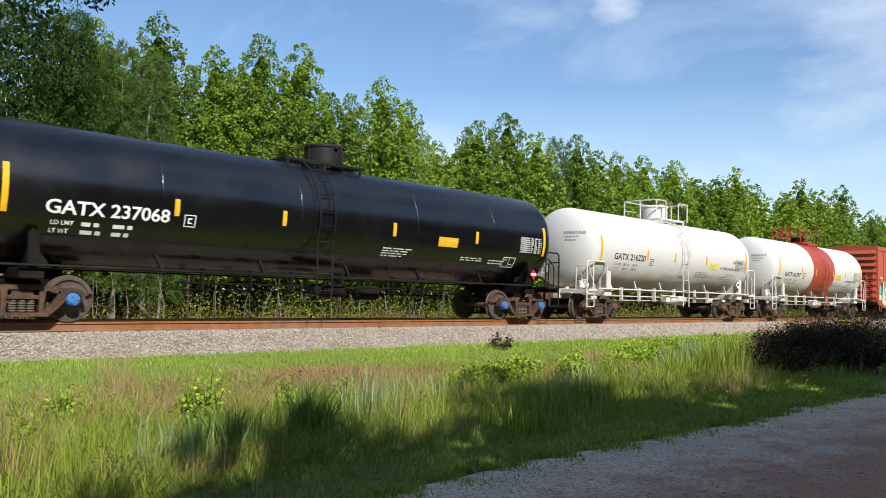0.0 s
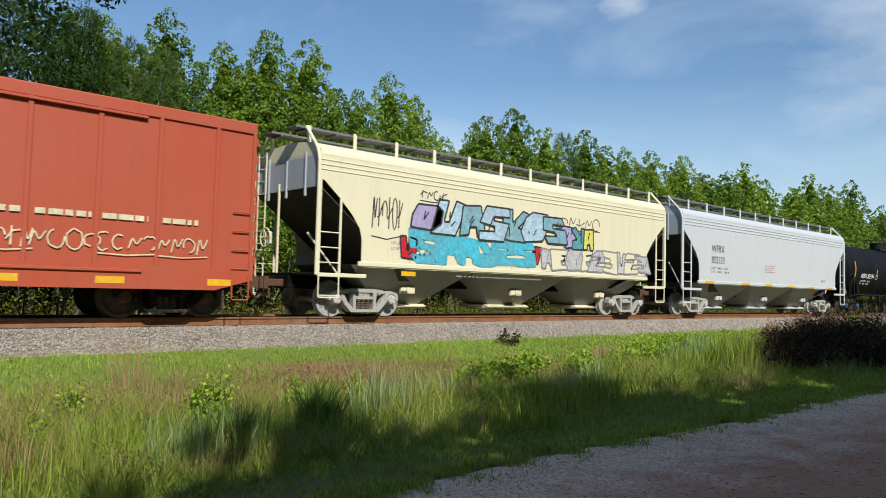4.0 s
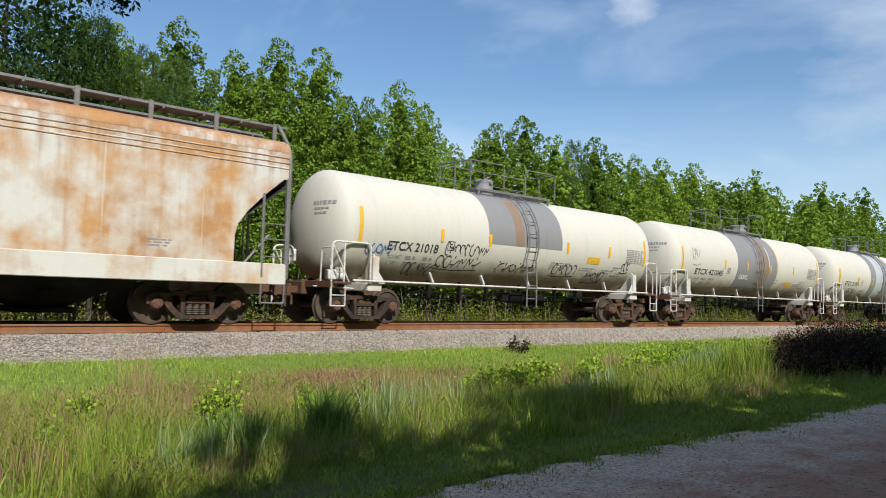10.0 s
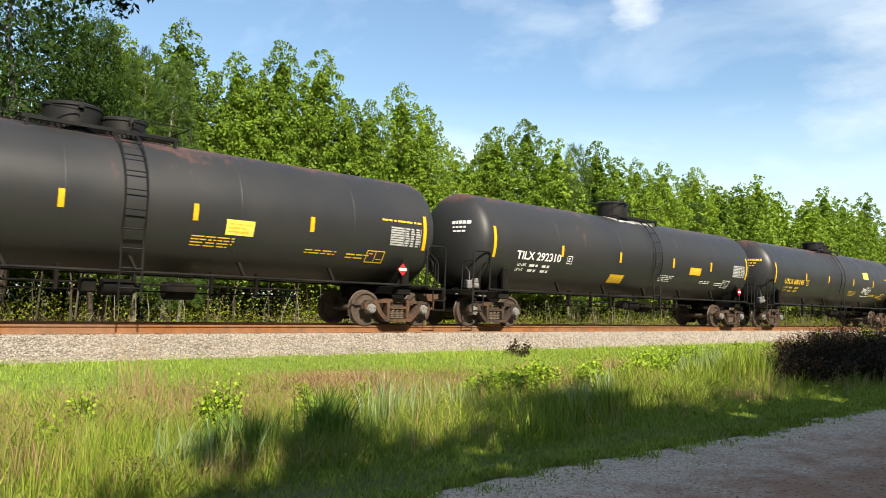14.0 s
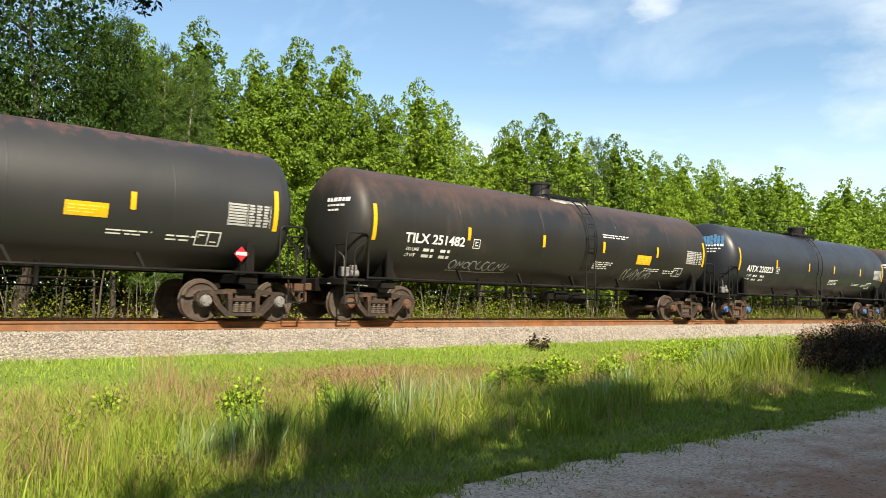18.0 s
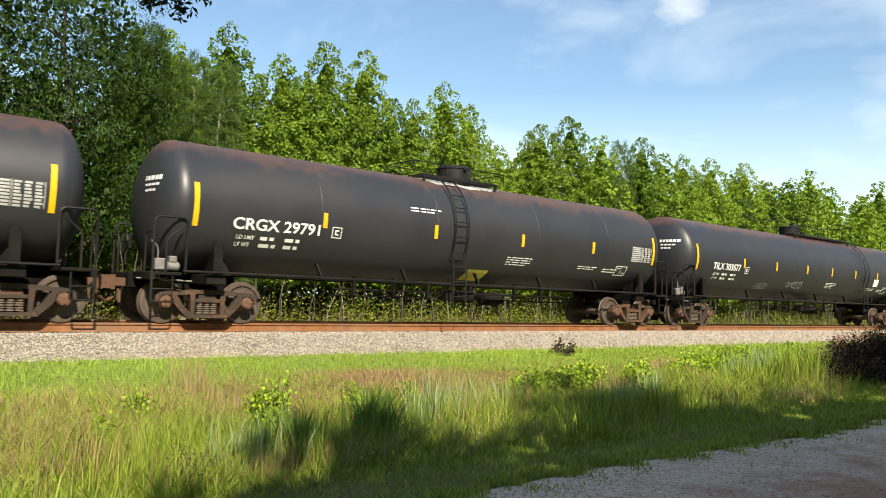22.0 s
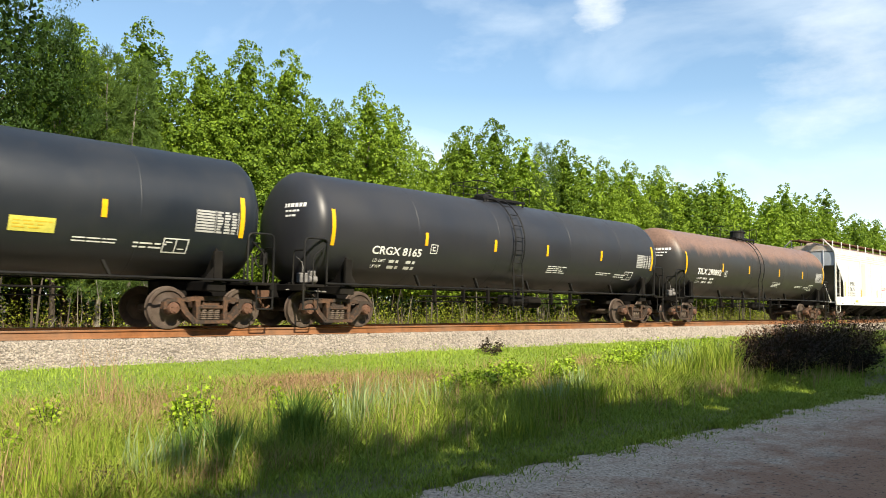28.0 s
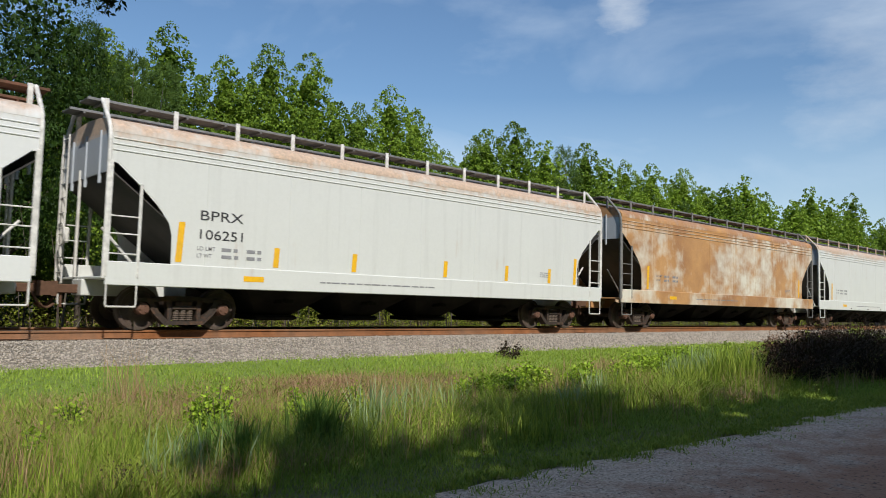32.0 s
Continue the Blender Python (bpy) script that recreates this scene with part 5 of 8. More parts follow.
    for k in (-1, 1):
        s = Shape()
        ya, yb = sorted((k * 0.32, k * 0.86))
        s.box(-L - 0.3, L + 0.3, ya, ya + 0.03, 4.70, 4.76, 0.006)
        s.box(-L - 0.3, L + 0.3, yb - 0.03, yb, 4.70, 4.76, 0.006)
        s.box(-L - 0.3, L + 0.3, ya + 0.02, yb - 0.02, 4.72, 4.74, 0.004)
        n = int(2 * L / 0.9)
        for i in range(n + 1):
            x = -L + 2 * L * i / n
            s.box(x - 0.02, x + 0.02, ya, yb, 4.66, 4.72, 0.004)
        part("running_board", s.mesh("running_board", bm, 30), car)
        count = 12
        for i in range(count):
            x = -L + 0.06 + (2 * L - 0.12) * i / (count - 1)
            me = once(("board_post", post.name, k), lambda: Shape().box(-0.05, 0.05, k * 0.9 - 0.02, k * 0.9 + 0.02, 4.28, 4.78, 0.008).mesh("board_post", post, 30))
            part("board_post", me, car, "", pose(x, 0, 0))
    hatch = once(("hatch", mat.name), lambda: Shape().box(-1.3, 1.3, -0.28, 0.28, 4.38, 4.58, 0.04).mesh("roof_hatch", mat, 30))
    for i in range(5):
        part("roof_hatch", hatch, car, "", pose(-L + 1.9 + (2 * L - 3.8) * i / 4, 0, 0))
    # discharge bays; the near-black bay_mat of deep-silled cars holds the under-car shade
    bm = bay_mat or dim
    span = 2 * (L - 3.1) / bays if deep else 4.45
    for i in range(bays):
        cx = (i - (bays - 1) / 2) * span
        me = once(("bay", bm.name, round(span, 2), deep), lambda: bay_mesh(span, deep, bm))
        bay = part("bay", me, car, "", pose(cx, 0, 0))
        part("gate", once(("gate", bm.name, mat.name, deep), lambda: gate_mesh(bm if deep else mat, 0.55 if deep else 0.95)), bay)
    if not deep:
        s = Shape().box(-L + 2.2, L - 2.2, -0.3, 0.3, 0.8, 1.1, 0.02)
        part("centre_sill", s.mesh("centre_sill", M_UNDER, 30), car)
    # marks
    for (line, (za, zb)) in zip(lines, text_z):
        lettering(car, on_side, line, -L + text_x[0], -L + text_x[1], za, zb, ink, bold=0.004)
    if lines != ("BPRX", "5635"):
        load_lines(car, on_side, -L + text_x[0] - 0.05, text_z[1][0] - 0.24, M_GREY, seed)
    bars(car, on_side, L - 3.2, L - 2.7, 1.62, 1.8, 3, M_GREY, seed + 1)
    if stripe_low:
        for x in (-L + 2.1, -3.2, -0.9, 1.6, 4.0, L - 2.2):
            decal(car, on_side, "reflective_stripe", x - 0.36, x + 0.36, 1.31, 1.41, M_YELLOW, "", 0.035)
    else:
        for i, x in enumerate(stripes):
            z1 = 2.3 if i in (0, len(stripes) - 1) else 1.9
            decal(car, on_side, "reflective_stripe", x - 0.07, x + 0.07, 1.45, z1, M_YELLOW, "", 0.006, 0.06)
        bars(car, on_side, -3.2, 0.5, 1.12, 1.2, 1, M_GREY, seed + 4, off=0.035)
        decal(car, on_side, "reflective_stripe", -5.2, -4.7, 1.1, 1.22, M_YELLOW, "", 0.035)
    return car


def bay_mesh(span, deep, mat):
    s = Shape()
    a, z0, z1, w = span / 2, 0.34, (0.98 if deep else 1.34), 1.4
    tops = [(-a, -w, z1), (a, -w, z1), (a, w, z1), (-a, w, z1)]
    b = 0.45 if deep else 0.75
    lows = [(-b, -0.5, z0), (b, -0.5, z0), (b, 0.5, z0), (-b, 0.5, z0)]
    s.faces(tops + lows, [[0, 4, 5, 1], [1, 5, 6, 2], [2, 6, 7, 3], [3, 7, 4, 0], [4, 7, 6, 5]])
    return s.mesh("bay", mat, 0)


def gate_mesh(mat, a):
    s = Shape()
    s.box(-a, a, -0.62, 0.62, 0.22, 0.34, 0.02)
    s.box(-0.25, 0.25, -1.02, -0.9, 0.62, 0.82, 0.02)
    s.lathe([(-1.06, 0.09), (-0.9, 0.09)], 1, (0.0, 0, 0.72), 10)
    s.tube([(-a, -0.64, 0.28), (a, -0.64, 0.28)], 0.03, 6)
    return s.mesh("gate", mat, 30)


# ---- the boxcar ----
def box_car(x0, x1, label):
    mid, L = (x0 + x1) / 2, (x1 - x0) / 2
    car = thing("boxcar", label, "boxcar", "cars of the train", None, pose(mid, TRACK_Y, 0))
    CARS.append((car, mid, L))
    Y = -SIDE_Y
    for k in (-1, 1):
        y0, y1 = sorted((k * (Y - 0.06), k * (Y - 0.03)))
        part("side_wall", Shape().box(-L, L, y0, y1, 0.8, 4.3, 0.004).mesh("side_wall", M_BOXRED, 30), car)
        y0, y1 = sorted((k * (Y - 0.04), k * (Y + 0.015)))
        part("side_sill", Shape().prism([(-L, 0.86), (-L, 1.1), (L, 1.1), (L, 0.86), (L - 0.9, 0.62), (-L + 0.9, 0.62)], y0, y1).mesh("side_sill", M_BOXRED, 30), car)
        part("top_chord", Shape().box(-L, L, y0, y1, 4.16, 4.4, 0.012).mesh("top_chord", M_BOXRED, 30), car)
        rib = once(("rib", k), lambda: Shape().box(-0.045, 0.045, min(k * (Y - 0.04), k * (Y + 0.012)), max(k * (Y - 0.04), k * (Y + 0.012)), 1.08, 4.18, 0.01).mesh("side_post", M_BOXRED, 30))
        for x in [-L + 0.05, -6.55, -5.25, -4.0, -2.75, -1.5, 2.2, 3.05, 4.3, 5.5, 6.75, L - 0.05]:
            part("side_post", rib, car, "", pose(x, 0, 0))
        door = part("sliding_door", Shape().box(-1.25, 1.95, min(k * (Y - 0.01), k * (Y + 0.05)), max(k * (Y - 0.01), k * (Y + 0.05)), 1.0, 4.1, 0.015).mesh("sliding_door", M_BOXRED, 30), car, "ribbed sliding door")
        for z in (1.7, 2.35, 2.5, 3.3):
            part("door_rib", once(("door_rib", k, z), lambda: Shape().box(-1.2, 1.9, min(k * (Y + 0.04), k * (Y + 0.085)), max(k * (Y + 0.04), k * (Y + 0.085)), z - 0.035, z + 0.035, 0.012).mesh("door_rib", M_BOXRED, 30)), door)
        s = Shape()
        s.tube([(-1.05, k * (Y + 0.1), 1.1), (-1.05, k * (Y + 0.1), 3.9)], 0.02, 6)
        s.box(-1.15, -0.95, min(k * (Y + 0.05), k * (Y + 0.12)), max(k * (Y + 0.05), k * (Y + 0.12)), 2.3, 2.7, 0.01)
        part("door_lock", s.mesh("door_lock", M_RUSTY, 40), door)
        for z in (0.98, 4.12):
            part("door_track", once(("door_track", k, z), lambda: Shape().box(-1.3, 5.2, min(k * Y, k * (Y + 0.06)), max(k * Y, k * (Y + 0.06)), z - 0.03, z + 0.03, 0.01).mesh("door_track", M_BOXRED, 30)), car)
    part("roof", Shape().slab([(-Y + 0.01, 4.36), (-Y + 0.03, 4.42), (0, 4.52), (Y - 0.03, 4.42), (Y - 0.01, 4.36)], -L, L).mesh("roof", M_BOXRED, 30), car)
    part("floor", Shape().box(-L, L, -1.45, 1.45, 0.78, 0.98, 0.01).mesh("floor", M_UNDER, 30), car)
    part("centre_sill", Shape().box(-L - 0.3, L + 0.3, -0.3, 0.3, 0.62, 0.86, 0.02).mesh("centre_sill", M_UNDER, 30), car)
    for k in (-1, 1):
        part("end_wall", Shape().box(min(k * L, k * (L - 0.05)), max(k * L, k * (L - 0.05)), -Y + 0.06, Y - 0.06, 0.98, 4.38, 0.004).mesh("end_wall", M_BOXRED, 30), car)
        rib = once(("end_rib", k), lambda: Shape().prism([(k * (L - 0.02), -0.13), (k * (L + 0.1), -0.13), (k * (L + 0.13), -0.09), (k * (L + 0.08), 0.05), (k * (L - 0.02), 0.15)], -Y + 0.1, Y - 0.1).mesh("end_rib", M_BOXRED, 30))
        for i in range(8):
            part("end_rib", rib, car, "", pose(0, 0, 1.35 + 0.385 * i))
        s = Shape()
        for y in (-1.35, -0.95):
            s.tube([(k * (L + 0.16), y, 1.0), (k * (L + 0.16), y, 2.9)], 0.02, 6)
        for i in range(5):
            s.tube([(k * (L + 0.16), -1.35, 1.15 + 0.38 * i), (k * (L + 0.16), -0.95, 1.15 + 0.38 * i)], 0.014, 5)
        part("end_ladder", s.mesh("end_ladder", M_BOXRED, 40), car)
        for y in (-Y - 0.03, Y + 0.03):
            for i in range(4):
                z = 1.1 + 0.42 * i
                part("grab_iron", Shape().tube([(k * (L - 0.12), y, z), (k * (L - 0.52), y, z)], 0.016, 6).mesh("grab_iron", M_BOXRED, 40), car)
            s = Shape().tube(bent([(k * (L - 0.1), y, 0.95), (k * (L - 0.1), y, 0.42), (k * (L - 0.5), y, 0.42), (k * (L - 0.5), y, 0.9)], 0.05), 0.018, 6)
            part("step", s.mesh("step", M_BOXRED, 40), car)
        add_truck(car, k * (L - 1.7), M_TRUCK_BLACK, M_CAP_RUST)
    part("brake_wheel", brake_wheel_mesh(M_RUSTY), car, "", pose(-L - 0.25, 0.7, 2.2, 0, 0, 180))
    s = Shape()
    s.box(-L - 0.2, -L - 0.02, -0.3, 0.3, 1.75, 2.05, 0.02)
    part("brake_box", s.mesh("brake_box", M_RUSTY, 30), car)
    add_couplers(car, L + 0.85, M_RUSTY)
    mural(car, on_side, -6.9, 0.1, 0.78, 2.2, [M_CREAM_SPRAY, plain("spray_sand", (0.72, 0.66, 0.5), 0.55)], M_SPRAY_GREEN, 11, 14, "cream block graffiti with green outlines", 0.055, M_RED)
    mural(car, on_side, -7.45, -6.75, 1.05, 1.95, [plain("spray_sky", (0.4, 0.62, 0.66), 0.55)], M_CYAN, 5, 1, "pale blue sprayed arrow shape", 0.02)
    mural(car, on_side, 0.1, 1.2, 1.15, 2.1, [M_CREAM_SPRAY, plain("spray_aqua", (0.3, 0.55, 0.58), 0.55)], M_CYAN, 8, 2, "pale blue and cream sprayed shapes on the door", 0.09)
    for i, (a, b) in enumerate(((2.4, 3.0), (3.2, 4.2), (4.4, 5.3), (5.6, 6.4))):
        bars(car, on_side, a, b, 1.95, 2.15, 1, M_CREAM_SPRAY, 60 + i, "stencil", 1.0)
        scrawl(car, on_side, a - 0.1, b + 0.2, 1.35, 1.75, M_CREAM_SPRAY, 70 + i, 0.03, 4)
    lettering(car, on_side, "LRS", -5.6, -4.5, 2.16, 2.4, M_WHITE, bold=0.01, off=0.075)
    decal(car, on_side, "stencil_panel", -5.72, -4.55, 1.25, 1.95, M_BOXRED, "", 0.072)
    lettering(car, on_side, "2460", -5.66, -4.6, 1.72, 1.92, M_WHITE, bold=0.01, off=0.078)
    bars(car, on_side, -5.65, -4.9, 1.3, 1.6, 2, M_WHITE, 3, off=0.078)
    bars(car, on_side, -7.25, -6.8, 2.25, 2.55, 4, M_WHITE, 4)
    for x in (-6.5, -3.7, -0.4, 2.7, 4.6, 6.9):
        decal(car, on_side, "reflective_stripe", x - 0.28, x + 0.28, 0.72, 0.86, M_YELLOW, "", 0.02)
    return car


# ---- the train, car by car; places are along the train at the clip's start ----
BLACK = paint("tank_black", (0.0085, 0.009, 0.0115), grime=0.1, streak=0.05, rough=0.62, gloss=0.07, seed=1)
BLACK_B = paint("tank_black_dusty", (0.0223, 0.0236, 0.0290), grime=0.6, streak=0.35, rough=0.42, gloss=0.5, seed=2)
BLACK_GLOSS = paint("tank_black_glossy", (0.004, 0.0042, 0.005), grime=0.1, streak=0.05, rough=0.21, gloss=0.75, seed=24)
BLACK_SATIN = paint("tank_black_satin", (0.0209, 0.0232, 0.0304), grime=0.25, streak=0.15, rough=0.4, gloss=0.5, seed=22)
BLACK_WORN = paint("tank_black_rusty_top", (0.0236, 0.0250, 0.0304), grime=0.5, top=0.9, top_color=(0.085, 0.046, 0.036), streak=0.3, rough=0.44, gloss=0.42, top_z=(3.35, 3.95), wave=0.45, edge_soft=0.3, seed=3)
BLACK_WORN_B = paint("tank_black_red_top", (0.0236, 0.0250, 0.0304), grime=0.45, top=0.85, top_color=(0.085, 0.044, 0.036), rough=0.44, gloss=0.42, top_z=(3.35, 3.95), wave=0.4, seed=4)
BLACK_WORN_C = paint("tank_black_patchy_top", (0.0257, 0.0259, 0.0273), grime=0.45, top=0.85, top_color=(0.1, 0.05, 0.04), streak=0.25, rough=0.44, gloss=0.42, top_z=(3.5, 4.15), wave=0.75, seed=6)
BROWN_WORN = paint("tank_brown_worn", (0.03, 0.029, 0.027), grime=0.8, top=0.95, top_color=(0.2, 0.12, 0.088), streak=0.5, rough=0.44, gloss=0.42, top_z=(2.75, 3.4), wave=0.4, edge_soft=0.35, seed=5)
BROWN_DARK = paint("tank_brown_dull", (0.018, 0.0172, 0.0165), grime=0.7, top=0.9, top_color=(0.072, 0.043, 0.034), streak=0.5, rough=0.44, gloss=0.42, top_z=(2.9, 3.8), wave=0.6, edge_soft=0.4, seed=23)
BLUE_BLACK = paint("tank_blue_black", (0.011, 0.015, 0.022), grime=0.5, streak=0.3, rough=0.42, gloss=0.5, seed=8)
WHITE_TANK = paint("tank_white", (0.585, 0.58, 0.56), grime=0.5, streak=0.2, rust=0.16, rough=0.5, gloss=0.18, seed=9, splash=0.6)
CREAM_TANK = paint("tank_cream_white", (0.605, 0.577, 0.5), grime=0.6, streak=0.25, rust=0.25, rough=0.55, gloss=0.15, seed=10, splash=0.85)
BAND_RED = paint("band_red", (0.36, 0.055, 0.03), grime=0.4, streak=0.3, seed=11)
BAND_GREY = paint("band_grey", (0.25, 0.245, 0.245), grime=0.5, streak=0.35, seed=12)
BAND_SILVER = paint("band_silver", (0.5, 0.53, 0.54), grime=0.4, streak=0.3, rough=0.35, seed=13)
HOP_WHITE = paint("hopper_white", (0.56, 0.575, 0.6), grime=0.25, streak=0.08, rough=0.4, seed=14)
HOP_GREY = paint("hopper_pale_grey", (0.61, 0.615, 0.585), rust=0.1, grime=0.5, streak=0.28, top=0.8, top_color=(0.46, 0.3, 0.19), top_z=(3.65, 4.1), wave=0.6, edge_soft=0.35, seed=15)
HOP_GREY_B = paint("hopper_off_white", (0.64, 0.645, 0.63), rust=0.06, grime=0.5, streak=0.3, top=0.75, top_color=(0.44, 0.28, 0.17), top_z=(3.75, 4.2), wave=0.6, edge_soft=0.4, seed=16)
HOP_RUST = paint("hopper_rust_stained", (0.62, 0.6, 0.54), rust=1.25, grime=0.6, streak=0.3, top=0.85, top_color=(0.33, 0.155, 0.06), top_z=(3.2, 4.3), wave=0.8, edge_soft=0.3, seed=17)
HOP_RUST_B = paint("hopper_rust_streaked", (0.64, 0.6, 0.5), rust=1.5, grime=0.5, streak=0.3, top=0.85, top_color=(0.27, 0.115, 0.042), top_z=(3.3, 4.2), wave=0.6, seed=21)
HOP_CREAM = paint("hopper_cream", (0.74, 0.68, 0.48), rust=0.1, grime=0.4, streak=0.2, seed=18)
# bluish grey puts the sky-lit shade of the hopper ends into the paint
HOP_DIM = paint("hopper_end_shade", (0.4, 0.43, 0.47), grime=0.6, streak=0.3, seed=19)
HOP_BAY = paint("hopper_bay_grey", (0.33, 0.315, 0.285), grime=0.9, streak=0.5, seed=20)
# near-black: the shade of the hopper end recess is in this colour
M_SLOPE = plain("slope_shade", (0.035, 0.034, 0.034), 0.8, 0.0, 0.3, 3.0)
BOARD_RUST = iron("board_rusty", (0.17, 0.08, 0.05), 0.7)


def build_train():
    # black tanks, white tanks, the boxcar
    c = tank_car(3.40, 18.85, "clean black tank car with white lettering and yellow stripes", BLACK_GLOSS, "GATX 237068", M_WHITE, (3.40, 6.64, 9.25, 12.61, 15.75, 18.85), -0.74, ((0.88, 0.53, 0.52),), None, M_TRUCK, M_CAP_BLUE, text_at=(0.7, 3.1), text_z=(2.1, 2.38), seed=1, platform=(2.44, 1.3), walk_dx=0.49)
    yellow_card(c, 3.11, 2.1)
    placard(c, 7.2, 1.45, -1.5, M_RED)
    c = tank_car(22.06, 33.36, "white tank car with dark lettering and rusty white underframe", WHITE_TANK, "GATX 216220", M_INK, (22.06, 25.05, 27.07, 29.61, 33.3), 0.09, ((0.06, 0.55, 0.55),), M_UNDER_WHITE, M_TRUCK, M_CAP_RUST, M_PIPE_WHITE, (0.8, 2.85), (2.18, 2.42), 0.75, end_kind="tall", seed=4, rail_r=0.026, platform=(1.95, 1.5), walk_dx=0.24)
    yellow_card(c, 2.26, 2.12, 0.7, 0.25, M_LEMON)
    lettering(c, on_tank, "HYDROCHLORIC ACID", 3.2, 4.9, 2.12, 2.24, M_INK, bold=0.004)
    lettering(c, on_tank, "SR 13450", 4.3, 5.2, 2.42, 2.54, M_INK, bold=0.004)
    placard(c, 4.7, 1.5, -1.5, M_WHITE)
    c = tank_car(36.95, 48.21, "white tank car with a broad red band", WHITE_TANK, "GATX 61297", M_INK, (36.95, 39.67, 41.52, 43.91, 45.73, 48.21), 0.1, ((0.1, 0.33, 0.28),), M_UNDER_WHITE, M_TRUCK, M_CAP_RUST, M_PIPE_WHITE, (0.64, 2.55), (2.1, 2.32), 0.6, end_kind="tall", seed=7, fittings=M_UNDER, ladder_mat=BAND_RED, top_mat=BAND_RED, rail_r=0.016, platform=(2.1, 1.3), walk_dx=0.16)
    tank_band(c, 5.63, -1.44, 1.52, BAND_RED, "broad red band")
    part("railing", railing_mesh(2.6, 1.5, BAND_RED, 0.75, 0.02, 0.5), c, "red railing", pose(0, 0, 0))
    yellow_card(c, 1.75, 2.12, 0.7, 0.24)
    lettering(c, on_tank, "HYDROCHLORIC ACID", 3.3, 5.0, 2.02, 2.12, M_INK, bold=0.004)
    box_car(51.0, 66.36, "red ribbed boxcar with cream graffiti along its lower side")
    c = hopper_car(68.08, 83.64, "cream covered hopper with blue and black graffiti", HOP_CREAM, HOP_DIM, False, (), M_INK, M_TRUCK_PALE, M_CAP_PALE, 20, (), False, M_GRATE, 3, HOP_BAY)
    mural(c, on_side, -4.7, 0.1, 1.52, 2.3, [plain("spray_turquoise", (0.08, 0.5, 0.66), 0.5)], M_CYAN, 31, 6, "solid turquoise block graffiti", 0.012)
    mural(c, on_side, -5.2, -4.7, 1.6, 2.15, [M_RED], M_INK, 35, 1, "red sprayed end piece", 0.01)
    mural(c, on_side, 0.0, 0.45, 1.6, 2.2, [M_RED], M_INK, 36, 1, "red sprayed end piece", 0.01)
    mural(c, on_side, -4.0, 1.6, 2.3, 3.2, [plain("spray_pale_blue", (0.42, 0.58, 0.7), 0.5), plain("spray_steel", (0.22, 0.42, 0.5), 0.5)], M_INK, 33, 6, "black-lined blue letter shapes", 0.024)
    mural(c, on_side, -4.7, -4.0, 2.35, 3.05, [M_SPRAY_PURPLE], M_INK, 37, 1, "lilac sprayed shape", 0.024)
    mural(c, on_side, 1.6, 3.2, 2.25, 2.95, [M_SPRAY_PURPLE, plain("spray_teal", (0.1, 0.35, 0.4), 0.5), M_LEMON], M_INK, 38, 3, "small lilac and teal shapes", 0.02)
    mural(c, on_side, 0.5, 6.6, 1.5, 2.2, [plain("spray_smoke", (0.55, 0.53, 0.55), 0.5), HOP_CREAM], M_GREY, 39, 9, "pale grey outlined letter shapes", 0.012)
    scrawl(c, on_side, 0.5, 6.6, 1.5, 2.2, M_SPRAY_PURPLE, 40, 0.035, 16)
    scrawl(c, on_side, -6.2, -5.2, 2.2, 3.25, M_INK, 34, 0.035, 6)
    scrawl(c, on_side, -4.6, -3.6, 3.2, 3.5, M_INK, 41, 0.03, 4)
    scrawl(c, on_side, 1.4, 3.6, 2.9, 3.3, M_INK, 42, 0.03, 5)
    c = hopper_car(84.98, 101.98, "clean white covered hopper with grey bays and yellow dashes", HOP_WHITE, HOP_DIM, False, ("WFRX", "852133"), M_INK, M_TRUCK_PALE, M_CAP_PALE, 22, (), True, M_GRATE, 3, HOP_BAY, text_x=(2.3, 3.4))
    bars(c, on_side, -1.26, -0.2, 1.93, 2.3, 4, plain("lettering_faded_red", (0.5, 0.2, 0.2), 0.6, 0.0, 0.1), 5, fill=0.55)
    c = tank_car(104.0, 119.53, "glossy black tank car with white lettering", BLACK, "RKBX 205194", M_WHITE, (104.0, 107.51, 110.34, 113.47, 116.68, 119.53), -0.57, ((1.3, 0.5, 0.45),), None, M_TRUCK_BLACK, M_CAP_BLUE, seed=31, platform=(2.75, 1.3), walk_dx=0.82)
    yellow_card(c, 3.46, 2.22, 0.78, 0.3)
    yellow_card(c, 0.1, 1.46, 0.5, 0.33, M_LEMON)
    placard(c, 6.2, 1.5, -1.5, M_RED)
    c = tank_car(122.41, 136.92, "dull black tank car with yellow lettering", BLACK_B, "UTLX 205969", M_AMBER, (122.41, 125.73, 128.21, 131.37, 133.84, 136.92), 0.65, ((-1.15, 0.36, 0.42), (-2.25, 0.14, 0.34), (0.34, 0.24, 0.14)), None, M_TRUCK, M_CAP_RUST, text_at=(0.68, 2.97), text_z=(2.13, 2.42), seed=35, rail_h=0.4, platform=(3.05, 1.3), walk_dx=-0.34)
    yellow_card(c, -1.9, 1.47, 0.84, 0.22, M_LEMON)
    placard(c, 6.3, 1.5, -1.5, M_RED)
    c = hopper_car(139.44, 155.80, "pale covered hopper heavily stained with orange rust", HOP_RUST, HOP_DIM, True, ("BPRX", "306660"), M_PALE, M_TRUCK, M_CAP_RUST, 25, (), False, M_GRATE, 3, M_UNDER, text_x=(2.1, 3.45), text_z=((2.52, 2.78), (2.08, 2.36)), post=M_GALV)
    mid = 164.3
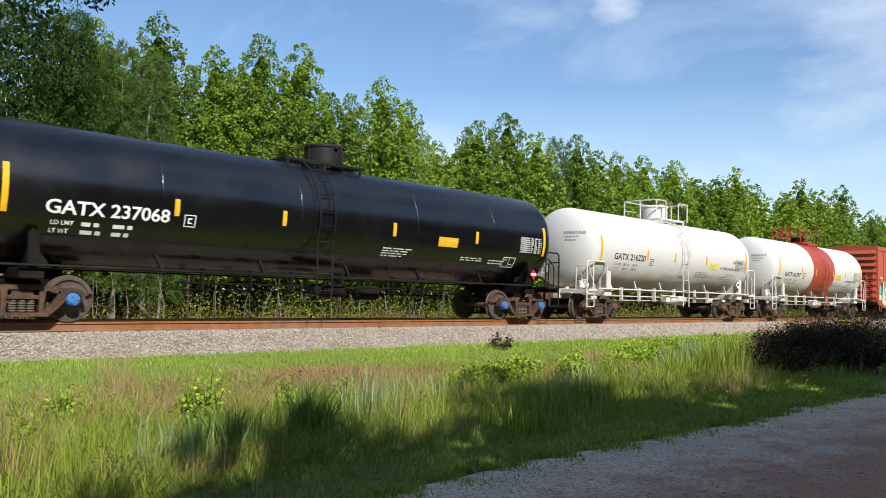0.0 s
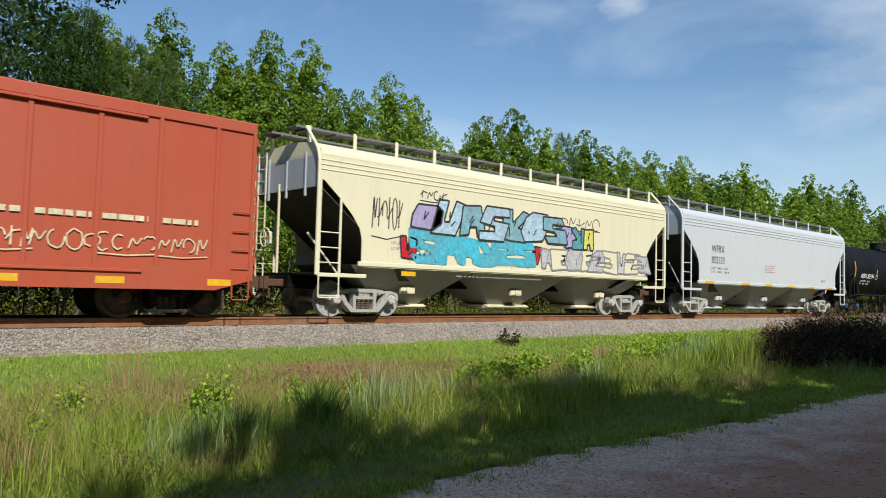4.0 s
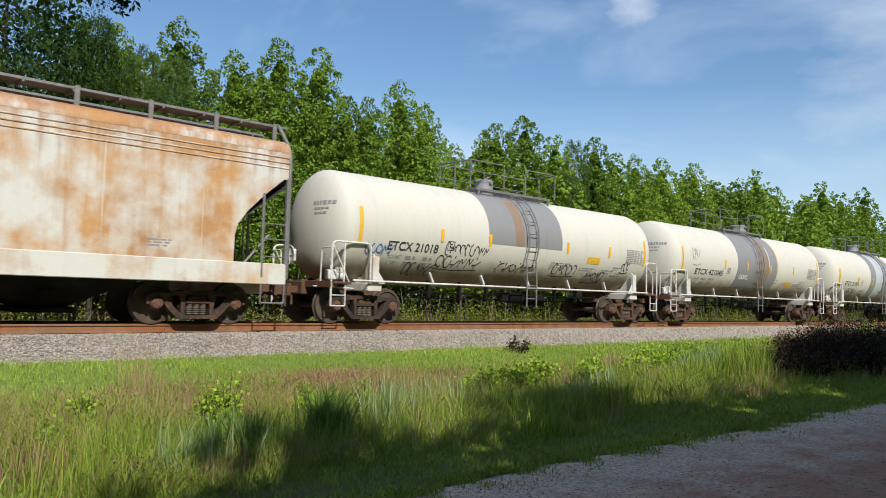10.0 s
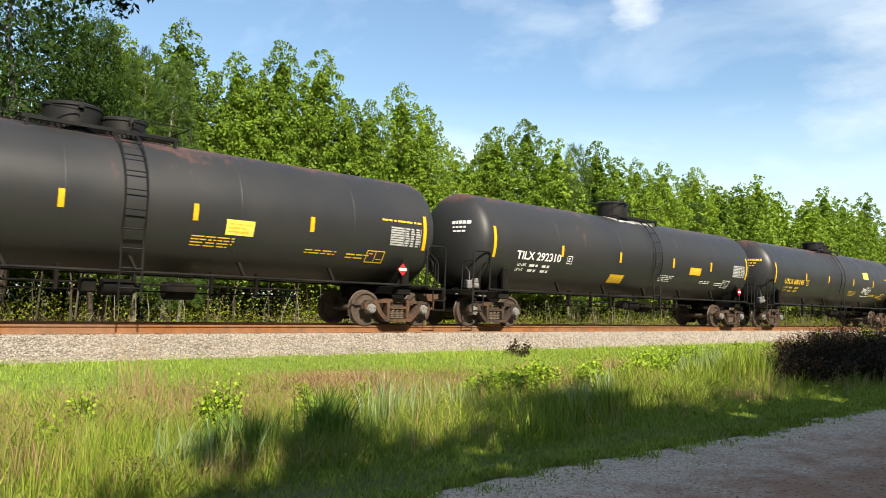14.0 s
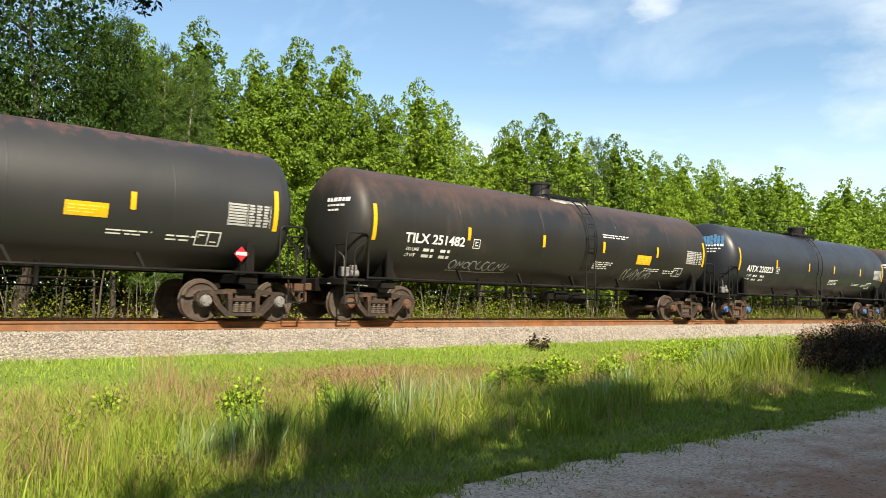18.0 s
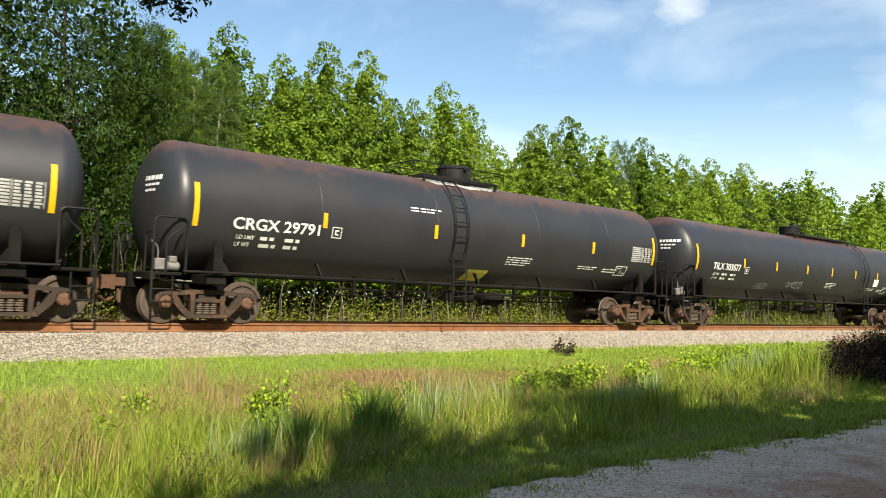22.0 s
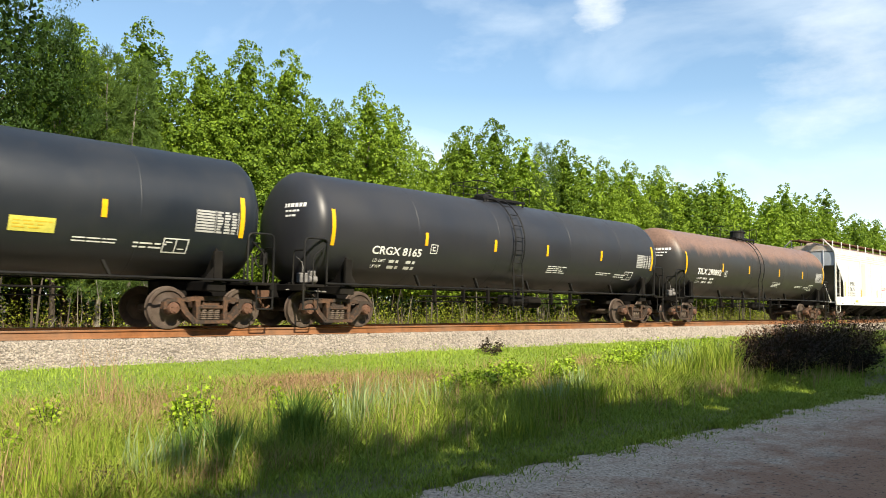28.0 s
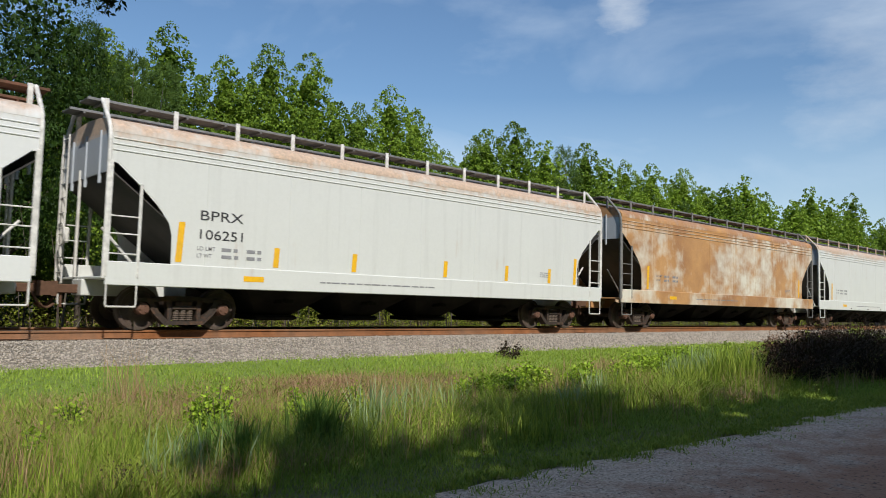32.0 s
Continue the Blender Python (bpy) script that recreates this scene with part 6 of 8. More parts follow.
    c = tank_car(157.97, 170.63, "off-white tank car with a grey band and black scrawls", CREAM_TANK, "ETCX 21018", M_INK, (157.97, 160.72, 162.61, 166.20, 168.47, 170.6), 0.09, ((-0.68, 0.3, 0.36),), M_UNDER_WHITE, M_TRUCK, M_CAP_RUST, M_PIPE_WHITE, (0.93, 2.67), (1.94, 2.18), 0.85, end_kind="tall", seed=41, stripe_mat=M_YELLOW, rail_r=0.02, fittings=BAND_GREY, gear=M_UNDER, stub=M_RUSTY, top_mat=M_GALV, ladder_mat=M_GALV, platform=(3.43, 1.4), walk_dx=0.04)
    tank_jacket(c, -1.75, 1.6, 2.35, BAND_GREY, "grey jacket over the crown")
    decal(c, on_tank, "rust_stain", -0.62, -0.2, 2.36, 3.85, paint("jacket_rust", (0.27, 0.19, 0.13), rust=0.4, grime=0.8, streak=0.6), "brown rusty strip on the jacket", 0.009)
    yellow_card(c, 3.0, 2.0, 0.68, 0.22)
    for k, (a, b, z, m, n) in enumerate(((-6.1, -5.2, 1.95, M_SPRAY_BLUE, 5), (-3.4, -1.7, 2.1, M_INK, 9), (-3.6, -1.9, 1.75, M_INK, 6), (-1.2, 0.6, 1.7, M_INK, 6), (1.4, 2.6, 1.75, M_INK, 5), (3.2, 4.2, 1.6, M_INK, 5), (5.0, 5.5, 2.0, M_INK, 3), (-4.6, -3.4, 1.5, M_INK, 6))):
        scrawl(c, on_tank, a, b, z - 0.18, z + 0.18, m, 100 + k, 0.032, n, "sprayed scrawl")
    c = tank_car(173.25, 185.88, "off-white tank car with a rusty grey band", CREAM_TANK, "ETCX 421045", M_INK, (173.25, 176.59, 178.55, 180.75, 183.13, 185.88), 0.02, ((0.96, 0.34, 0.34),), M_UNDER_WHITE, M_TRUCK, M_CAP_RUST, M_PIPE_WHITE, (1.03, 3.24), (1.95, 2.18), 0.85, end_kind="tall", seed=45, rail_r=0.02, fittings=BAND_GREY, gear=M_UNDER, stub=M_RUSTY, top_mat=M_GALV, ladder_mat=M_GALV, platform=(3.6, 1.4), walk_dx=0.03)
    tank_jacket(c, -1.9, 1.85, 1.55, BAND_GREY, "grey jacket over the crown")
    decal(c, on_tank, "rust_stain", 0.12, 1.0, 1.56, 3.75, paint("band_brown", (0.25, 0.19, 0.145), rust=0.35, grime=0.8, streak=0.6), "brown rusty stain on the jacket", 0.009)
    decal(c, on_tank, "bare_strip", 0.98, 1.06, 2.5, 3.4, M_PIPE_WHITE, "white bare strip", 0.011)
    decal(c, on_tank, "seam_stain", 1.83, 1.93, 1.6, 3.9, paint("seam_ochre", (0.6, 0.45, 0.22), grime=0.4, streak=0.3), "ochre seam stain", 0.008)
    yellow_card(c, 2.95, 1.7, 0.7, 0.2)
    scrawl(c, on_tank, -1.6, -0.8, 1.85, 2.1, M_WHITE, 120, 0.04, 4)
    scrawl(c, on_tank, -5.6, -5.0, 2.4, 3.1, M_GREY, 121, 0.03, 3)
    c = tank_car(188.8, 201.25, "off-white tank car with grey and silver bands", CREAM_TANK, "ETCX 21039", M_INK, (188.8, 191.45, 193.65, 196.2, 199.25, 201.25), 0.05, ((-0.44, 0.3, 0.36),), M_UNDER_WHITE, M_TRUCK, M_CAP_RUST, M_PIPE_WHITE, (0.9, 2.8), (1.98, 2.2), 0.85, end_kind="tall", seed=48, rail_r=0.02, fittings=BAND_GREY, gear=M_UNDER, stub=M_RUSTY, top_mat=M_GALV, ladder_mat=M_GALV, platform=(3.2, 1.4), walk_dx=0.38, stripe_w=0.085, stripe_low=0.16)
    tank_jacket(c, -1.75, -0.95, 1.45, BAND_GREY, "grey band")
    tank_jacket(c, -0.95, 0.2, 1.45, BAND_SILVER, "silver band")
    tank_jacket(c, 0.2, 1.5, 1.45, BAND_GREY, "grey band")
    tank_jacket(c, 1.5, 1.66, 1.45, paint("band_ochre", (0.55, 0.38, 0.16), grime=0.4, streak=0.3), "ochre seam stain")
    yellow_card(c, 2.7, 2.2, 0.75, 0.2, M_LEMON)
    for k, (a, b, z, n) in enumerate(((2.5, 4.1, 1.85, 8), (4.1, 4.9, 1.65, 4), (-5.0, -3.4, 1.65, 6), (-2.9, -2.4, 1.65, 3))):
        scrawl(c, on_tank, a, b, z - 0.17, z + 0.17, M_INK, 130 + k, 0.03, n)
    placard(c, 5.5, 1.45, -1.5, M_WHITE)
    c = tank_car(204.21, 219.47, "black tank car with amber lettering and faded red marks", BLACK_WORN_C, "UTLX 680004", M_AMBER, (204.21, 207.59, 210.40, 213.06, 215.95, 219.47), -0.08, ((-0.88, 0.56, 0.42), (0.16, 0.48, 0.3)), None, M_TRUCK, M_CAP_GREY, text_at=(0.98, 3.16), text_z=(2.06, 2.3), seed=51, rail_h=0.3, platform=(3.14, 1.3), walk_dx=-0.39)
    yellow_card(c, 1.94, 2.02, 0.68, 0.34, M_LEMON)
    bars(c, on_tank, 6.2, 7.5, 2.72, 2.84, 1, M_AMBER, 9)
    placard(c, 6.9, 1.5, -1.5, M_RED)
    c = tank_car(222.2, 237.73, "black tank car with white lettering and white spill by its dome", BLACK_WORN_C, "TILX 292310", M_WHITE, (222.2, 225.32, 228.50, 231.94, 234.73, 237.73), 0.76, ((-0.74, 0.58, 0.5),), None, M_TRUCK, M_CAP_GREY, seed=54, platform=(2.7, 1.3), walk_dx=-0.02)
    yellow_card(c, 3.21, 2.06, 0.82, 0.28)
    yellow_card(c, -1.82, 1.55, 0.83, 0.29)
    top_spill(c, 0.5, 1.6)
    placard(c, 7.1, 1.5, -1.5, M_RED)
    c = tank_car(240.6, 256.1, "black tank car with a pale yellow notice and a white tag", BLACK_WORN_C, "UTLX 680145", M_AMBER, (240.6, 243.88, 246.6, 249.9, 252.8, 256.0), -0.2, ((0.1, 0.5, 0.4), (0.95, 0.45, 0.3)), None, M_TRUCK, M_CAP_GREY, text_z=(2.06, 2.3), seed=57, rail_h=0.3, platform=(2.8, 1.3), walk_dx=0.4)
    yellow_card(c, 2.96, 2.67, 0.77, 0.37, M_LEMON)
    scrawl(c, on_tank, 3.0, 4.2, 1.8, 2.3, M_WHITE, 140, 0.045, 6)
    bars(c, on_tank, 6.2, 7.5, 2.72, 2.84, 1, M_AMBER, 9)
    placard(c, 6.7, 1.5, -1.5, M_RED)
    c = tank_car(258.75, 274.17, "black tank car with white lettering and a white tag", BLACK_WORN_C, "TILX 292259", M_WHITE, (258.75, 261.89, 264.80, 268.18, 271.02, 274.17), -0.77, ((1.1, 0.53, 0.45),), None, M_TRUCK, M_CAP_GREY, seed=60, platform=(2.95, 1.3), walk_dx=0.82)
    scrawl(c, on_tank, -4.9, -3.3, 1.65, 2.0, M_WHITE, 150, 0.04, 7)
    yellow_card(c, -2.4, 1.55, 0.8, 0.28)
    yellow_card(c, -0.4, 1.3, 0.5, 0.3, M_LEMON)
    yellow_card(c, 3.3, 2.06, 0.8, 0.28)
    top_spill(c, 0.05, 1.55)
    placard(c, 6.9, 1.5, -1.5, M_RED)
    c = tank_car(276.92, 292.28, "black tank car with rust-brown worn upper side", BROWN_DARK, "TILX 251482", M_WHITE, (276.92, 280.13, 283.22, 286.16, 289.23, 292.28), 0.81, ((-0.8, 0.34, 0.4),), None, M_TRUCK, M_CAP_RUST, seed=63, platform=(2.12, 1.3), walk_dx=-0.13)
    yellow_card(c, 3.47, 1.97, 0.83, 0.32)
    scrawl(c, on_tank, -4.9, -2.6, 1.45, 1.72, M_PALE, 160, 0.03, 9)
    scrawl(c, on_tank, 3.0, 4.6, 1.4, 1.8, M_PALE, 161, 0.03, 8)
    bars(c, on_tank, 1.5, 2.9, 2.75, 2.9, 2, M_WHITE, 6)
    top_spill(c, 0.68, 1.2)
    c = tank_car(295.08, 310.22, "satin black tank car with blue bearing caps", BLACK_SATIN, "AITX 220223", M_WHITE, (295.08, 298.25, 301.41, 304.13, 307.26, 310.22), -0.36, ((1.02, 0.38, 0.38),), None, M_TRUCK, M_CAP_BLUE, text_at=(0.66, 2.88), text_z=(2.04, 2.3), seed=66, platform=(2.45, 1.3), walk_dx=0.31)
    head_scrawl(c, 7.57, plain("spray_sky_blue", (0.09, 0.3, 0.58), 0.5, 0.0, 0.2))
    c = tank_car(312.99, 328.58, "black tank car with rust along its top", BLACK_WORN, "CRGX 29840", M_WHITE, (312.99, 316.14, 319.28, 322.77, 325.54, 328.58), 0.77, ((-0.72, 0.48, 0.42),), None, M_TRUCK, M_CAP_RUST, text_at=(0.74, 2.96), seed=69, rail_h=0.65, platform=(2.9, 1.3), walk_dx=-0.29)
    bars(c, on_tank, -0.6, 0.4, 2.9, 3.05, 2, M_WHITE, 6)
    scrawl(c, on_tank, 4.0, 4.7, 1.5, 1.9, M_PALE, 170, 0.03, 3)
    top_spill(c, 0.48, 1.65)
    c = tank_car(331.29, 346.97, "black tank car with reddish worn top", BLACK_WORN, "CRGX 29791", M_WHITE, (331.29, 334.35, 337.64, 340.81, 343.89, 346.97), -0.7, ((0.92, 0.48, 0.4),), None, M_TRUCK, M_CAP_RUST, text_at=(0.83, 2.95), seed=72, rail_h=0.35, platform=(2.8, 1.3), walk_dx=0.66)
    yellow_card(c, -0.1, 1.24, 0.75, 0.3, M_LEMON, 0.3)
    bars(c, on_tank, -2.3, -1.3, 2.9, 3.05, 2, M_WHITE, 6)
    top_spill(c, -0.04, 1.55)
    c = tank_car(349.61, 367.65, "long black tank car with red-brown worn top", BLACK_WORN_B, "TILX 303677", M_WHITE, (349.61, 352.78, 355.25, 357.85, 360.15, 362.52, 364.91, 367.65), 4.82, ((-4.3, 0.42, 0.36),), None, M_TRUCK, M_CAP_RUST, text_at=(1.06, 2.95), text_z=(2.12, 2.38), seed=75, rail_h=0.7, platform=(5.4, 1.3), walk_dx=-2.45)
    scrawl(c, on_tank, -2.2, -0.9, 1.62, 1.9, M_PALE, 181, 0.03, 5)
    scrawl(c, on_tank, -4.6, -3.6, 1.55, 1.75, M_GREY, 182, 0.03, 5)
    decal(c, on_tank, "notice", 6.0, 6.5, 1.95, 2.3, M_WHITE, "white notice")
    placard(c, 8.2, 1.5, -1.5, M_WHITE)
    c = tank_car(370.15, 387.24, "long black pressure tank car covered low down in pale graffiti", BLACK_SATIN, "TILX 300913", M_WHITE, (370.15, 373.35, 376.76, 380.01, 382.43, 384.85, 387.24), 1.6, ((-1.5, 0.55, 0.42),), None, M_TRUCK, M_CAP_RUST, text_at=(1.05, 3.12), text_z=(2.1, 2.36), seed=78, rail_h=0.0, stripe_mat=plain("reflective_orange", (0.75, 0.28, 0.02), 0.45), platform=(2.5, 1.2), walk_dx=-1.15)
    long_rail(c, 8.0)
    decal(c, on_tank, "dust_stain", -0.1, 1.35, 1.75, 3.6, paint("tank_dust", (0.05, 0.048, 0.043), grime=0.8, streak=0.8, rough=0.7, gloss=0.1, seed=31), "grey dust stain under the deck", 0.006)
    housing(c, 1.0)
    for k, (a, b, z0, z1, m, n) in enumerate(((-7.6, -5.8, 1.5, 1.75, M_PALE, 7), (-5.2, -3.4, 1.55, 2.0, M_PALE, 6), (-3.3, -1.8, 1.75, 2.1, M_WHITE, 6), (-3.0, -1.2, 1.35, 1.55, M_CYAN, 6), (-1.1, 1.0, 1.5, 1.9, M_PALE, 8), (1.1, 3.0, 1.45, 1.8, M_PALE, 6), (3.0, 5.0, 1.5, 1.75, M_WHITE, 8), (5.4, 6.3, 1.55, 1.85, M_WHITE, 4), (-8.6, -8.0, 1.6, 1.95, M_PALE, 3))):
        scrawl(c, on_tank, a - 0.1, b + 0.15, z0 - 0.05, z1 + 0.14, m, 190 + k, 0.05, n)
    yellow_card(c, 5.0, 2.12, 0.76, 0.28, M_LEMON)
    for k, line in enumerate(("NON-ODORIZED", "LIQUEFIED", "PETROLEUM GAS")):
        lettering(c, on_tank, line, 6.55, 7.3 + 0.1 * (k % 2), 1.98 - 0.11 * k, 2.06 - 0.11 * k, M_WHITE, "notice_lettering", bold=0.01)
    placard(c, 8.0, 1.5, -1.5, M_RED)
    c = tank_car(390.21, 405.42, "black tank car with a glossy patch and a white tag", BLACK_B, "AITX 220228", M_WHITE, (390.21, 393.40, 396.54, 399.30, 402.37, 405.42), -0.34, ((1.0, 0.48, 0.42),), None, M_TRUCK, M_CAP_BLUE, text_at=(0.62, 2.9), text_z=(2.05, 2.3), seed=81, platform=(2.85, 1.3), walk_dx=0.18)
    scrawl(c, on_tank, 1.8, 4.6, 1.95, 2.35, M_WHITE, 200, 0.05, 9)
    tank_band(c, 7.6, -2.2, -0.9, paint("tank_gloss_patch", (0.016, 0.016, 0.018), rough=0.2, grime=0.3, streak=0.1), "glossier repainted band")
    c = tank_car(407.75, 423.3, "dusty blue-black tank car with white vent pipes on top", BLUE_BLACK, "", M_WHITE, (407.75, 411.23, 414.80, 417.27, 420.23, 423.26), 0.75, (), None, M_TRUCK, M_CAP_RUST, seed=84, rail_h=0.0)
    bars(c, on_tank, -6.8, -4.9, 2.05, 2.3, 1, M_WHITE, 33, "lettering", 1.3)
    for k, x in enumerate((-1.2, -0.5, 0.15, 0.9)):
        s = Shape().tube(bent([(x, -0.1, 4.0), (x, -0.1, 4.75 + 0.12 * (k % 2)), (x - 0.25, -0.1, 4.85)], 0.15), 0.05, 8)
        part("vent_pipe", s.mesh("vent_pipe", M_PIPE_WHITE, 40), c, "white bent vent pipe")
    yellow_card(c, 3.04, 1.88, 0.8, 0.28, M_LEMON)
    c = tank_car(425.79, 441.06, "matt black tank car with white lettering", BLACK_B, "CRGX 8165", M_WHITE, (425.79, 428.97, 431.85, 434.42, 437.53, 441.0), -0.56, ((0.0, 0.3, 0.12),), None, M_TRUCK, M_CAP_RUST, text_at=(1.32, 3.06), text_z=(1.93, 2.15), seed=87, rail_h=0.5, platform=(2.1, 1.2), walk_dx=0.34)
    c = tank_car(443.78, 459.40, "black tank car, half its top worn to rust", BROWN_WORN, "TILX 290892", M_WHITE, (443.78, 447.09, 449.81, 453.31, 456.36, 459.40), -0.63, ((0.84, 0.34, 0.4),), None, M_TRUCK, M_CAP_RUST, text_at=(1.02, 3.21), seed=90, platform=(2.13, 1.3), walk_dx=0.29)
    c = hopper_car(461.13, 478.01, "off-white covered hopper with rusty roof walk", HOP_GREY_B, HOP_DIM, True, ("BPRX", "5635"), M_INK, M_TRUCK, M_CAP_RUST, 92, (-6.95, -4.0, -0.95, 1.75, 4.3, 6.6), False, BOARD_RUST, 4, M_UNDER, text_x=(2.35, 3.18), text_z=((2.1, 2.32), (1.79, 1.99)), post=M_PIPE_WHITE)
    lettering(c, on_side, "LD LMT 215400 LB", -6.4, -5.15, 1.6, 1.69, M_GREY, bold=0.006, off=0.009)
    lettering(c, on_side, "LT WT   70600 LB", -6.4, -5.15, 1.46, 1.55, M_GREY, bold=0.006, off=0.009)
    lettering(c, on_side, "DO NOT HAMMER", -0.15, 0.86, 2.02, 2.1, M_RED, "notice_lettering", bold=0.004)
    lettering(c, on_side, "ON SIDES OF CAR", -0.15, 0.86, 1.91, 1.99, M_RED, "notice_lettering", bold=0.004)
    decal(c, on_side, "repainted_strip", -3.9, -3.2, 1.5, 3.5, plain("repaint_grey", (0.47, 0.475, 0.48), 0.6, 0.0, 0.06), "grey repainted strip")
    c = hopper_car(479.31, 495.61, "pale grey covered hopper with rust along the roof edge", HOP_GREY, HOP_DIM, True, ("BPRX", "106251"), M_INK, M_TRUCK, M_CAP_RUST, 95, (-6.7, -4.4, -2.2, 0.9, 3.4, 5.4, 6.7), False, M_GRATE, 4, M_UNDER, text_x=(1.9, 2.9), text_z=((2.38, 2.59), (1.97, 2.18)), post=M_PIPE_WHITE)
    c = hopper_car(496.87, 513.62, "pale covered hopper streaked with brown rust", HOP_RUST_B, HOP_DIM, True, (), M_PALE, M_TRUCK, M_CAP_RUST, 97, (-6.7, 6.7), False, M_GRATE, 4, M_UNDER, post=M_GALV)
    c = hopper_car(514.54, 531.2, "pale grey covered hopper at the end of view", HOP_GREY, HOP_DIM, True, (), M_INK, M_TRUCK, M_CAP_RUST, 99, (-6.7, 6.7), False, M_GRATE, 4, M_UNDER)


def top_spill(car, x, reach):
    """Pale product spilled on the crown of a tank under its platform, with a ragged lower edge."""
    s = Shape()
    n = 40
    def at(px, ang):
        r = TANK_R + 0.007
        return (px, -r * math.sin(radians(ang)), TANK_Z + r * math.cos(radians(ang)))
    def low(px):
        run = 1 - abs(px - x) / reach
        return 14 + 17 * min(1.0, max(0.0, run) * 3) + 4 * noise.noise((px * 1.9, x, 0)) + 3 * noise.noise((px * 8.0, x, 5))
    for k in range(n):
        p, q = x - reach + 2 * reach * k / n, x - reach + 2 * reach * (k + 1) / n
        for m in range(6):
            a, b = m / 6, (m + 1) / 6
            s.face([at(p, -14 + (low(p) + 14) * b), at(q, -14 + (low(q) + 14) * b), at(q, -14 + (low(q) + 14) * a), at(p, -14 + (low(p) + 14) * a)])
    part("spill", s.mesh("spill", M_PALE, 60), car, "pale dried spill")


def head_scrawl(car, half, mat):
    s = Shape()
    rng = random.Random(4)
    for k in range(6):
        y = -0.25 - 0.14 * k
        for j in range(2):
            z = 3.1 + 0.18 * j + rng.uniform(-0.05, 0.05)
            rr = math.hypot(y, z - TANK_Z) / TANK_R
            x = -half - 0.17 - 0.6 * math.sqrt(max(0, 1 - rr * rr)) - 0.01
            s.face([(x, y, z), (x + 0.02, y - 0.12, z), (x + 0.02, y - 0.1, z + 0.2), (x, y + 0.02, z + 0.2)])
    part("graffiti", s.mesh("graffiti", mat, 0), car, "light blue sprayed shapes on the tank end")


def housing(car, x):
    """The raised deck of a pressure car, carried on gussets down the tank's side."""
    s = Shape().box(x - 1.3, x + 1.3, -1.12, 0.9, 4.1, 4.16, 0.01)
    part("deck", s.mesh("deck", M_PIPE_BLACK, 30), car)
    for dx in (-1.2, -0.1, 0.35, 1.2):
        s = Shape().slab([(-1.1, 4.1), (-1.06, 3.5), (-0.75, 3.8), (-0.6, 4.1)], x + dx - 0.03, x + dx + 0.03)
        part("gusset", s.mesh("gusset", M_PIPE_BLACK, 30), car)


def long_rail(car, run):
    s = Shape()
    y = 0.62
    s.tube([(-run, y, 4.62), (run * 0.75, y, 4.62)], 0.016, 6)
    for i in range(7):
        x = -run + run * 1.75 * i / 6
        s.tube([(x, y, 3.85), (x, y, 4.62)], 0.018, 6)
    part("top_handrail", s.mesh("top_handrail", M_PIPE_BLACK, 40), car, "long black handrail along the top")


build_train()


# ---- how the train and its wheels move ----
SPEEDS = [(0, 14.45), (4, 14.63), (8, 14.91), (12, 14.84), (16, 14.94), (20, 14.89), (24, 14.89), (28, 14.75), (32, 15.0)]


def travelled(t):
    """Metres rolled since the clip's start."""
    total = 0.0
    for (t0, v0), (t1, v1) in zip(SPEEDS, SPEEDS[1:]):
        if t <= t0:
            break
        d = min(t, t1) - t0
        total += d * (v0 + (v0 + (v1 - v0) * d / (t1 - t0))) / 2
    return total


def motions():
    times = [float(t) for t in range(33)]
    for car, mid, half in CARS:
        walk(car, [(t, pose(mid - travelled(t), TRACK_Y, 0)) for t in times])
    middles = {car: mid for car, mid, half in CARS}
    for w, car, k, x in SPINNING:
        # turned while it is near; it stands still on its axle before and after
        seen = [i for i in range(32 * FPS + 1) if -14 < middles[car] + x - travelled(i / FPS) < 62]
        rows = []
        step = 1
        for i in range(seen[0], seen[-1] + 1, step):
            turn = -math.degrees((travelled(i / FPS) - travelled(seen[0] / FPS)) / WHEEL_R)
            rows.append((i / FPS, pose(k, 0, WHEEL_R, 0, turn, 0)))
        if rows[0][0] > 0:
            rows.insert(0, (0.0, rows[0][1]))
        if rows[-1][0] < 32.0:
            rows.append((32.0, rows[-1][1]))
        walk(w, rows)


# ---- trees ----
def leaf_quads(rng, centres, size, up=0.35, jitter=0.4, outward=0.0):
    """Pointed leaves, each folded a little, at the given centres."""
    n = len(centres)
    nrm = rng.normal(size=(n, 3))
    nrm[:, 2] = np.abs(nrm[:, 2]) + up
    if outward:
        away = centres * np.array([1.0, 1.0, 0.0])
        nrm += outward * away / (np.linalg.norm(away, axis=1, keepdims=True) + 0.05)
    nrm /= np.linalg.norm(nrm, axis=1, keepdims=True)
    t = np.cross(nrm, rng.normal(size=(n, 3)))
    t /= np.linalg.norm(t, axis=1, keepdims=True) + 1e-9
    b = np.cross(nrm, t)
    s = (size * (1 - jitter + 2 * jitter * rng.random(n)))[:, None]
    p0, p2 = centres - t * s * 0.55, centres + t * s * 0.6 - nrm * s * 0.12
    p1 = centres + b * s * 0.42 + nrm * s * 0.12
    p3 = centres - b * s * 0.42 + nrm * s * 0.12
    return np.stack([p0, p1, p2, p3], 1)


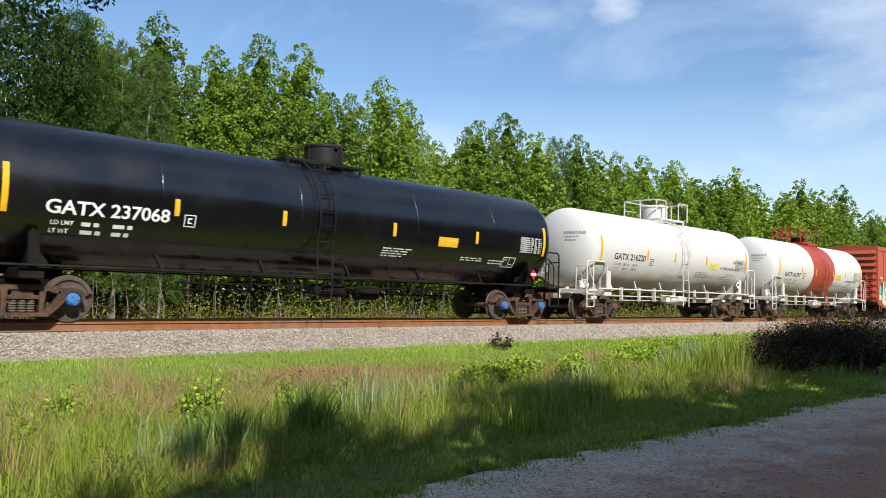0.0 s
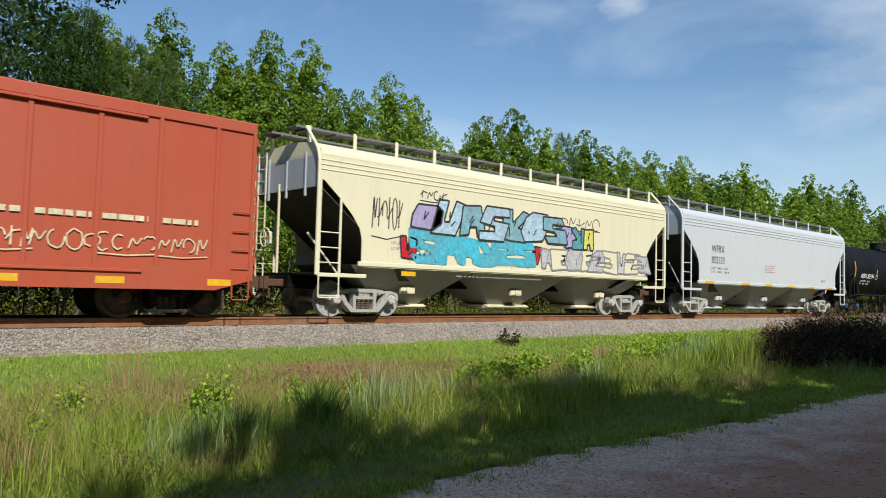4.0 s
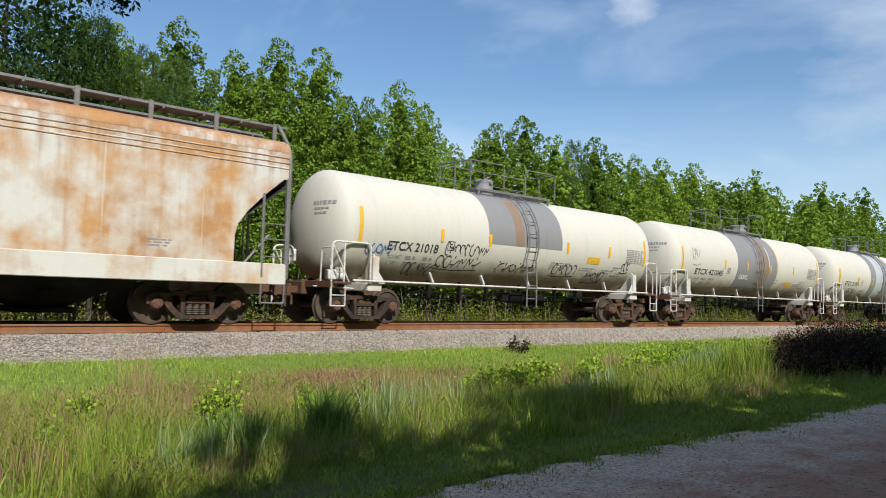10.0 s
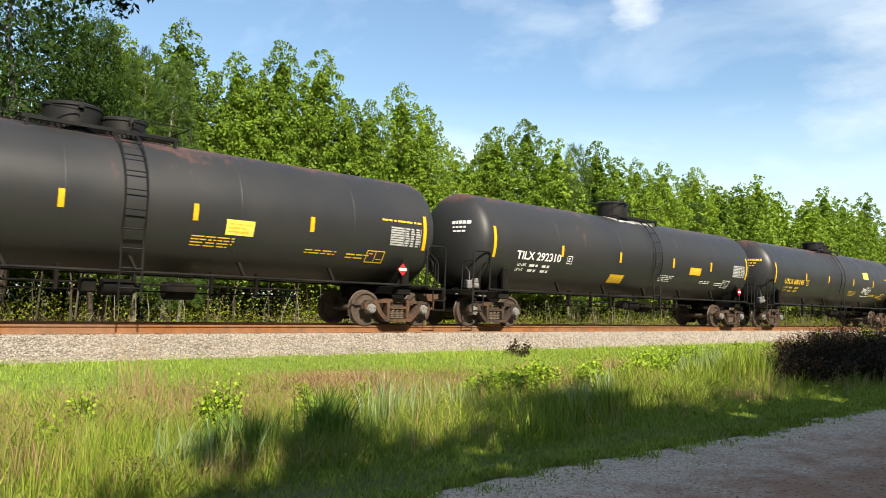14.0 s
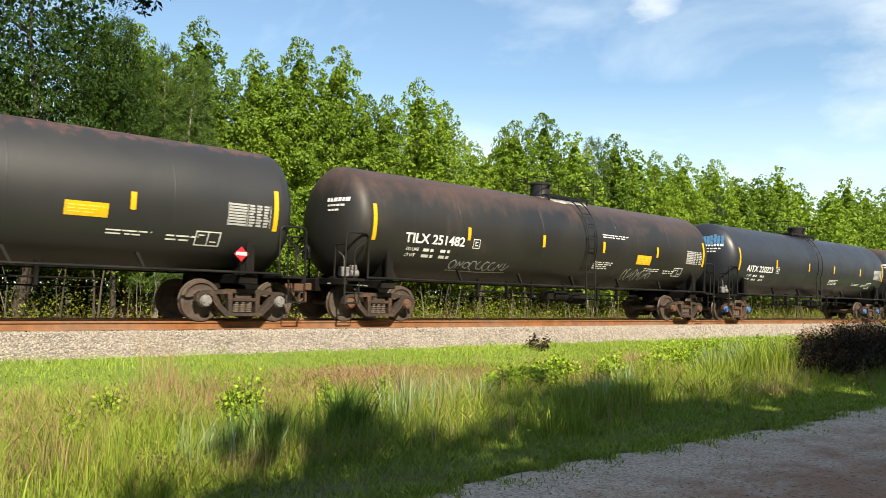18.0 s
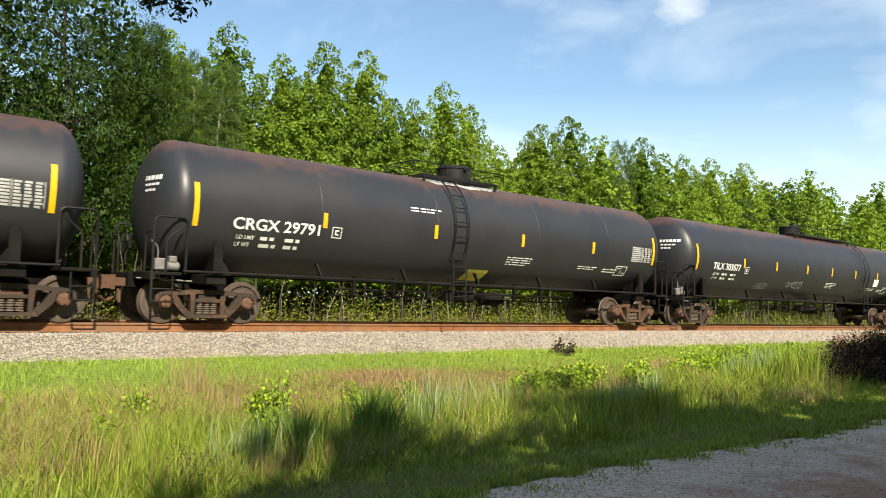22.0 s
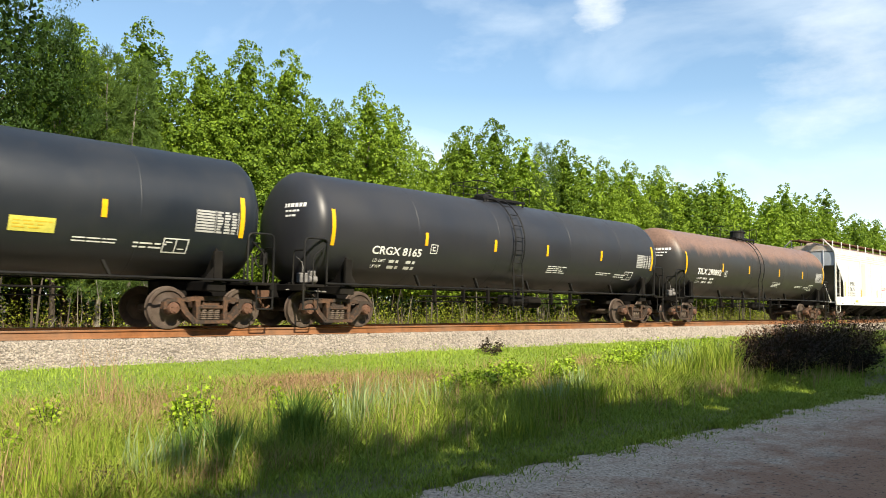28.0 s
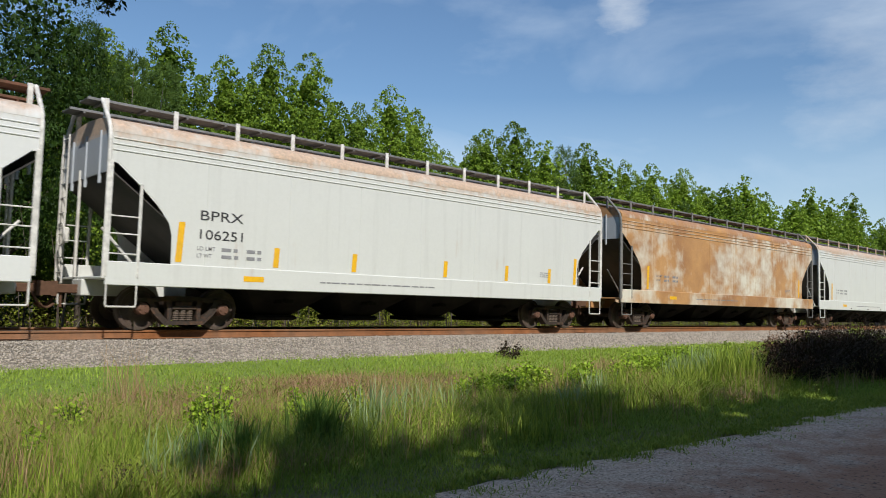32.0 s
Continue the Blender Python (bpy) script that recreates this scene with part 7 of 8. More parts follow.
def clumped(rng, height, base, radius, shape, clumps, per, clump, flat=0.8, power=1.5):
    """Leaf places and the way each leaf faces: rounded clumps of foliage over the envelope of a crown, with hollows between them."""
    lobes = rng.uniform(0.78, 1.12, size=(8, 8))
    spots, ways = [], []
    for i in range(clumps):
        h = 1 - (1 - (i + rng.random()) / clumps) ** (1 / power)
        a = i * 2.39996 + rng.normal() * 0.5
        env = radius * shape(h) * lobes[int(h * 7.99), int(a / 6.2832 * 8) % 8]
        out = np.array([math.cos(a), math.sin(a), 0.0])
        size = clump * rng.uniform(0.65, 1.3) * (1 - 0.45 * h)
        r = max(0.0, env * rng.uniform(0.72, 1.02) - 0.5 * size)
        c = out * r + [0, 0, base + (height - base - 0.4 * size) * h - 0.06 * r]
        axis = out * 0.75 + [0, 0, 0.55] + rng.normal(size=3) * 0.2
        axis /= np.linalg.norm(axis)
        k = int(per * rng.uniform(0.7, 1.3) * (1 - 0.3 * h))
        d = rng.normal(size=(k, 3))
        d /= np.linalg.norm(d, axis=1, keepdims=True)
        d += axis * 0.55
        d /= np.linalg.norm(d, axis=1, keepdims=True)
        spots.append(c + d * (size * (0.55 + 0.55 * rng.random((k, 1)))) * np.array([1.0, 1.0, flat]) + out * size * 0.25)
        ways.append(d + np.array([0, 0, 0.35]))
    return np.concatenate(spots), np.concatenate(ways)


def sprays(rng, height, base, radius, shape, clumps, per, reach, power=1.2):
    """Leaf places along drooping twigs that leave the limbs, in layers with gaps."""
    lobes = rng.uniform(0.65, 1.15, size=(7, 9))
    spots, ways = [], []
    for i in range(clumps):
        h = 1 - (1 - (i + rng.random()) / clumps) ** (1 / power)
        a = i * 2.39996 + rng.normal() * 0.6
        r = radius * shape(h) * lobes[int(h * 6.99), int(a / 6.2832 * 9) % 9] * math.sqrt(rng.uniform(0.35, 1.0))
        out = np.array([math.cos(a), math.sin(a), 0.0])
        c = out * r + [0, 0, base + (height - base) * h]
        k = int(per * rng.uniform(0.5, 1.5))
        t = rng.random((k, 1)) ** 0.8
        side = np.array([-out[1], out[0], 0]) * rng.normal(size=(k, 1)) * reach * 0.3
        spots.append(c + out * t * reach + side * (1.1 - 0.6 * t) - np.array([0, 0, 0.75]) * t * t * reach + rng.normal(size=(k, 3)) * reach * np.array([0.07, 0.07, 0.1]))
        ways.append(np.tile(out * 0.5 + [0, 0, 0.7], (k, 1)))
    return np.concatenate(spots), np.concatenate(ways)


def facing_leaves(rng, spots, ways, size, loose=0.55, slim=0.45, hang=0.4):
    """Pointed, slightly folded leaves that face the given ways, more or less, and hang with their tips down."""
    n = len(spots)
    nrm = ways / (np.linalg.norm(ways, axis=1, keepdims=True) + 1e-6) + rng.normal(size=(n, 3)) * loose
    nrm /= np.linalg.norm(nrm, axis=1, keepdims=True)
    t = np.cross(nrm, rng.normal(size=(n, 3)))
    t /= np.linalg.norm(t, axis=1, keepdims=True) + 1e-9
    t[:, 2] -= hang
    t /= np.linalg.norm(t, axis=1, keepdims=True)
    b = np.cross(nrm, t)
    s = (size * (0.65 + 0.7 * rng.random(n)))[:, None]
    return np.stack([spots - t * s * 0.5, spots + b * s * slim + nrm * s * 0.1, spots + t * s * 0.6 - nrm * s * 0.1, spots - b * s * slim + nrm * s * 0.1], 1)


def core_points(rng, height, base, radius, count, shape):
    """Leaves deep inside a crown, close to the trunk."""
    h, a = rng.random(count) ** 1.3, rng.random(count) * 6.2832
    r = radius * np.array([shape(v) for v in h]) * 0.6 * np.sqrt(rng.random(count))
    return np.stack([r * np.cos(a), r * np.sin(a), base + (height - base) * h * 0.93], 1)


def crown(rng, outer, inner, size, mat, core=2.6, loose=0.55, slim=0.45, hang=0.4):
    """One crown mesh: fine outer leaves and larger inner ones."""
    return quads("crown", np.concatenate([facing_leaves(rng, *outer, size, loose, slim, hang), leaf_quads(rng, inner, size * core)]), mat)


def trunk_mesh(height, r, mat, seed, limbs=10, lean=0.25, crown=2.5):
    rng = random.Random(seed)
    s = Shape()
    line = [(lean * math.sin(i * 0.9 + seed) * 0.4, lean * math.cos(i * 0.7 + seed) * 0.4 - lean * 0.4, height * i / 8 - 0.25) for i in range(9)]
    line[0] = (line[0][0], line[0][1], -0.4)
    s.tube(line, r, 8, 0, r * 0.12)
    for k in range(limbs):
        i = 2 + k % 6
        p = Vector(line[i])
        a = k * 2.4 + rng.random()
        reach = crown * rng.uniform(0.5, 0.9) * (1.1 - 0.08 * i)
        q = p + Vector((math.cos(a) * reach, math.sin(a) * reach, reach * rng.uniform(0.4, 0.9)))
        s.tube([p, p.lerp(q, 0.5) + Vector((0, 0, -0.1)), q], r * 0.3, 5, 0, r * 0.06)
    return s.mesh("trunk", mat, 50)


def cone_shape(h):
    return min(1.0, 1.18 * max(0.0, 1 - h) ** 0.66) * (0.75 + 0.25 * min(1, h / 0.15))


def round_shape(h):
    return 0.25 + 0.85 * math.sin(math.pi * min(1, 0.12 + h * 0.86)) ** 0.8


def pine_shape(h):
    return (1 - h) ** 0.8 * (0.55 + 0.45 * abs(math.sin(h * 22))) + 0.06


TREE_KINDS = {}


def tree_kind(kind, variant):
    """Trunk and crown meshes of one sort of tree, ten metres tall."""
    key = (kind, variant)
    if key in TREE_KINDS:
        return TREE_KINDS[key]
    rng = np.random.default_rng(variant * 7 + len(kind))
    if kind == "gum":
        wide = 2.6 + 0.2 * (variant % 3)
        outer = clumped(rng, 10.1, 1.9, wide, cone_shape, 420, 48, 0.36)
        me, trunk = crown(rng, outer, core_points(rng, 9.8, 1.8, wide, 4200, cone_shape), 0.085, M_LEAF, 1.9), trunk_mesh(9.2, 0.13, M_BARK, variant, 12, 0.3, 1.7)
    elif kind == "far_gum":
        wide = 2.65 + 0.2 * (variant % 3)
        outer = clumped(rng, 10.1, 1.7, wide, cone_shape, 280, 22, 0.4)
        me, trunk = crown(rng, outer, core_points(rng, 9.8, 2.0, wide, 1300, cone_shape), 0.14, M_LEAF, 1.8), trunk_mesh(9.2, 0.13, M_BARK, variant, 6, 0.3, 1.7)
    elif kind == "oak":
        outer = clumped(rng, 10.0, 2.4, 3.5, round_shape, 140, 330, 0.78, 0.55, 1.15)
        me, trunk = crown(rng, outer, core_points(rng, 10.0, 2.6, 4.2, 6500, round_shape), 0.058, M_LEAF_DARK, 2.4, 0.45, 0.28, 0.8), trunk_mesh(8.6, 0.22, M_BARK, variant, 16, 0.5, 3.0)
    elif kind == "shade_oak":
        outer = clumped(rng, 10.0, 1.8, 3.3, round_shape, 170, 12, 0.75, 0.8, 1.15)
        me, trunk = crown(rng, outer, core_points(rng, 10.0, 2.0, 3.1, 650, round_shape), 0.34, M_LEAF_DARK, 2.0), trunk_mesh(8.6, 0.22, M_BARK, variant, 10, 0.5, 3.0)
    else:
        # plumes of long needles that fan out from the tips of the shoots
        tips, ways = sprays(rng, 10.0, 1.6, 1.5, pine_shape, 300, 4, 0.4)
        tips, ways = np.repeat(tips, 18, 0), np.repeat(ways, 18, 0)
        way = ways * 0.7 + rng.normal(size=tips.shape) * 0.75
        way /= np.linalg.norm(way, axis=1, keepdims=True)
        side = np.cross(way, rng.normal(size=tips.shape))
        side *= 0.008 / (np.linalg.norm(side, axis=1, keepdims=True) + 1e-9)
        reach = way * (0.16 + 0.12 * rng.random((len(tips), 1)))
        me, trunk = quads("crown", np.stack([tips - side, tips + side, tips + reach + side * 0.4, tips + reach - side * 0.4], 1), M_NEEDLE), trunk_mesh(9.6, 0.1, M_PALE_BARK, variant, 14, 0.2, 1.2)
    TREE_KINDS[key] = (trunk, me)
    return TREE_KINDS[key]


def tree(kind, variant, x, y, height, wide=1.0, turn=0.0, label="", group="trees of the wood"):
    words = {"far_gum": ("broadleaf_tree", "young green sweetgum deeper in the wood"), "gum": ("broadleaf_tree", "young bright green sweetgum at the edge of the wood"), "oak": ("broadleaf_tree", "dark green full-crowned oak"), "shade_oak": ("broadleaf_tree", "dense oak beyond the lane"), "pine": ("pine_tree", "slender soft green pine among the broadleaves")}[kind]
    ob = thing(words[0], label or words[1], "tree", group, None, pose(x, y, ground_z(x, y), 0, 0, turn))
    k = height / 10
    ob.scale = (k * wide, k * wide, k)
    trunk, crown = tree_kind(kind, variant)
    part("trunk", trunk, ob)
    part("crown", crown, ob)
    return ob


def build_woods():
    rng = random.Random(21)
    # the row at the wood's edge: place along the track and height of each tall crown
    edge = [(8.3, 10.8), (10.5, 11.6), (12.8, 11.0), (14.6, 11.9), (16.5, 12.0), (19.0, 10.4), (20.7, 11.4), (22.4, 10.8), (26.3, 10.1), (29.2, 11.4), (35.3, 11.2), (39.8, 10.8), (42.5, 11.0), (46.4, 11.2), (53.3, 10.9), (56.0, 12.0), (68.4, 12.6), (72.5, 12.1), (78.6, 13.3)]
    for i, (x, h) in enumerate(edge):
        tree("gum" if x < 48 else "far_gum", i % 5, x, 26.6 + rng.uniform(-0.15, 0.15), h - 0.35 + 0.3 * min(1, x / 60), 0.8 if h < 10.5 else 0.95 + 0.08 * rng.random(), rng.uniform(0, 360))
    x = 7.4
    i = 0
    while x < 118:
        y = rng.uniform(25.8, 28.2)
        tree("gum" if x < 27 else "far_gum", rng.randrange(5), x, y, rng.uniform(8.9, 10.5) + min(1.2, max(0, x - 30) * 0.025), rng.uniform(0.95, 1.2), rng.uniform(0, 360))
        x += rng.uniform(1.6, 2.3) * (1 + max(0, x) / 220)
    x = -12.0
    while x < 135:
        tree("far_gum", rng.randrange(5), x, rng.uniform(29.5, 32.5), rng.uniform(9.0, 10.6) + min(1.8, max(0, x - 30) * 0.035), rng.uniform(1.1, 1.4), rng.uniform(0, 360))
        x += rng.uniform(2.6, 3.6) * (1 + max(0, x) / 150)
    for x, y, h, v in ((9.55, 24.5, 9.3, 0), (8.75, 24.9, 9.5, 1), (9.9, 24.2, 6.5, 1), (33.3, 26.4, 10.5, 0), (45.0, 25.6, 8.6, 1), (31.5, 25.2, 8.4, 1)):
        tree("pine", v, x, y, h, 1.0, rng.uniform(0, 360))
    # the large dark oaks near the end of the row
    for x, y, h, w in ((4.6, 24.4, 12.2, 0.82), (6.9, 27.6, 11.0, 0.8), (0.6, 24.2, 12.8, 1.05), (-4.0, 25.0, 13.0, 1.15), (7.3, 25.0, 9.9, 0.5), (-10, 26, 13, 1.2)):
        tree("oak" if x > 0 else "shade_oak", int(abs(x)) % 3, x, y, h, w, rng.uniform(0, 360), "dark green full-crowned oak")
    # trees beyond the lane, behind the camera, that shade it: a dense row and three taller crowns
    for x, y, h, w, v in ((0.4, -6.0, 12.3, 0.5, 0), (4.9, -6.0, 13.0, 0.64, 1), (15.2, -6.2, 12.4, 0.9, 2), (20.5, -6.4, 11.8, 0.9, 0)):
        tree("shade_oak", v, x, y, h, w, rng.uniform(0, 360), "tall dark oak beyond the lane", "trees beyond the lane")
    x = -32.0
    i = 0
    while x < 84:
        tree("shade_oak", i % 3, x, -6.0 + rng.uniform(-0.3, 0.3), rng.uniform(8.7, 9.4) if x < 3.5 else rng.uniform(10.6, 11.3) + (2.6 if x > 13.5 else 0.0), 1.15 if x < 3.5 else 0.95, rng.uniform(0, 360), "bushy young oak beside the lane", "trees beyond the lane")
        tree("shade_oak", (i + 1) % 3, x + 3.6, -10.4 + rng.uniform(-0.4, 0.4), rng.uniform(12.4, 13.2), 1.1, rng.uniform(0, 360), "dense oak in the row beyond the lane", "trees beyond the lane")
        if i % 2:
            tree("shade_oak", i % 3, x + 2.0, -16.5 + rng.uniform(-0.8, 0.8), rng.uniform(16.0, 17.4), 1.05, rng.uniform(0, 360), "tall oak of the wood beyond the lane", "trees beyond the lane")
        x += rng.uniform(2.9, 3.6)
        i += 1


def overhang():
    """A leafy bough that hangs into view over the lane, from a tree beyond it."""
    rng = np.random.default_rng(3)
    ob = thing("bough", "dark leafy bough hanging over the lane", "bough", "", None, pose(0, 0, 0))
    root, fork = Vector((-2.5, -6.0, 5.2)), Vector((0.6, 2.28, 1.79))
    part("branch", Shape().tube([root, root.lerp(fork, 0.4) + Vector((0, 0, 0.9)), root.lerp(fork, 0.8) + Vector((0, 0, 0.4)), fork], 0.09, 7, 0, 0.008).mesh("branch", M_BARK, 50), ob)
    spots, ways = [], []
    for dx, dy, dz in BOUGH_TIPS:
        tip = fork + Vector((dx, dy, dz))
        part("twig", Shape().tube([fork, fork.lerp(tip, 0.55) + Vector((0, 0, 0.03)), tip], 0.006, 5, 0, 0.0015).mesh("twig", M_BARK, 50), ob)
        t = rng.random((170, 1)) ** 0.7
        spots.append(np.array(fork) + (np.array(tip) - np.array(fork)) * (0.25 + 0.8 * t) + rng.normal(size=(170, 3)) * [0.019, 0.019, 0.014])
        ways.append(rng.normal(size=(170, 3)) + [0, 0, 1.2])
    part("leaves", quads("leaves", facing_leaves(rng, np.concatenate(spots), np.concatenate(ways), 0.022, 0.6, 0.24), M_LEAF_DARK), ob)


BOUGH_TIPS = ((0.21, 0.08, -0.1), (0.155, 0.09, -0.165), (0.11, 0.08, -0.12), (0.05, 0.08, -0.17), (-0.015, 0.08, -0.14), (0.165, 0.055, -0.065), (0.065, 0.03, -0.08))


def undergrowth():
    """Low bushes between the track and the trunks."""
    rng = np.random.default_rng(8)
    n, per = 760, 120
    cx, cy = -6 + 81 * rng.random(n) ** 1.2, rng.uniform(23.4, 27.0, n)
    hh = 0.5 + 1.5 * rng.random(n) ** 1.5
    mid = np.stack([cx, cy, -0.85 + hh * 0.5], 1)
    reach = np.stack([0.16 + 0.24 * hh, 0.16 + 0.24 * hh, hh * 0.33], 1)
    pts = np.repeat(mid, per, 0) + rng.normal(size=(n * per, 3)) * np.repeat(reach, per, 0)
    pts[:, 2] = np.maximum(pts[:, 2], -0.85)
    tagged(new("undergrowth", quads("undergrowth", leaf_quads(rng, pts, 0.058), M_UNDERGROWTH)), "sunlit low bushes at the foot of the wood", "undergrowth", kind="stuff")
    # browned dead bushes among them
    n, per = 90, 90
    mid = np.stack([rng.uniform(-6, 75, n), rng.uniform(23.0, 26.0, n), rng.uniform(-0.7, -0.1, n)], 1)
    pts = np.repeat(mid, per, 0) + rng.normal(size=(n * per, 3)) * [0.3, 0.3, 0.22]
    pts[:, 2] = np.maximum(pts[:, 2], -0.85)
    tagged(new("dead_bushes", quads("dead_bushes", leaf_quads(rng, pts, 0.055), M_BRAMBLE)), "browned dead bushes at the foot of the wood", "undergrowth", kind="stuff")
    # thicket deeper in the wood; its dark leaves stand for the shade there
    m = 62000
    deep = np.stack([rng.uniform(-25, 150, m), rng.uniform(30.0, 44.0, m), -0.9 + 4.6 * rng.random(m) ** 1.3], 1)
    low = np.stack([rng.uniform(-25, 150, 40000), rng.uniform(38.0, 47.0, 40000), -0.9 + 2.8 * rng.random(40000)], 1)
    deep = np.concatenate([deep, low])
    tagged(new("thicket", quads("thicket", leaf_quads(rng, deep, 0.27), M_LEAF_DARK)), "thicket deep in the wood, its shade in the dark leaf colour", "thicket", kind="stuff")
    x, y = rng.uniform(-6, 70, 9000), rng.uniform(21.6, 26.5, 9000)
    keep = wave(x, y, 0.5, 5.0) > 0.0
    x, y = x[keep], y[keep]
    blades("brambles", rng, x, y, 0.3 + 0.8 * rng.random(len(x)), 0.008, 1.4, M_BRAMBLE, "dry brown brambles and stalks at the wood's foot")
    s = Shape()
    for _ in range(330):
        x, y, h = rng.uniform(-6, 80), rng.uniform(22.5, 29.0), rng.uniform(0.8, 4.0)
        s.tube([(x, y, -0.9), (x + rng.uniform(-0.2, 0.2), y, -0.8 + h / 2), (x + rng.uniform(-0.4, 0.4), y, -0.8 + h)], rng.uniform(0.012, 0.045), 5, 0, 0.008)
    tagged(new("saplings", s.mesh("saplings", M_BARK, 50)), "thin brown sapling stems under the trees", "saplings", kind="stuff")
    s = Shape()
    for _ in range(150):
        x, y, h = rng.uniform(-6, 80), rng.uniform(22.5, 26.0), rng.uniform(0.6, 2.2)
        s.tube([(x, y, -0.9), (x + rng.uniform(-0.15, 0.15), y, -0.8 + h / 2), (x + rng.uniform(-0.4, 0.4), y, -0.8 + h)], rng.uniform(0.008, 0.025), 5, 0, 0.006)
    tagged(new("dead_stems", s.mesh("dead_stems", M_PALE_BARK, 50)), "thin pale dead stems at the wood's foot", "stems", kind="stuff")


# ---- grass and weeds of the verge ----
def blade_mesh(name, rng, x, y, height, width, lean, mat, z):
    """Bent tapering blades that rise from z."""
    n = len(x)
    a = rng.random(n) * 2 * math.pi
    side = np.stack([np.cos(a), np.sin(a), 0 * a], 1)
    b = a + math.pi / 2 + rng.normal(size=n) * 0.5
    bend = np.stack([np.cos(b), np.sin(b), 0 * b], 1) * (lean * height * rng.random(n))[:, None]
    root = np.stack([x, y, z - 0.02], 1)
    up = np.zeros((n, 3))
    up[:, 2] = height
    w = (width * (0.6 + 0.8 * rng.random(n)))[:, None] * side
    mid, tip = root + up * 0.55 + bend * 0.35, root + up * 0.96 + bend
    v = np.stack([root - w, root + w, mid + w * 0.8, mid - w * 0.8, tip], 1)
    me = bpy.data.meshes.new(name)
    me.vertices.add(n * 5)
    me.vertices.foreach_set("co", v.astype(np.float32).ravel())
    k = np.arange(n, dtype=np.int32)[:, None] * 5
    loops = np.concatenate([k + np.array([0, 1, 2, 3]), k + np.array([3, 2, 4])], 1).astype(np.int32).ravel()
    me.loops.add(len(loops))
    me.loops.foreach_set("vertex_index", loops)
    me.polygons.add(n * 2)
    starts = (np.arange(n, dtype=np.int32)[:, None] * 7 + np.array([0, 4], dtype=np.int32)).ravel()
    me.polygons.foreach_set("loop_start", starts)
    me.materials.append(mat)
    me.update(calc_edges=True)
    return me


def blades(name, rng, x, y, height, width, lean, mat, label, z=None):
    """A whole layer of blades standing on the ground."""
    if z is None:
        z = np.array([ground_z(a, b) for a, b in zip(x, y)])
    return tagged(new(name, blade_mesh(name, rng, x, y, height, width, lean, mat, z)), label, "grass", kind="stuff")


def wave(x, y, scale, seed):
    return np.array([noise.noise((a * scale, b * scale, seed)) for a, b in zip(x, y)])


def scatter(rng, n, x0, x1, y0, y1, bias=1.5):
    """Places on the verge: most near the bend of the lane, sparser along the track."""
    y = rng.uniform(y0, y1, n)
    a = np.where(rng.random(n) < 0.8, y * rng.uniform(0.05, 3.3, n), x0 + (x1 - x0) * rng.random(n) ** bias)
    a = np.minimum(a, x1)
    edge = lane_edge(a)
    return a, np.where(y < edge, edge + 0.35 * np.abs(rng.normal(size=n)), y)


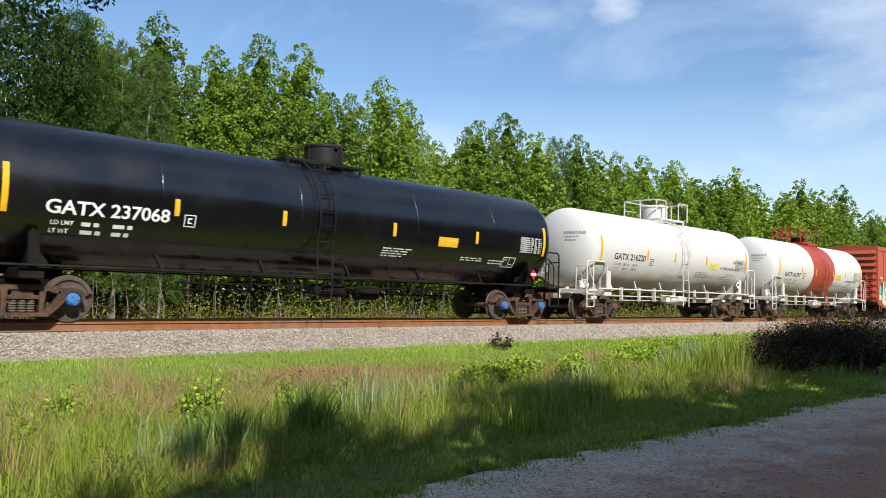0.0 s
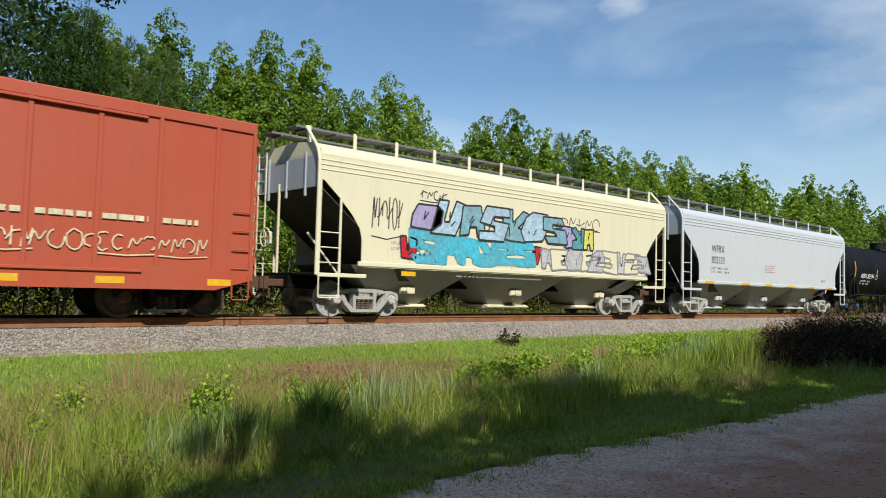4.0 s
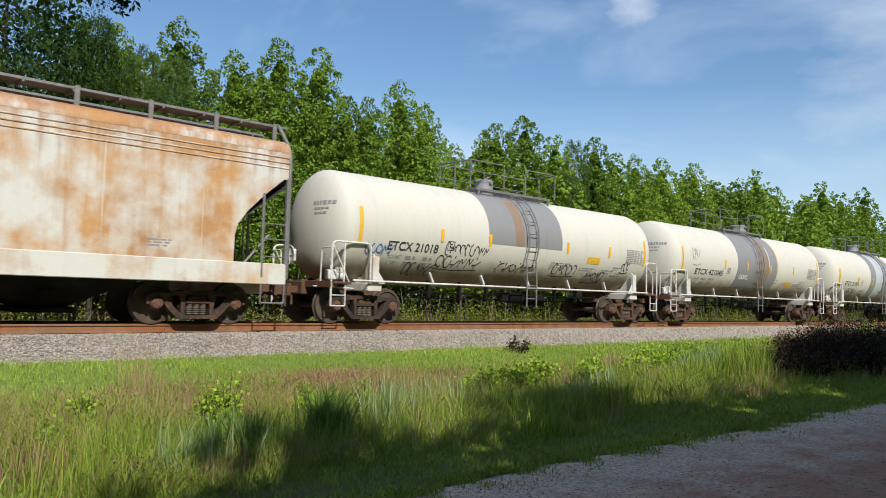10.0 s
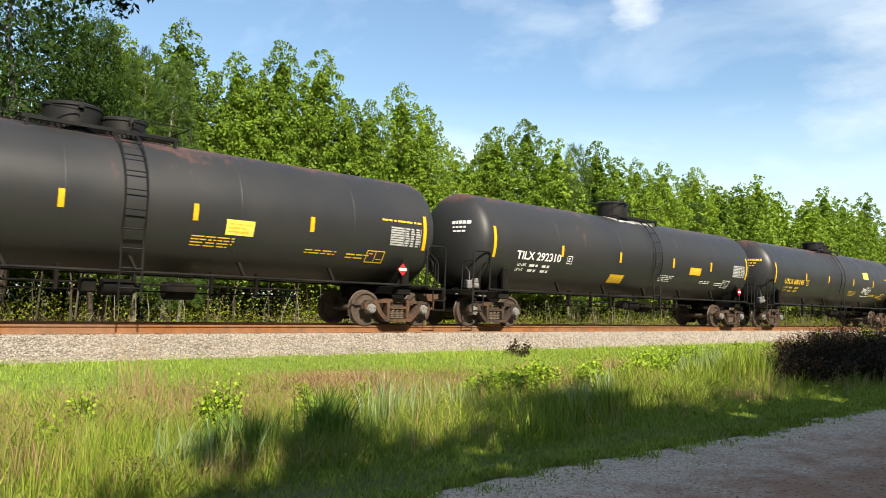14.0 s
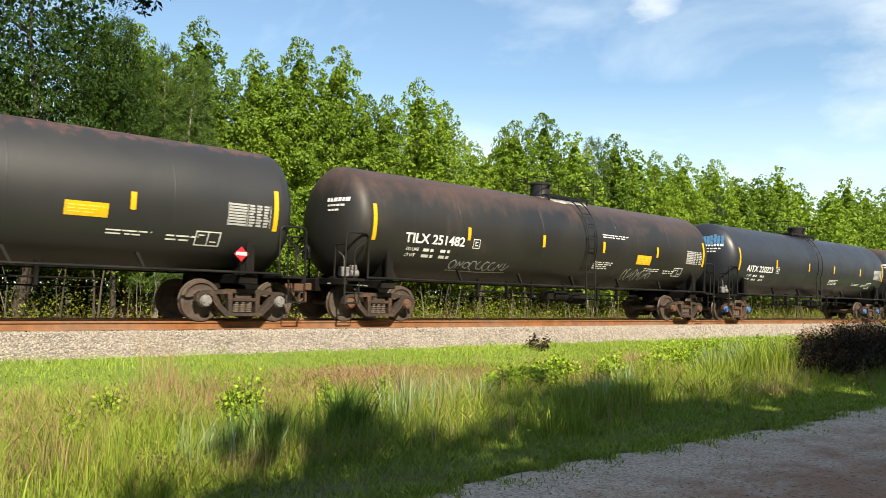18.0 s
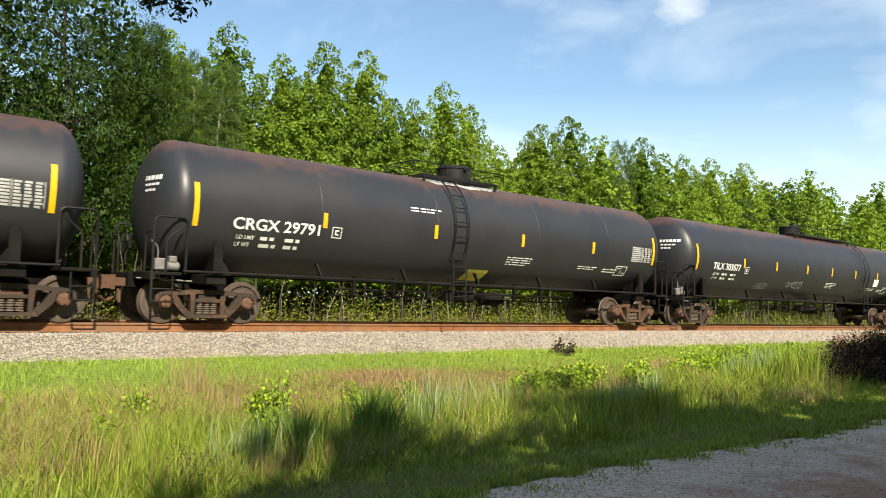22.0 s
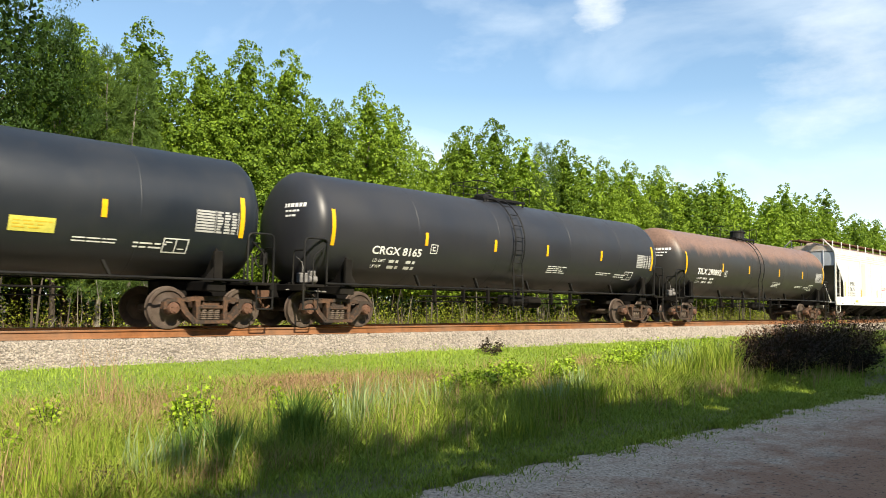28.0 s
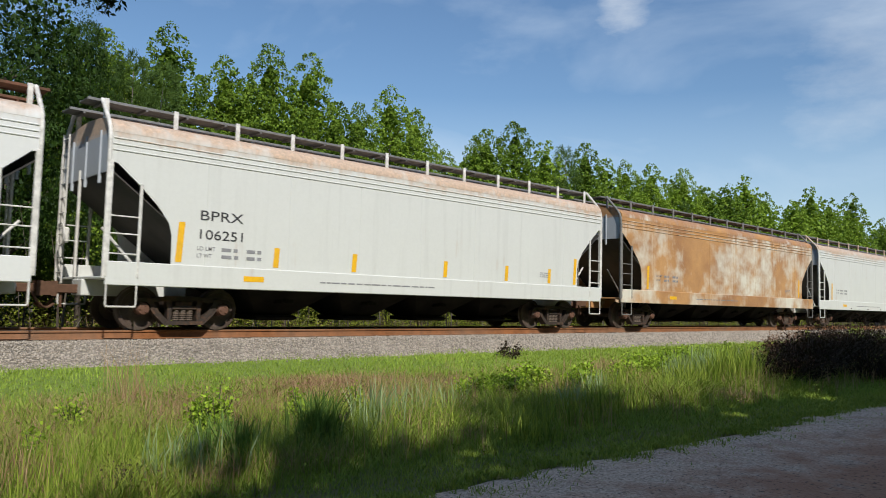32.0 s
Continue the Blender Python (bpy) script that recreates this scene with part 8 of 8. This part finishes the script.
def build_grass():
    rng = np.random.default_rng(14)
    # short fresh turf along the ballast's foot
    x, y = scatter(rng, 110000, -2, 55, 10.0, 14.75)
    keep = rng.random(len(x)) < np.clip((y - 9.8) * 0.6, 0.1, 1) * np.clip((14.95 - y + 0.5 * wave(x, y, 0.8, 12.0)) * 2.2, 0.05, 1)
    x, y = x[keep], y[keep]
    h = (0.03 + 0.08 * rng.random(len(x))) * (1 + 0.9 * np.maximum(0, wave(x, y, 0.9, 6.0)))
    blades("short_grass", rng, x, y, h, 0.0045 + 0.00025 * np.maximum(x, 0), 1.1, M_GRASS, "short fresh green turf along the ballast")
    # tall yellow-green grass nearer the lane
    x, y = scatter(rng, 190000, -2, 48, 4.95, 11.6)
    keep = (wave(x, y, 0.5, 1.0) + 0.25 * rng.normal(size=len(x)) > -0.25) & (rng.random(len(x)) < np.clip((y - lane_edge(x) - np.interp(x, [3, 8], [0.05, 0.75])) * 0.9, 0.02, 1) * np.clip((11.9 - y) * 0.6, 0.1, 1))
    x, y = x[keep], y[keep]
    h = (0.1 + 0.36 * rng.random(len(x)) ** 1.6) * (1 + 0.8 * wave(x, y, 1.1, 2.0) + 0.9 * wave(x, y, 3.4, 22.0)) * np.clip((y - lane_edge(x) - np.interp(x, [3, 8], [0.0, 0.6])) * 0.6, 0.12, 1) * np.interp(y, [8.0, 9.5, 11.5], [1.0, 0.66, 0.45])
    blades("tall_grass", rng, x, y, h, 0.0026 + 0.0002 * np.maximum(x, 0), 2.1, M_GRASS_TALL, "tall yellow-green meadow grass on the verge")
    # low green under-grass that fills the gaps
    x, y = scatter(rng, 110000, -2, 40, 5.0, 12.0)
    blades("low_grass", rng, x, y, rng.uniform(0.04, 0.17, len(x)) * np.clip((y - lane_edge(x) - 0.1) * 0.7, 0.2, 1), 0.004 + 0.00025 * np.maximum(x, 0), 1.5, M_GRASS, "low green grass under the tall blades")
    # dry reddish grass in patches
    x, y = scatter(rng, 90000, -2, 40, 6.2, 12.0)
    keep = wave(x, y, 0.42, 7.0) + 0.5 * wave(x, y, 1.7, 3.0) + 0.15 * rng.normal(size=len(x)) + 0.2 * np.minimum(y - 8.2, 1.2) - 0.4 * np.maximum(y - 10.8, 0) - 0.01 * np.maximum(x - 8, 0) > 0.14
    x, y = x[keep], y[keep]
    blades("dry_grass", rng, x, y, 0.09 + 0.25 * rng.random(len(x)), 0.0022 + 0.0002 * np.maximum(x, 0), 1.3, M_GRASS_DRY, "dry reddish grass in patches on the verge")
    # matted brown grass lying in patches
    spots = ((6.9, 11.0, 1.0, 0.7), (8.0, 10.2, 0.9, 0.6), (7.9, 11.6, 0.7, 0.5), (3.9, 9.2, 0.7, 0.4), (2.0, 8.6, 0.5, 0.4), (2.6, 6.9, 0.5, 0.3), (9.5, 10.9, 0.9, 0.4), (5.4, 9.7, 0.5, 0.5), (1.7, 7.6, 0.35, 0.35))
    x = np.concatenate([px + sx * rng.normal(size=3400) for px, _, sx, _ in spots])
    y = np.concatenate([py + sy * rng.normal(size=3400) for _, py, _, sy in spots])
    keep = (wave(x, y, 1.6, 31.0) + 0.2 * rng.normal(size=len(x)) > -0.12) & (y > lane_edge(x) + 0.6) & (y < 13.2)
    x, y = x[keep], y[keep]
    blades("matted_grass", rng, x, y, 0.06 + 0.15 * rng.random(len(x)), 0.0034 + 0.0002 * np.maximum(x, 0), 2.6, M_GRASS_MAT, "matted red-brown dead grass in patches")
    # close short grass between the meadow and the lane
    x, y = scatter(rng, 42000, -2, 40, 4.7, 6.9)
    blades("verge_turf", rng, x, y, 0.03 + 0.06 * rng.random(len(x)), 0.004 + 0.00025 * np.maximum(x, 0), 1.4, M_GRASS_TALL, "close short grass beside the lane")
    # small broad leaves low in the grass
    x, y = scatter(rng, 30000, -2, 40, 5.6, 13.6)
    keep = wave(x, y, 0.7, 4.0) + 0.2 * rng.normal(size=len(x)) > 0.0
    x, y = x[keep], y[keep]
    z = np.array([ground_z(a, b) for a, b in zip(x, y)]) + 0.04 + 0.22 * rng.random(len(x)) ** 1.5
    tagged(new("clover_leaves", quads("clover_leaves", leaf_quads(rng, np.stack([x, y, z], 1), 0.028), M_GRASS_TALL)), "small broad leaves low in the verge grass", "weeds", kind="stuff")
    # thin seed stems with loose heads above the grass
    x, y = scatter(rng, 5200, -2, 36, 5.9, 11.4)
    keep = wave(x, y, 0.6, 9.0) > -0.05
    x, y = x[keep], y[keep]
    h = 0.3 + 0.35 * rng.random(len(x))
    blades("seed_stems", rng, x, y, h, 0.0018 + 0.00015 * np.maximum(x, 0), 0.5, M_GRASS_DRY, "thin straw seed stems above the grass")
    z = np.array([ground_z(a, b) for a, b in zip(x, y)]) + h
    heads = np.repeat(np.stack([x, y, z], 1), 5, 0) + rng.normal(size=(len(x) * 5, 3)) * [0.012, 0.012, 0.05]
    tagged(new("seed_heads", quads("seed_heads", leaf_quads(rng, heads, 0.011), M_GRASS_DRY)), "loose reddish seed heads over the grass", "grass", kind="stuff")
    # low growth along the lane's edge
    x = np.where(rng.random(34000) < 0.8, 5.2 * rng.uniform(0.05, 3.6, 34000), rng.uniform(-2, 45, 34000))
    y = lane_edge(x) + np.array([0.1 * noise.noise((a * 0.55, 3.3, 0)) + 0.09 * noise.noise((a * 1.9, 8.1, 0)) for a in x]) + np.where(rng.random(len(x)) < 0.25, -np.abs(rng.normal(size=len(x))) * 0.42, rng.normal(size=len(x)) * 0.16)
    keep = wave(x, y, 2.2, 15.0) + wave(x, y, 7.0, 16.0) * 0.5 + 0.15 * rng.normal(size=len(x)) > 0.02
    x, y = x[keep], y[keep]
    z = np.array([max(ground_z(a, b), -0.868) for a, b in zip(x, y)])
    blades("edge_grass", rng, x, y, 0.025 + 0.05 * rng.random(len(x)), 0.004 + 0.00028 * np.maximum(x, 0), 1.8, M_GRASS_TALL, "low grass creeping over the lane's edge", z)


def tuft(x, y, count, height, spread, mat, label, seed=1, width=0.012):
    rng = np.random.default_rng(seed)
    ob = thing("grass_tuft", label, "grass tuft", "tufts of the verge", None, pose(x, y, ground_z(x, y)))
    dx, dy = rng.normal(size=count) * spread, rng.normal(size=count) * spread
    part("blade", blade_mesh("blade", rng, dx, dy, height * (0.5 + 0.6 * rng.random(count)), width, 0.55, mat, np.zeros(count)), ob)
    tagged(ob.children[0], kind="stuff")
    return ob


def weed(x, y, height, wide, mat, label, seed, leaves=260, size=0.085, name="weed", group="weeds of the verge"):
    rng = np.random.default_rng(seed)
    ob = thing(name, label, "weed" if name == "weed" else "shrub", group, None, pose(x, y, ground_z(x, y)))
    s = Shape()
    pts = []
    stems = max(4, leaves // 40)
    for k in range(stems):
        a, r = rng.random() * 6.3, wide * math.sqrt(rng.random())
        tip = np.array([r * math.cos(a), r * math.sin(a), height * rng.uniform(0.55, 1.0) * (1 - 0.35 * r / wide)])
        s.tube([(tip[0] * 0.15, tip[1] * 0.15, -0.05), tip * [0.6, 0.6, 0.55], tip], 0.008 + 0.004 * height, 5, 0, 0.003)
        t = rng.random(leaves // stems) ** 0.6
        pts.append(tip[None] * np.stack([t, t, t], 1) + rng.normal(size=(len(t), 3)) * 0.1 * max(0.6, wide))
    tagged(part("stem", s.mesh("stem", M_BARK, 50), ob), kind="stuff")
    part("leaves", quads("leaves", leaf_quads(rng, np.concatenate(pts), size), mat), ob)
    return ob


def build_weeds():
    spots = ((4.15, 8.5, 0.72, 0.26, 520), (4.0, 8.65, 0.55, 0.2, 260), (2.86, 9.55, 0.5, 0.15, 160), (5.55, 8.9, 0.55, 0.14, 120), (9.3, 9.2, 0.5, 0.5, 620), (10.0, 9.1, 0.6, 0.5, 700), (10.8, 9.4, 0.72, 0.42, 620), (11.5, 9.8, 0.45, 0.35, 300), (12.3, 9.2, 0.5, 0.35, 320), (13.4, 10.0, 0.5, 0.3, 260), (14.3, 9.6, 0.6, 0.4, 420), (15.1, 9.7, 0.75, 0.5, 620), (16.2, 10.0, 0.6, 0.45, 480), (16.9, 9.8, 0.85, 0.6, 800), (17.9, 10.1, 0.8, 0.6, 760), (18.8, 10.0, 0.7, 0.6, 600), (19.9, 10.1, 0.75, 0.6, 620), (21.0, 10.6, 0.7, 0.6, 520), (13.0, 8.7, 0.4, 0.25, 200), (2.1, 8.2, 0.4, 0.14, 100), (7.0, 9.6, 0.35, 0.15, 110))
    for i, (x, y, h, w, n) in enumerate(spots):
        weed(x, y, h * (0.92 if 8 < x < 11 else 1.1), w, M_WEED, "bright green broad-leaved weed in the grass", 300 + i, int(n * 2.2), 0.04 if x < 8 else 0.055)
    weed(14.8, 13.5, 0.5, 0.42, M_DEAD, "small dead brown weed at the ballast's foot", 330, 260, 0.07)
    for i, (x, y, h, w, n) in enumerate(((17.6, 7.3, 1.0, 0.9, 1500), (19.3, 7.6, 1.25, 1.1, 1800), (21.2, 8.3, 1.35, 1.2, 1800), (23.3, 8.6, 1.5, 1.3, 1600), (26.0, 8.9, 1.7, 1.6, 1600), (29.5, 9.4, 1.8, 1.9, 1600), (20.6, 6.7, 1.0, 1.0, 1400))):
        weed(x, y, h, w, M_SHRUB, "plum-brown shrub, tree shade darkened into its leaves", 340 + i, n * 4, 0.046, "shrub", "shrubs of the verge")
    for i, (x, y, h, w) in enumerate(((27.0, 11.0, 1.3, 1.0), (30.5, 11.6, 1.5, 1.2), (24.3, 10.6, 1.0, 0.7))):
        weed(x, y, h, w, M_BROWN_SHRUB, "sunlit red-brown brambles behind the dark shrubs", 360 + i, 1400, 0.05, "shrub", "shrubs of the verge")
    weed(18.0, 8.6, 0.95, 0.7, M_LEAF_DARK, "dark green shrub beside the plum-brown ones", 370, 2200, 0.045, "shrub", "shrubs of the verge")
    weed(24.0, 9.4, 1.45, 0.35, M_WEED, "thin yellow-green sprig among the dark shrubs", 350, 260, 0.08)
    weed(33.0, 11.0, 1.3, 1.0, M_WEED, "green bush behind the dark shrubs", 351, 600, 0.1)
    weed(2.45, 6.5, 0.3, 0.25, M_DEAD, "low tangle of dark dry stalks", 352, 420, 0.022)
    weed(5.5, 8.0, 0.45, 0.3, M_DEAD, "low tangle of dark dry stalks", 353, 520, 0.025)
    tuft(4.78, 7.25, 260, 0.76, 0.115, M_GRASS_BLUE, "dense dark green clump of tall blades", seed=11)
    tuft(3.6, 7.1, 300, 0.56, 0.2, M_GRASS_BLUE, "dense dark green clump of tall blades", seed=12)
    for i, (x, y, h, n) in enumerate(((6.0, 7.9, 0.8, 26), (6.5, 8.3, 0.7, 26), (7.0, 8.4, 0.62, 26), (7.5, 8.6, 0.66, 26), (2.95, 6.95, 0.6, 20), (8.0, 8.5, 0.6, 20), (3.05, 6.7, 0.55, 26), (15.2, 8.7, 0.85, 90), (16.6, 8.9, 0.95, 120), (17.4, 8.4, 0.9, 90), (11.6, 8.4, 0.6, 50), (9.4, 7.2, 0.6, 50))):
        tuft(x, y, int(n * 1.6), h, 0.15, M_REED, "pale blue-green tuft of reed-like blades", seed=20 + i, width=0.009)
    for i, (x, y, h, n) in enumerate(((14.6, 8.2, 0.75, 260), (15.6, 8.0, 0.95, 320), (16.3, 7.9, 1.05, 340), (17.0, 8.3, 0.9, 260), (12.9, 8.6, 0.55, 200), (8.6, 6.7, 0.55, 160), (9.7, 7.0, 0.6, 200), (10.6, 7.3, 0.5, 180), (7.3, 6.3, 0.5, 150), (1.9, 6.6, 0.5, 120), (2.6, 7.6, 0.5, 120))):
        tuft(x, y, n, h, 0.22, M_GRASS_TALL, "bushy tuft of tall green grass", seed=60 + i, width=0.006 + 0.0003 * x)
    for i, (x, y, h, n, w) in enumerate(((4.22, 11.7, 0.95, 60, 0.16), (4.4, 11.5, 0.55, 70, 0.2), (1.7, 7.0, 0.65, 60, 0.22), (13.2, 8.6, 0.6, 60, 0.15), (12.6, 8.2, 0.5, 60, 0.2))):
        tuft(x, y, n, h, w, M_GRASS_DRY, "pale straw-coloured tuft of dry grass", seed=40 + i, width=0.004)


build_woods()
overhang()
undergrowth()
build_grass()
build_weeds()

motions()
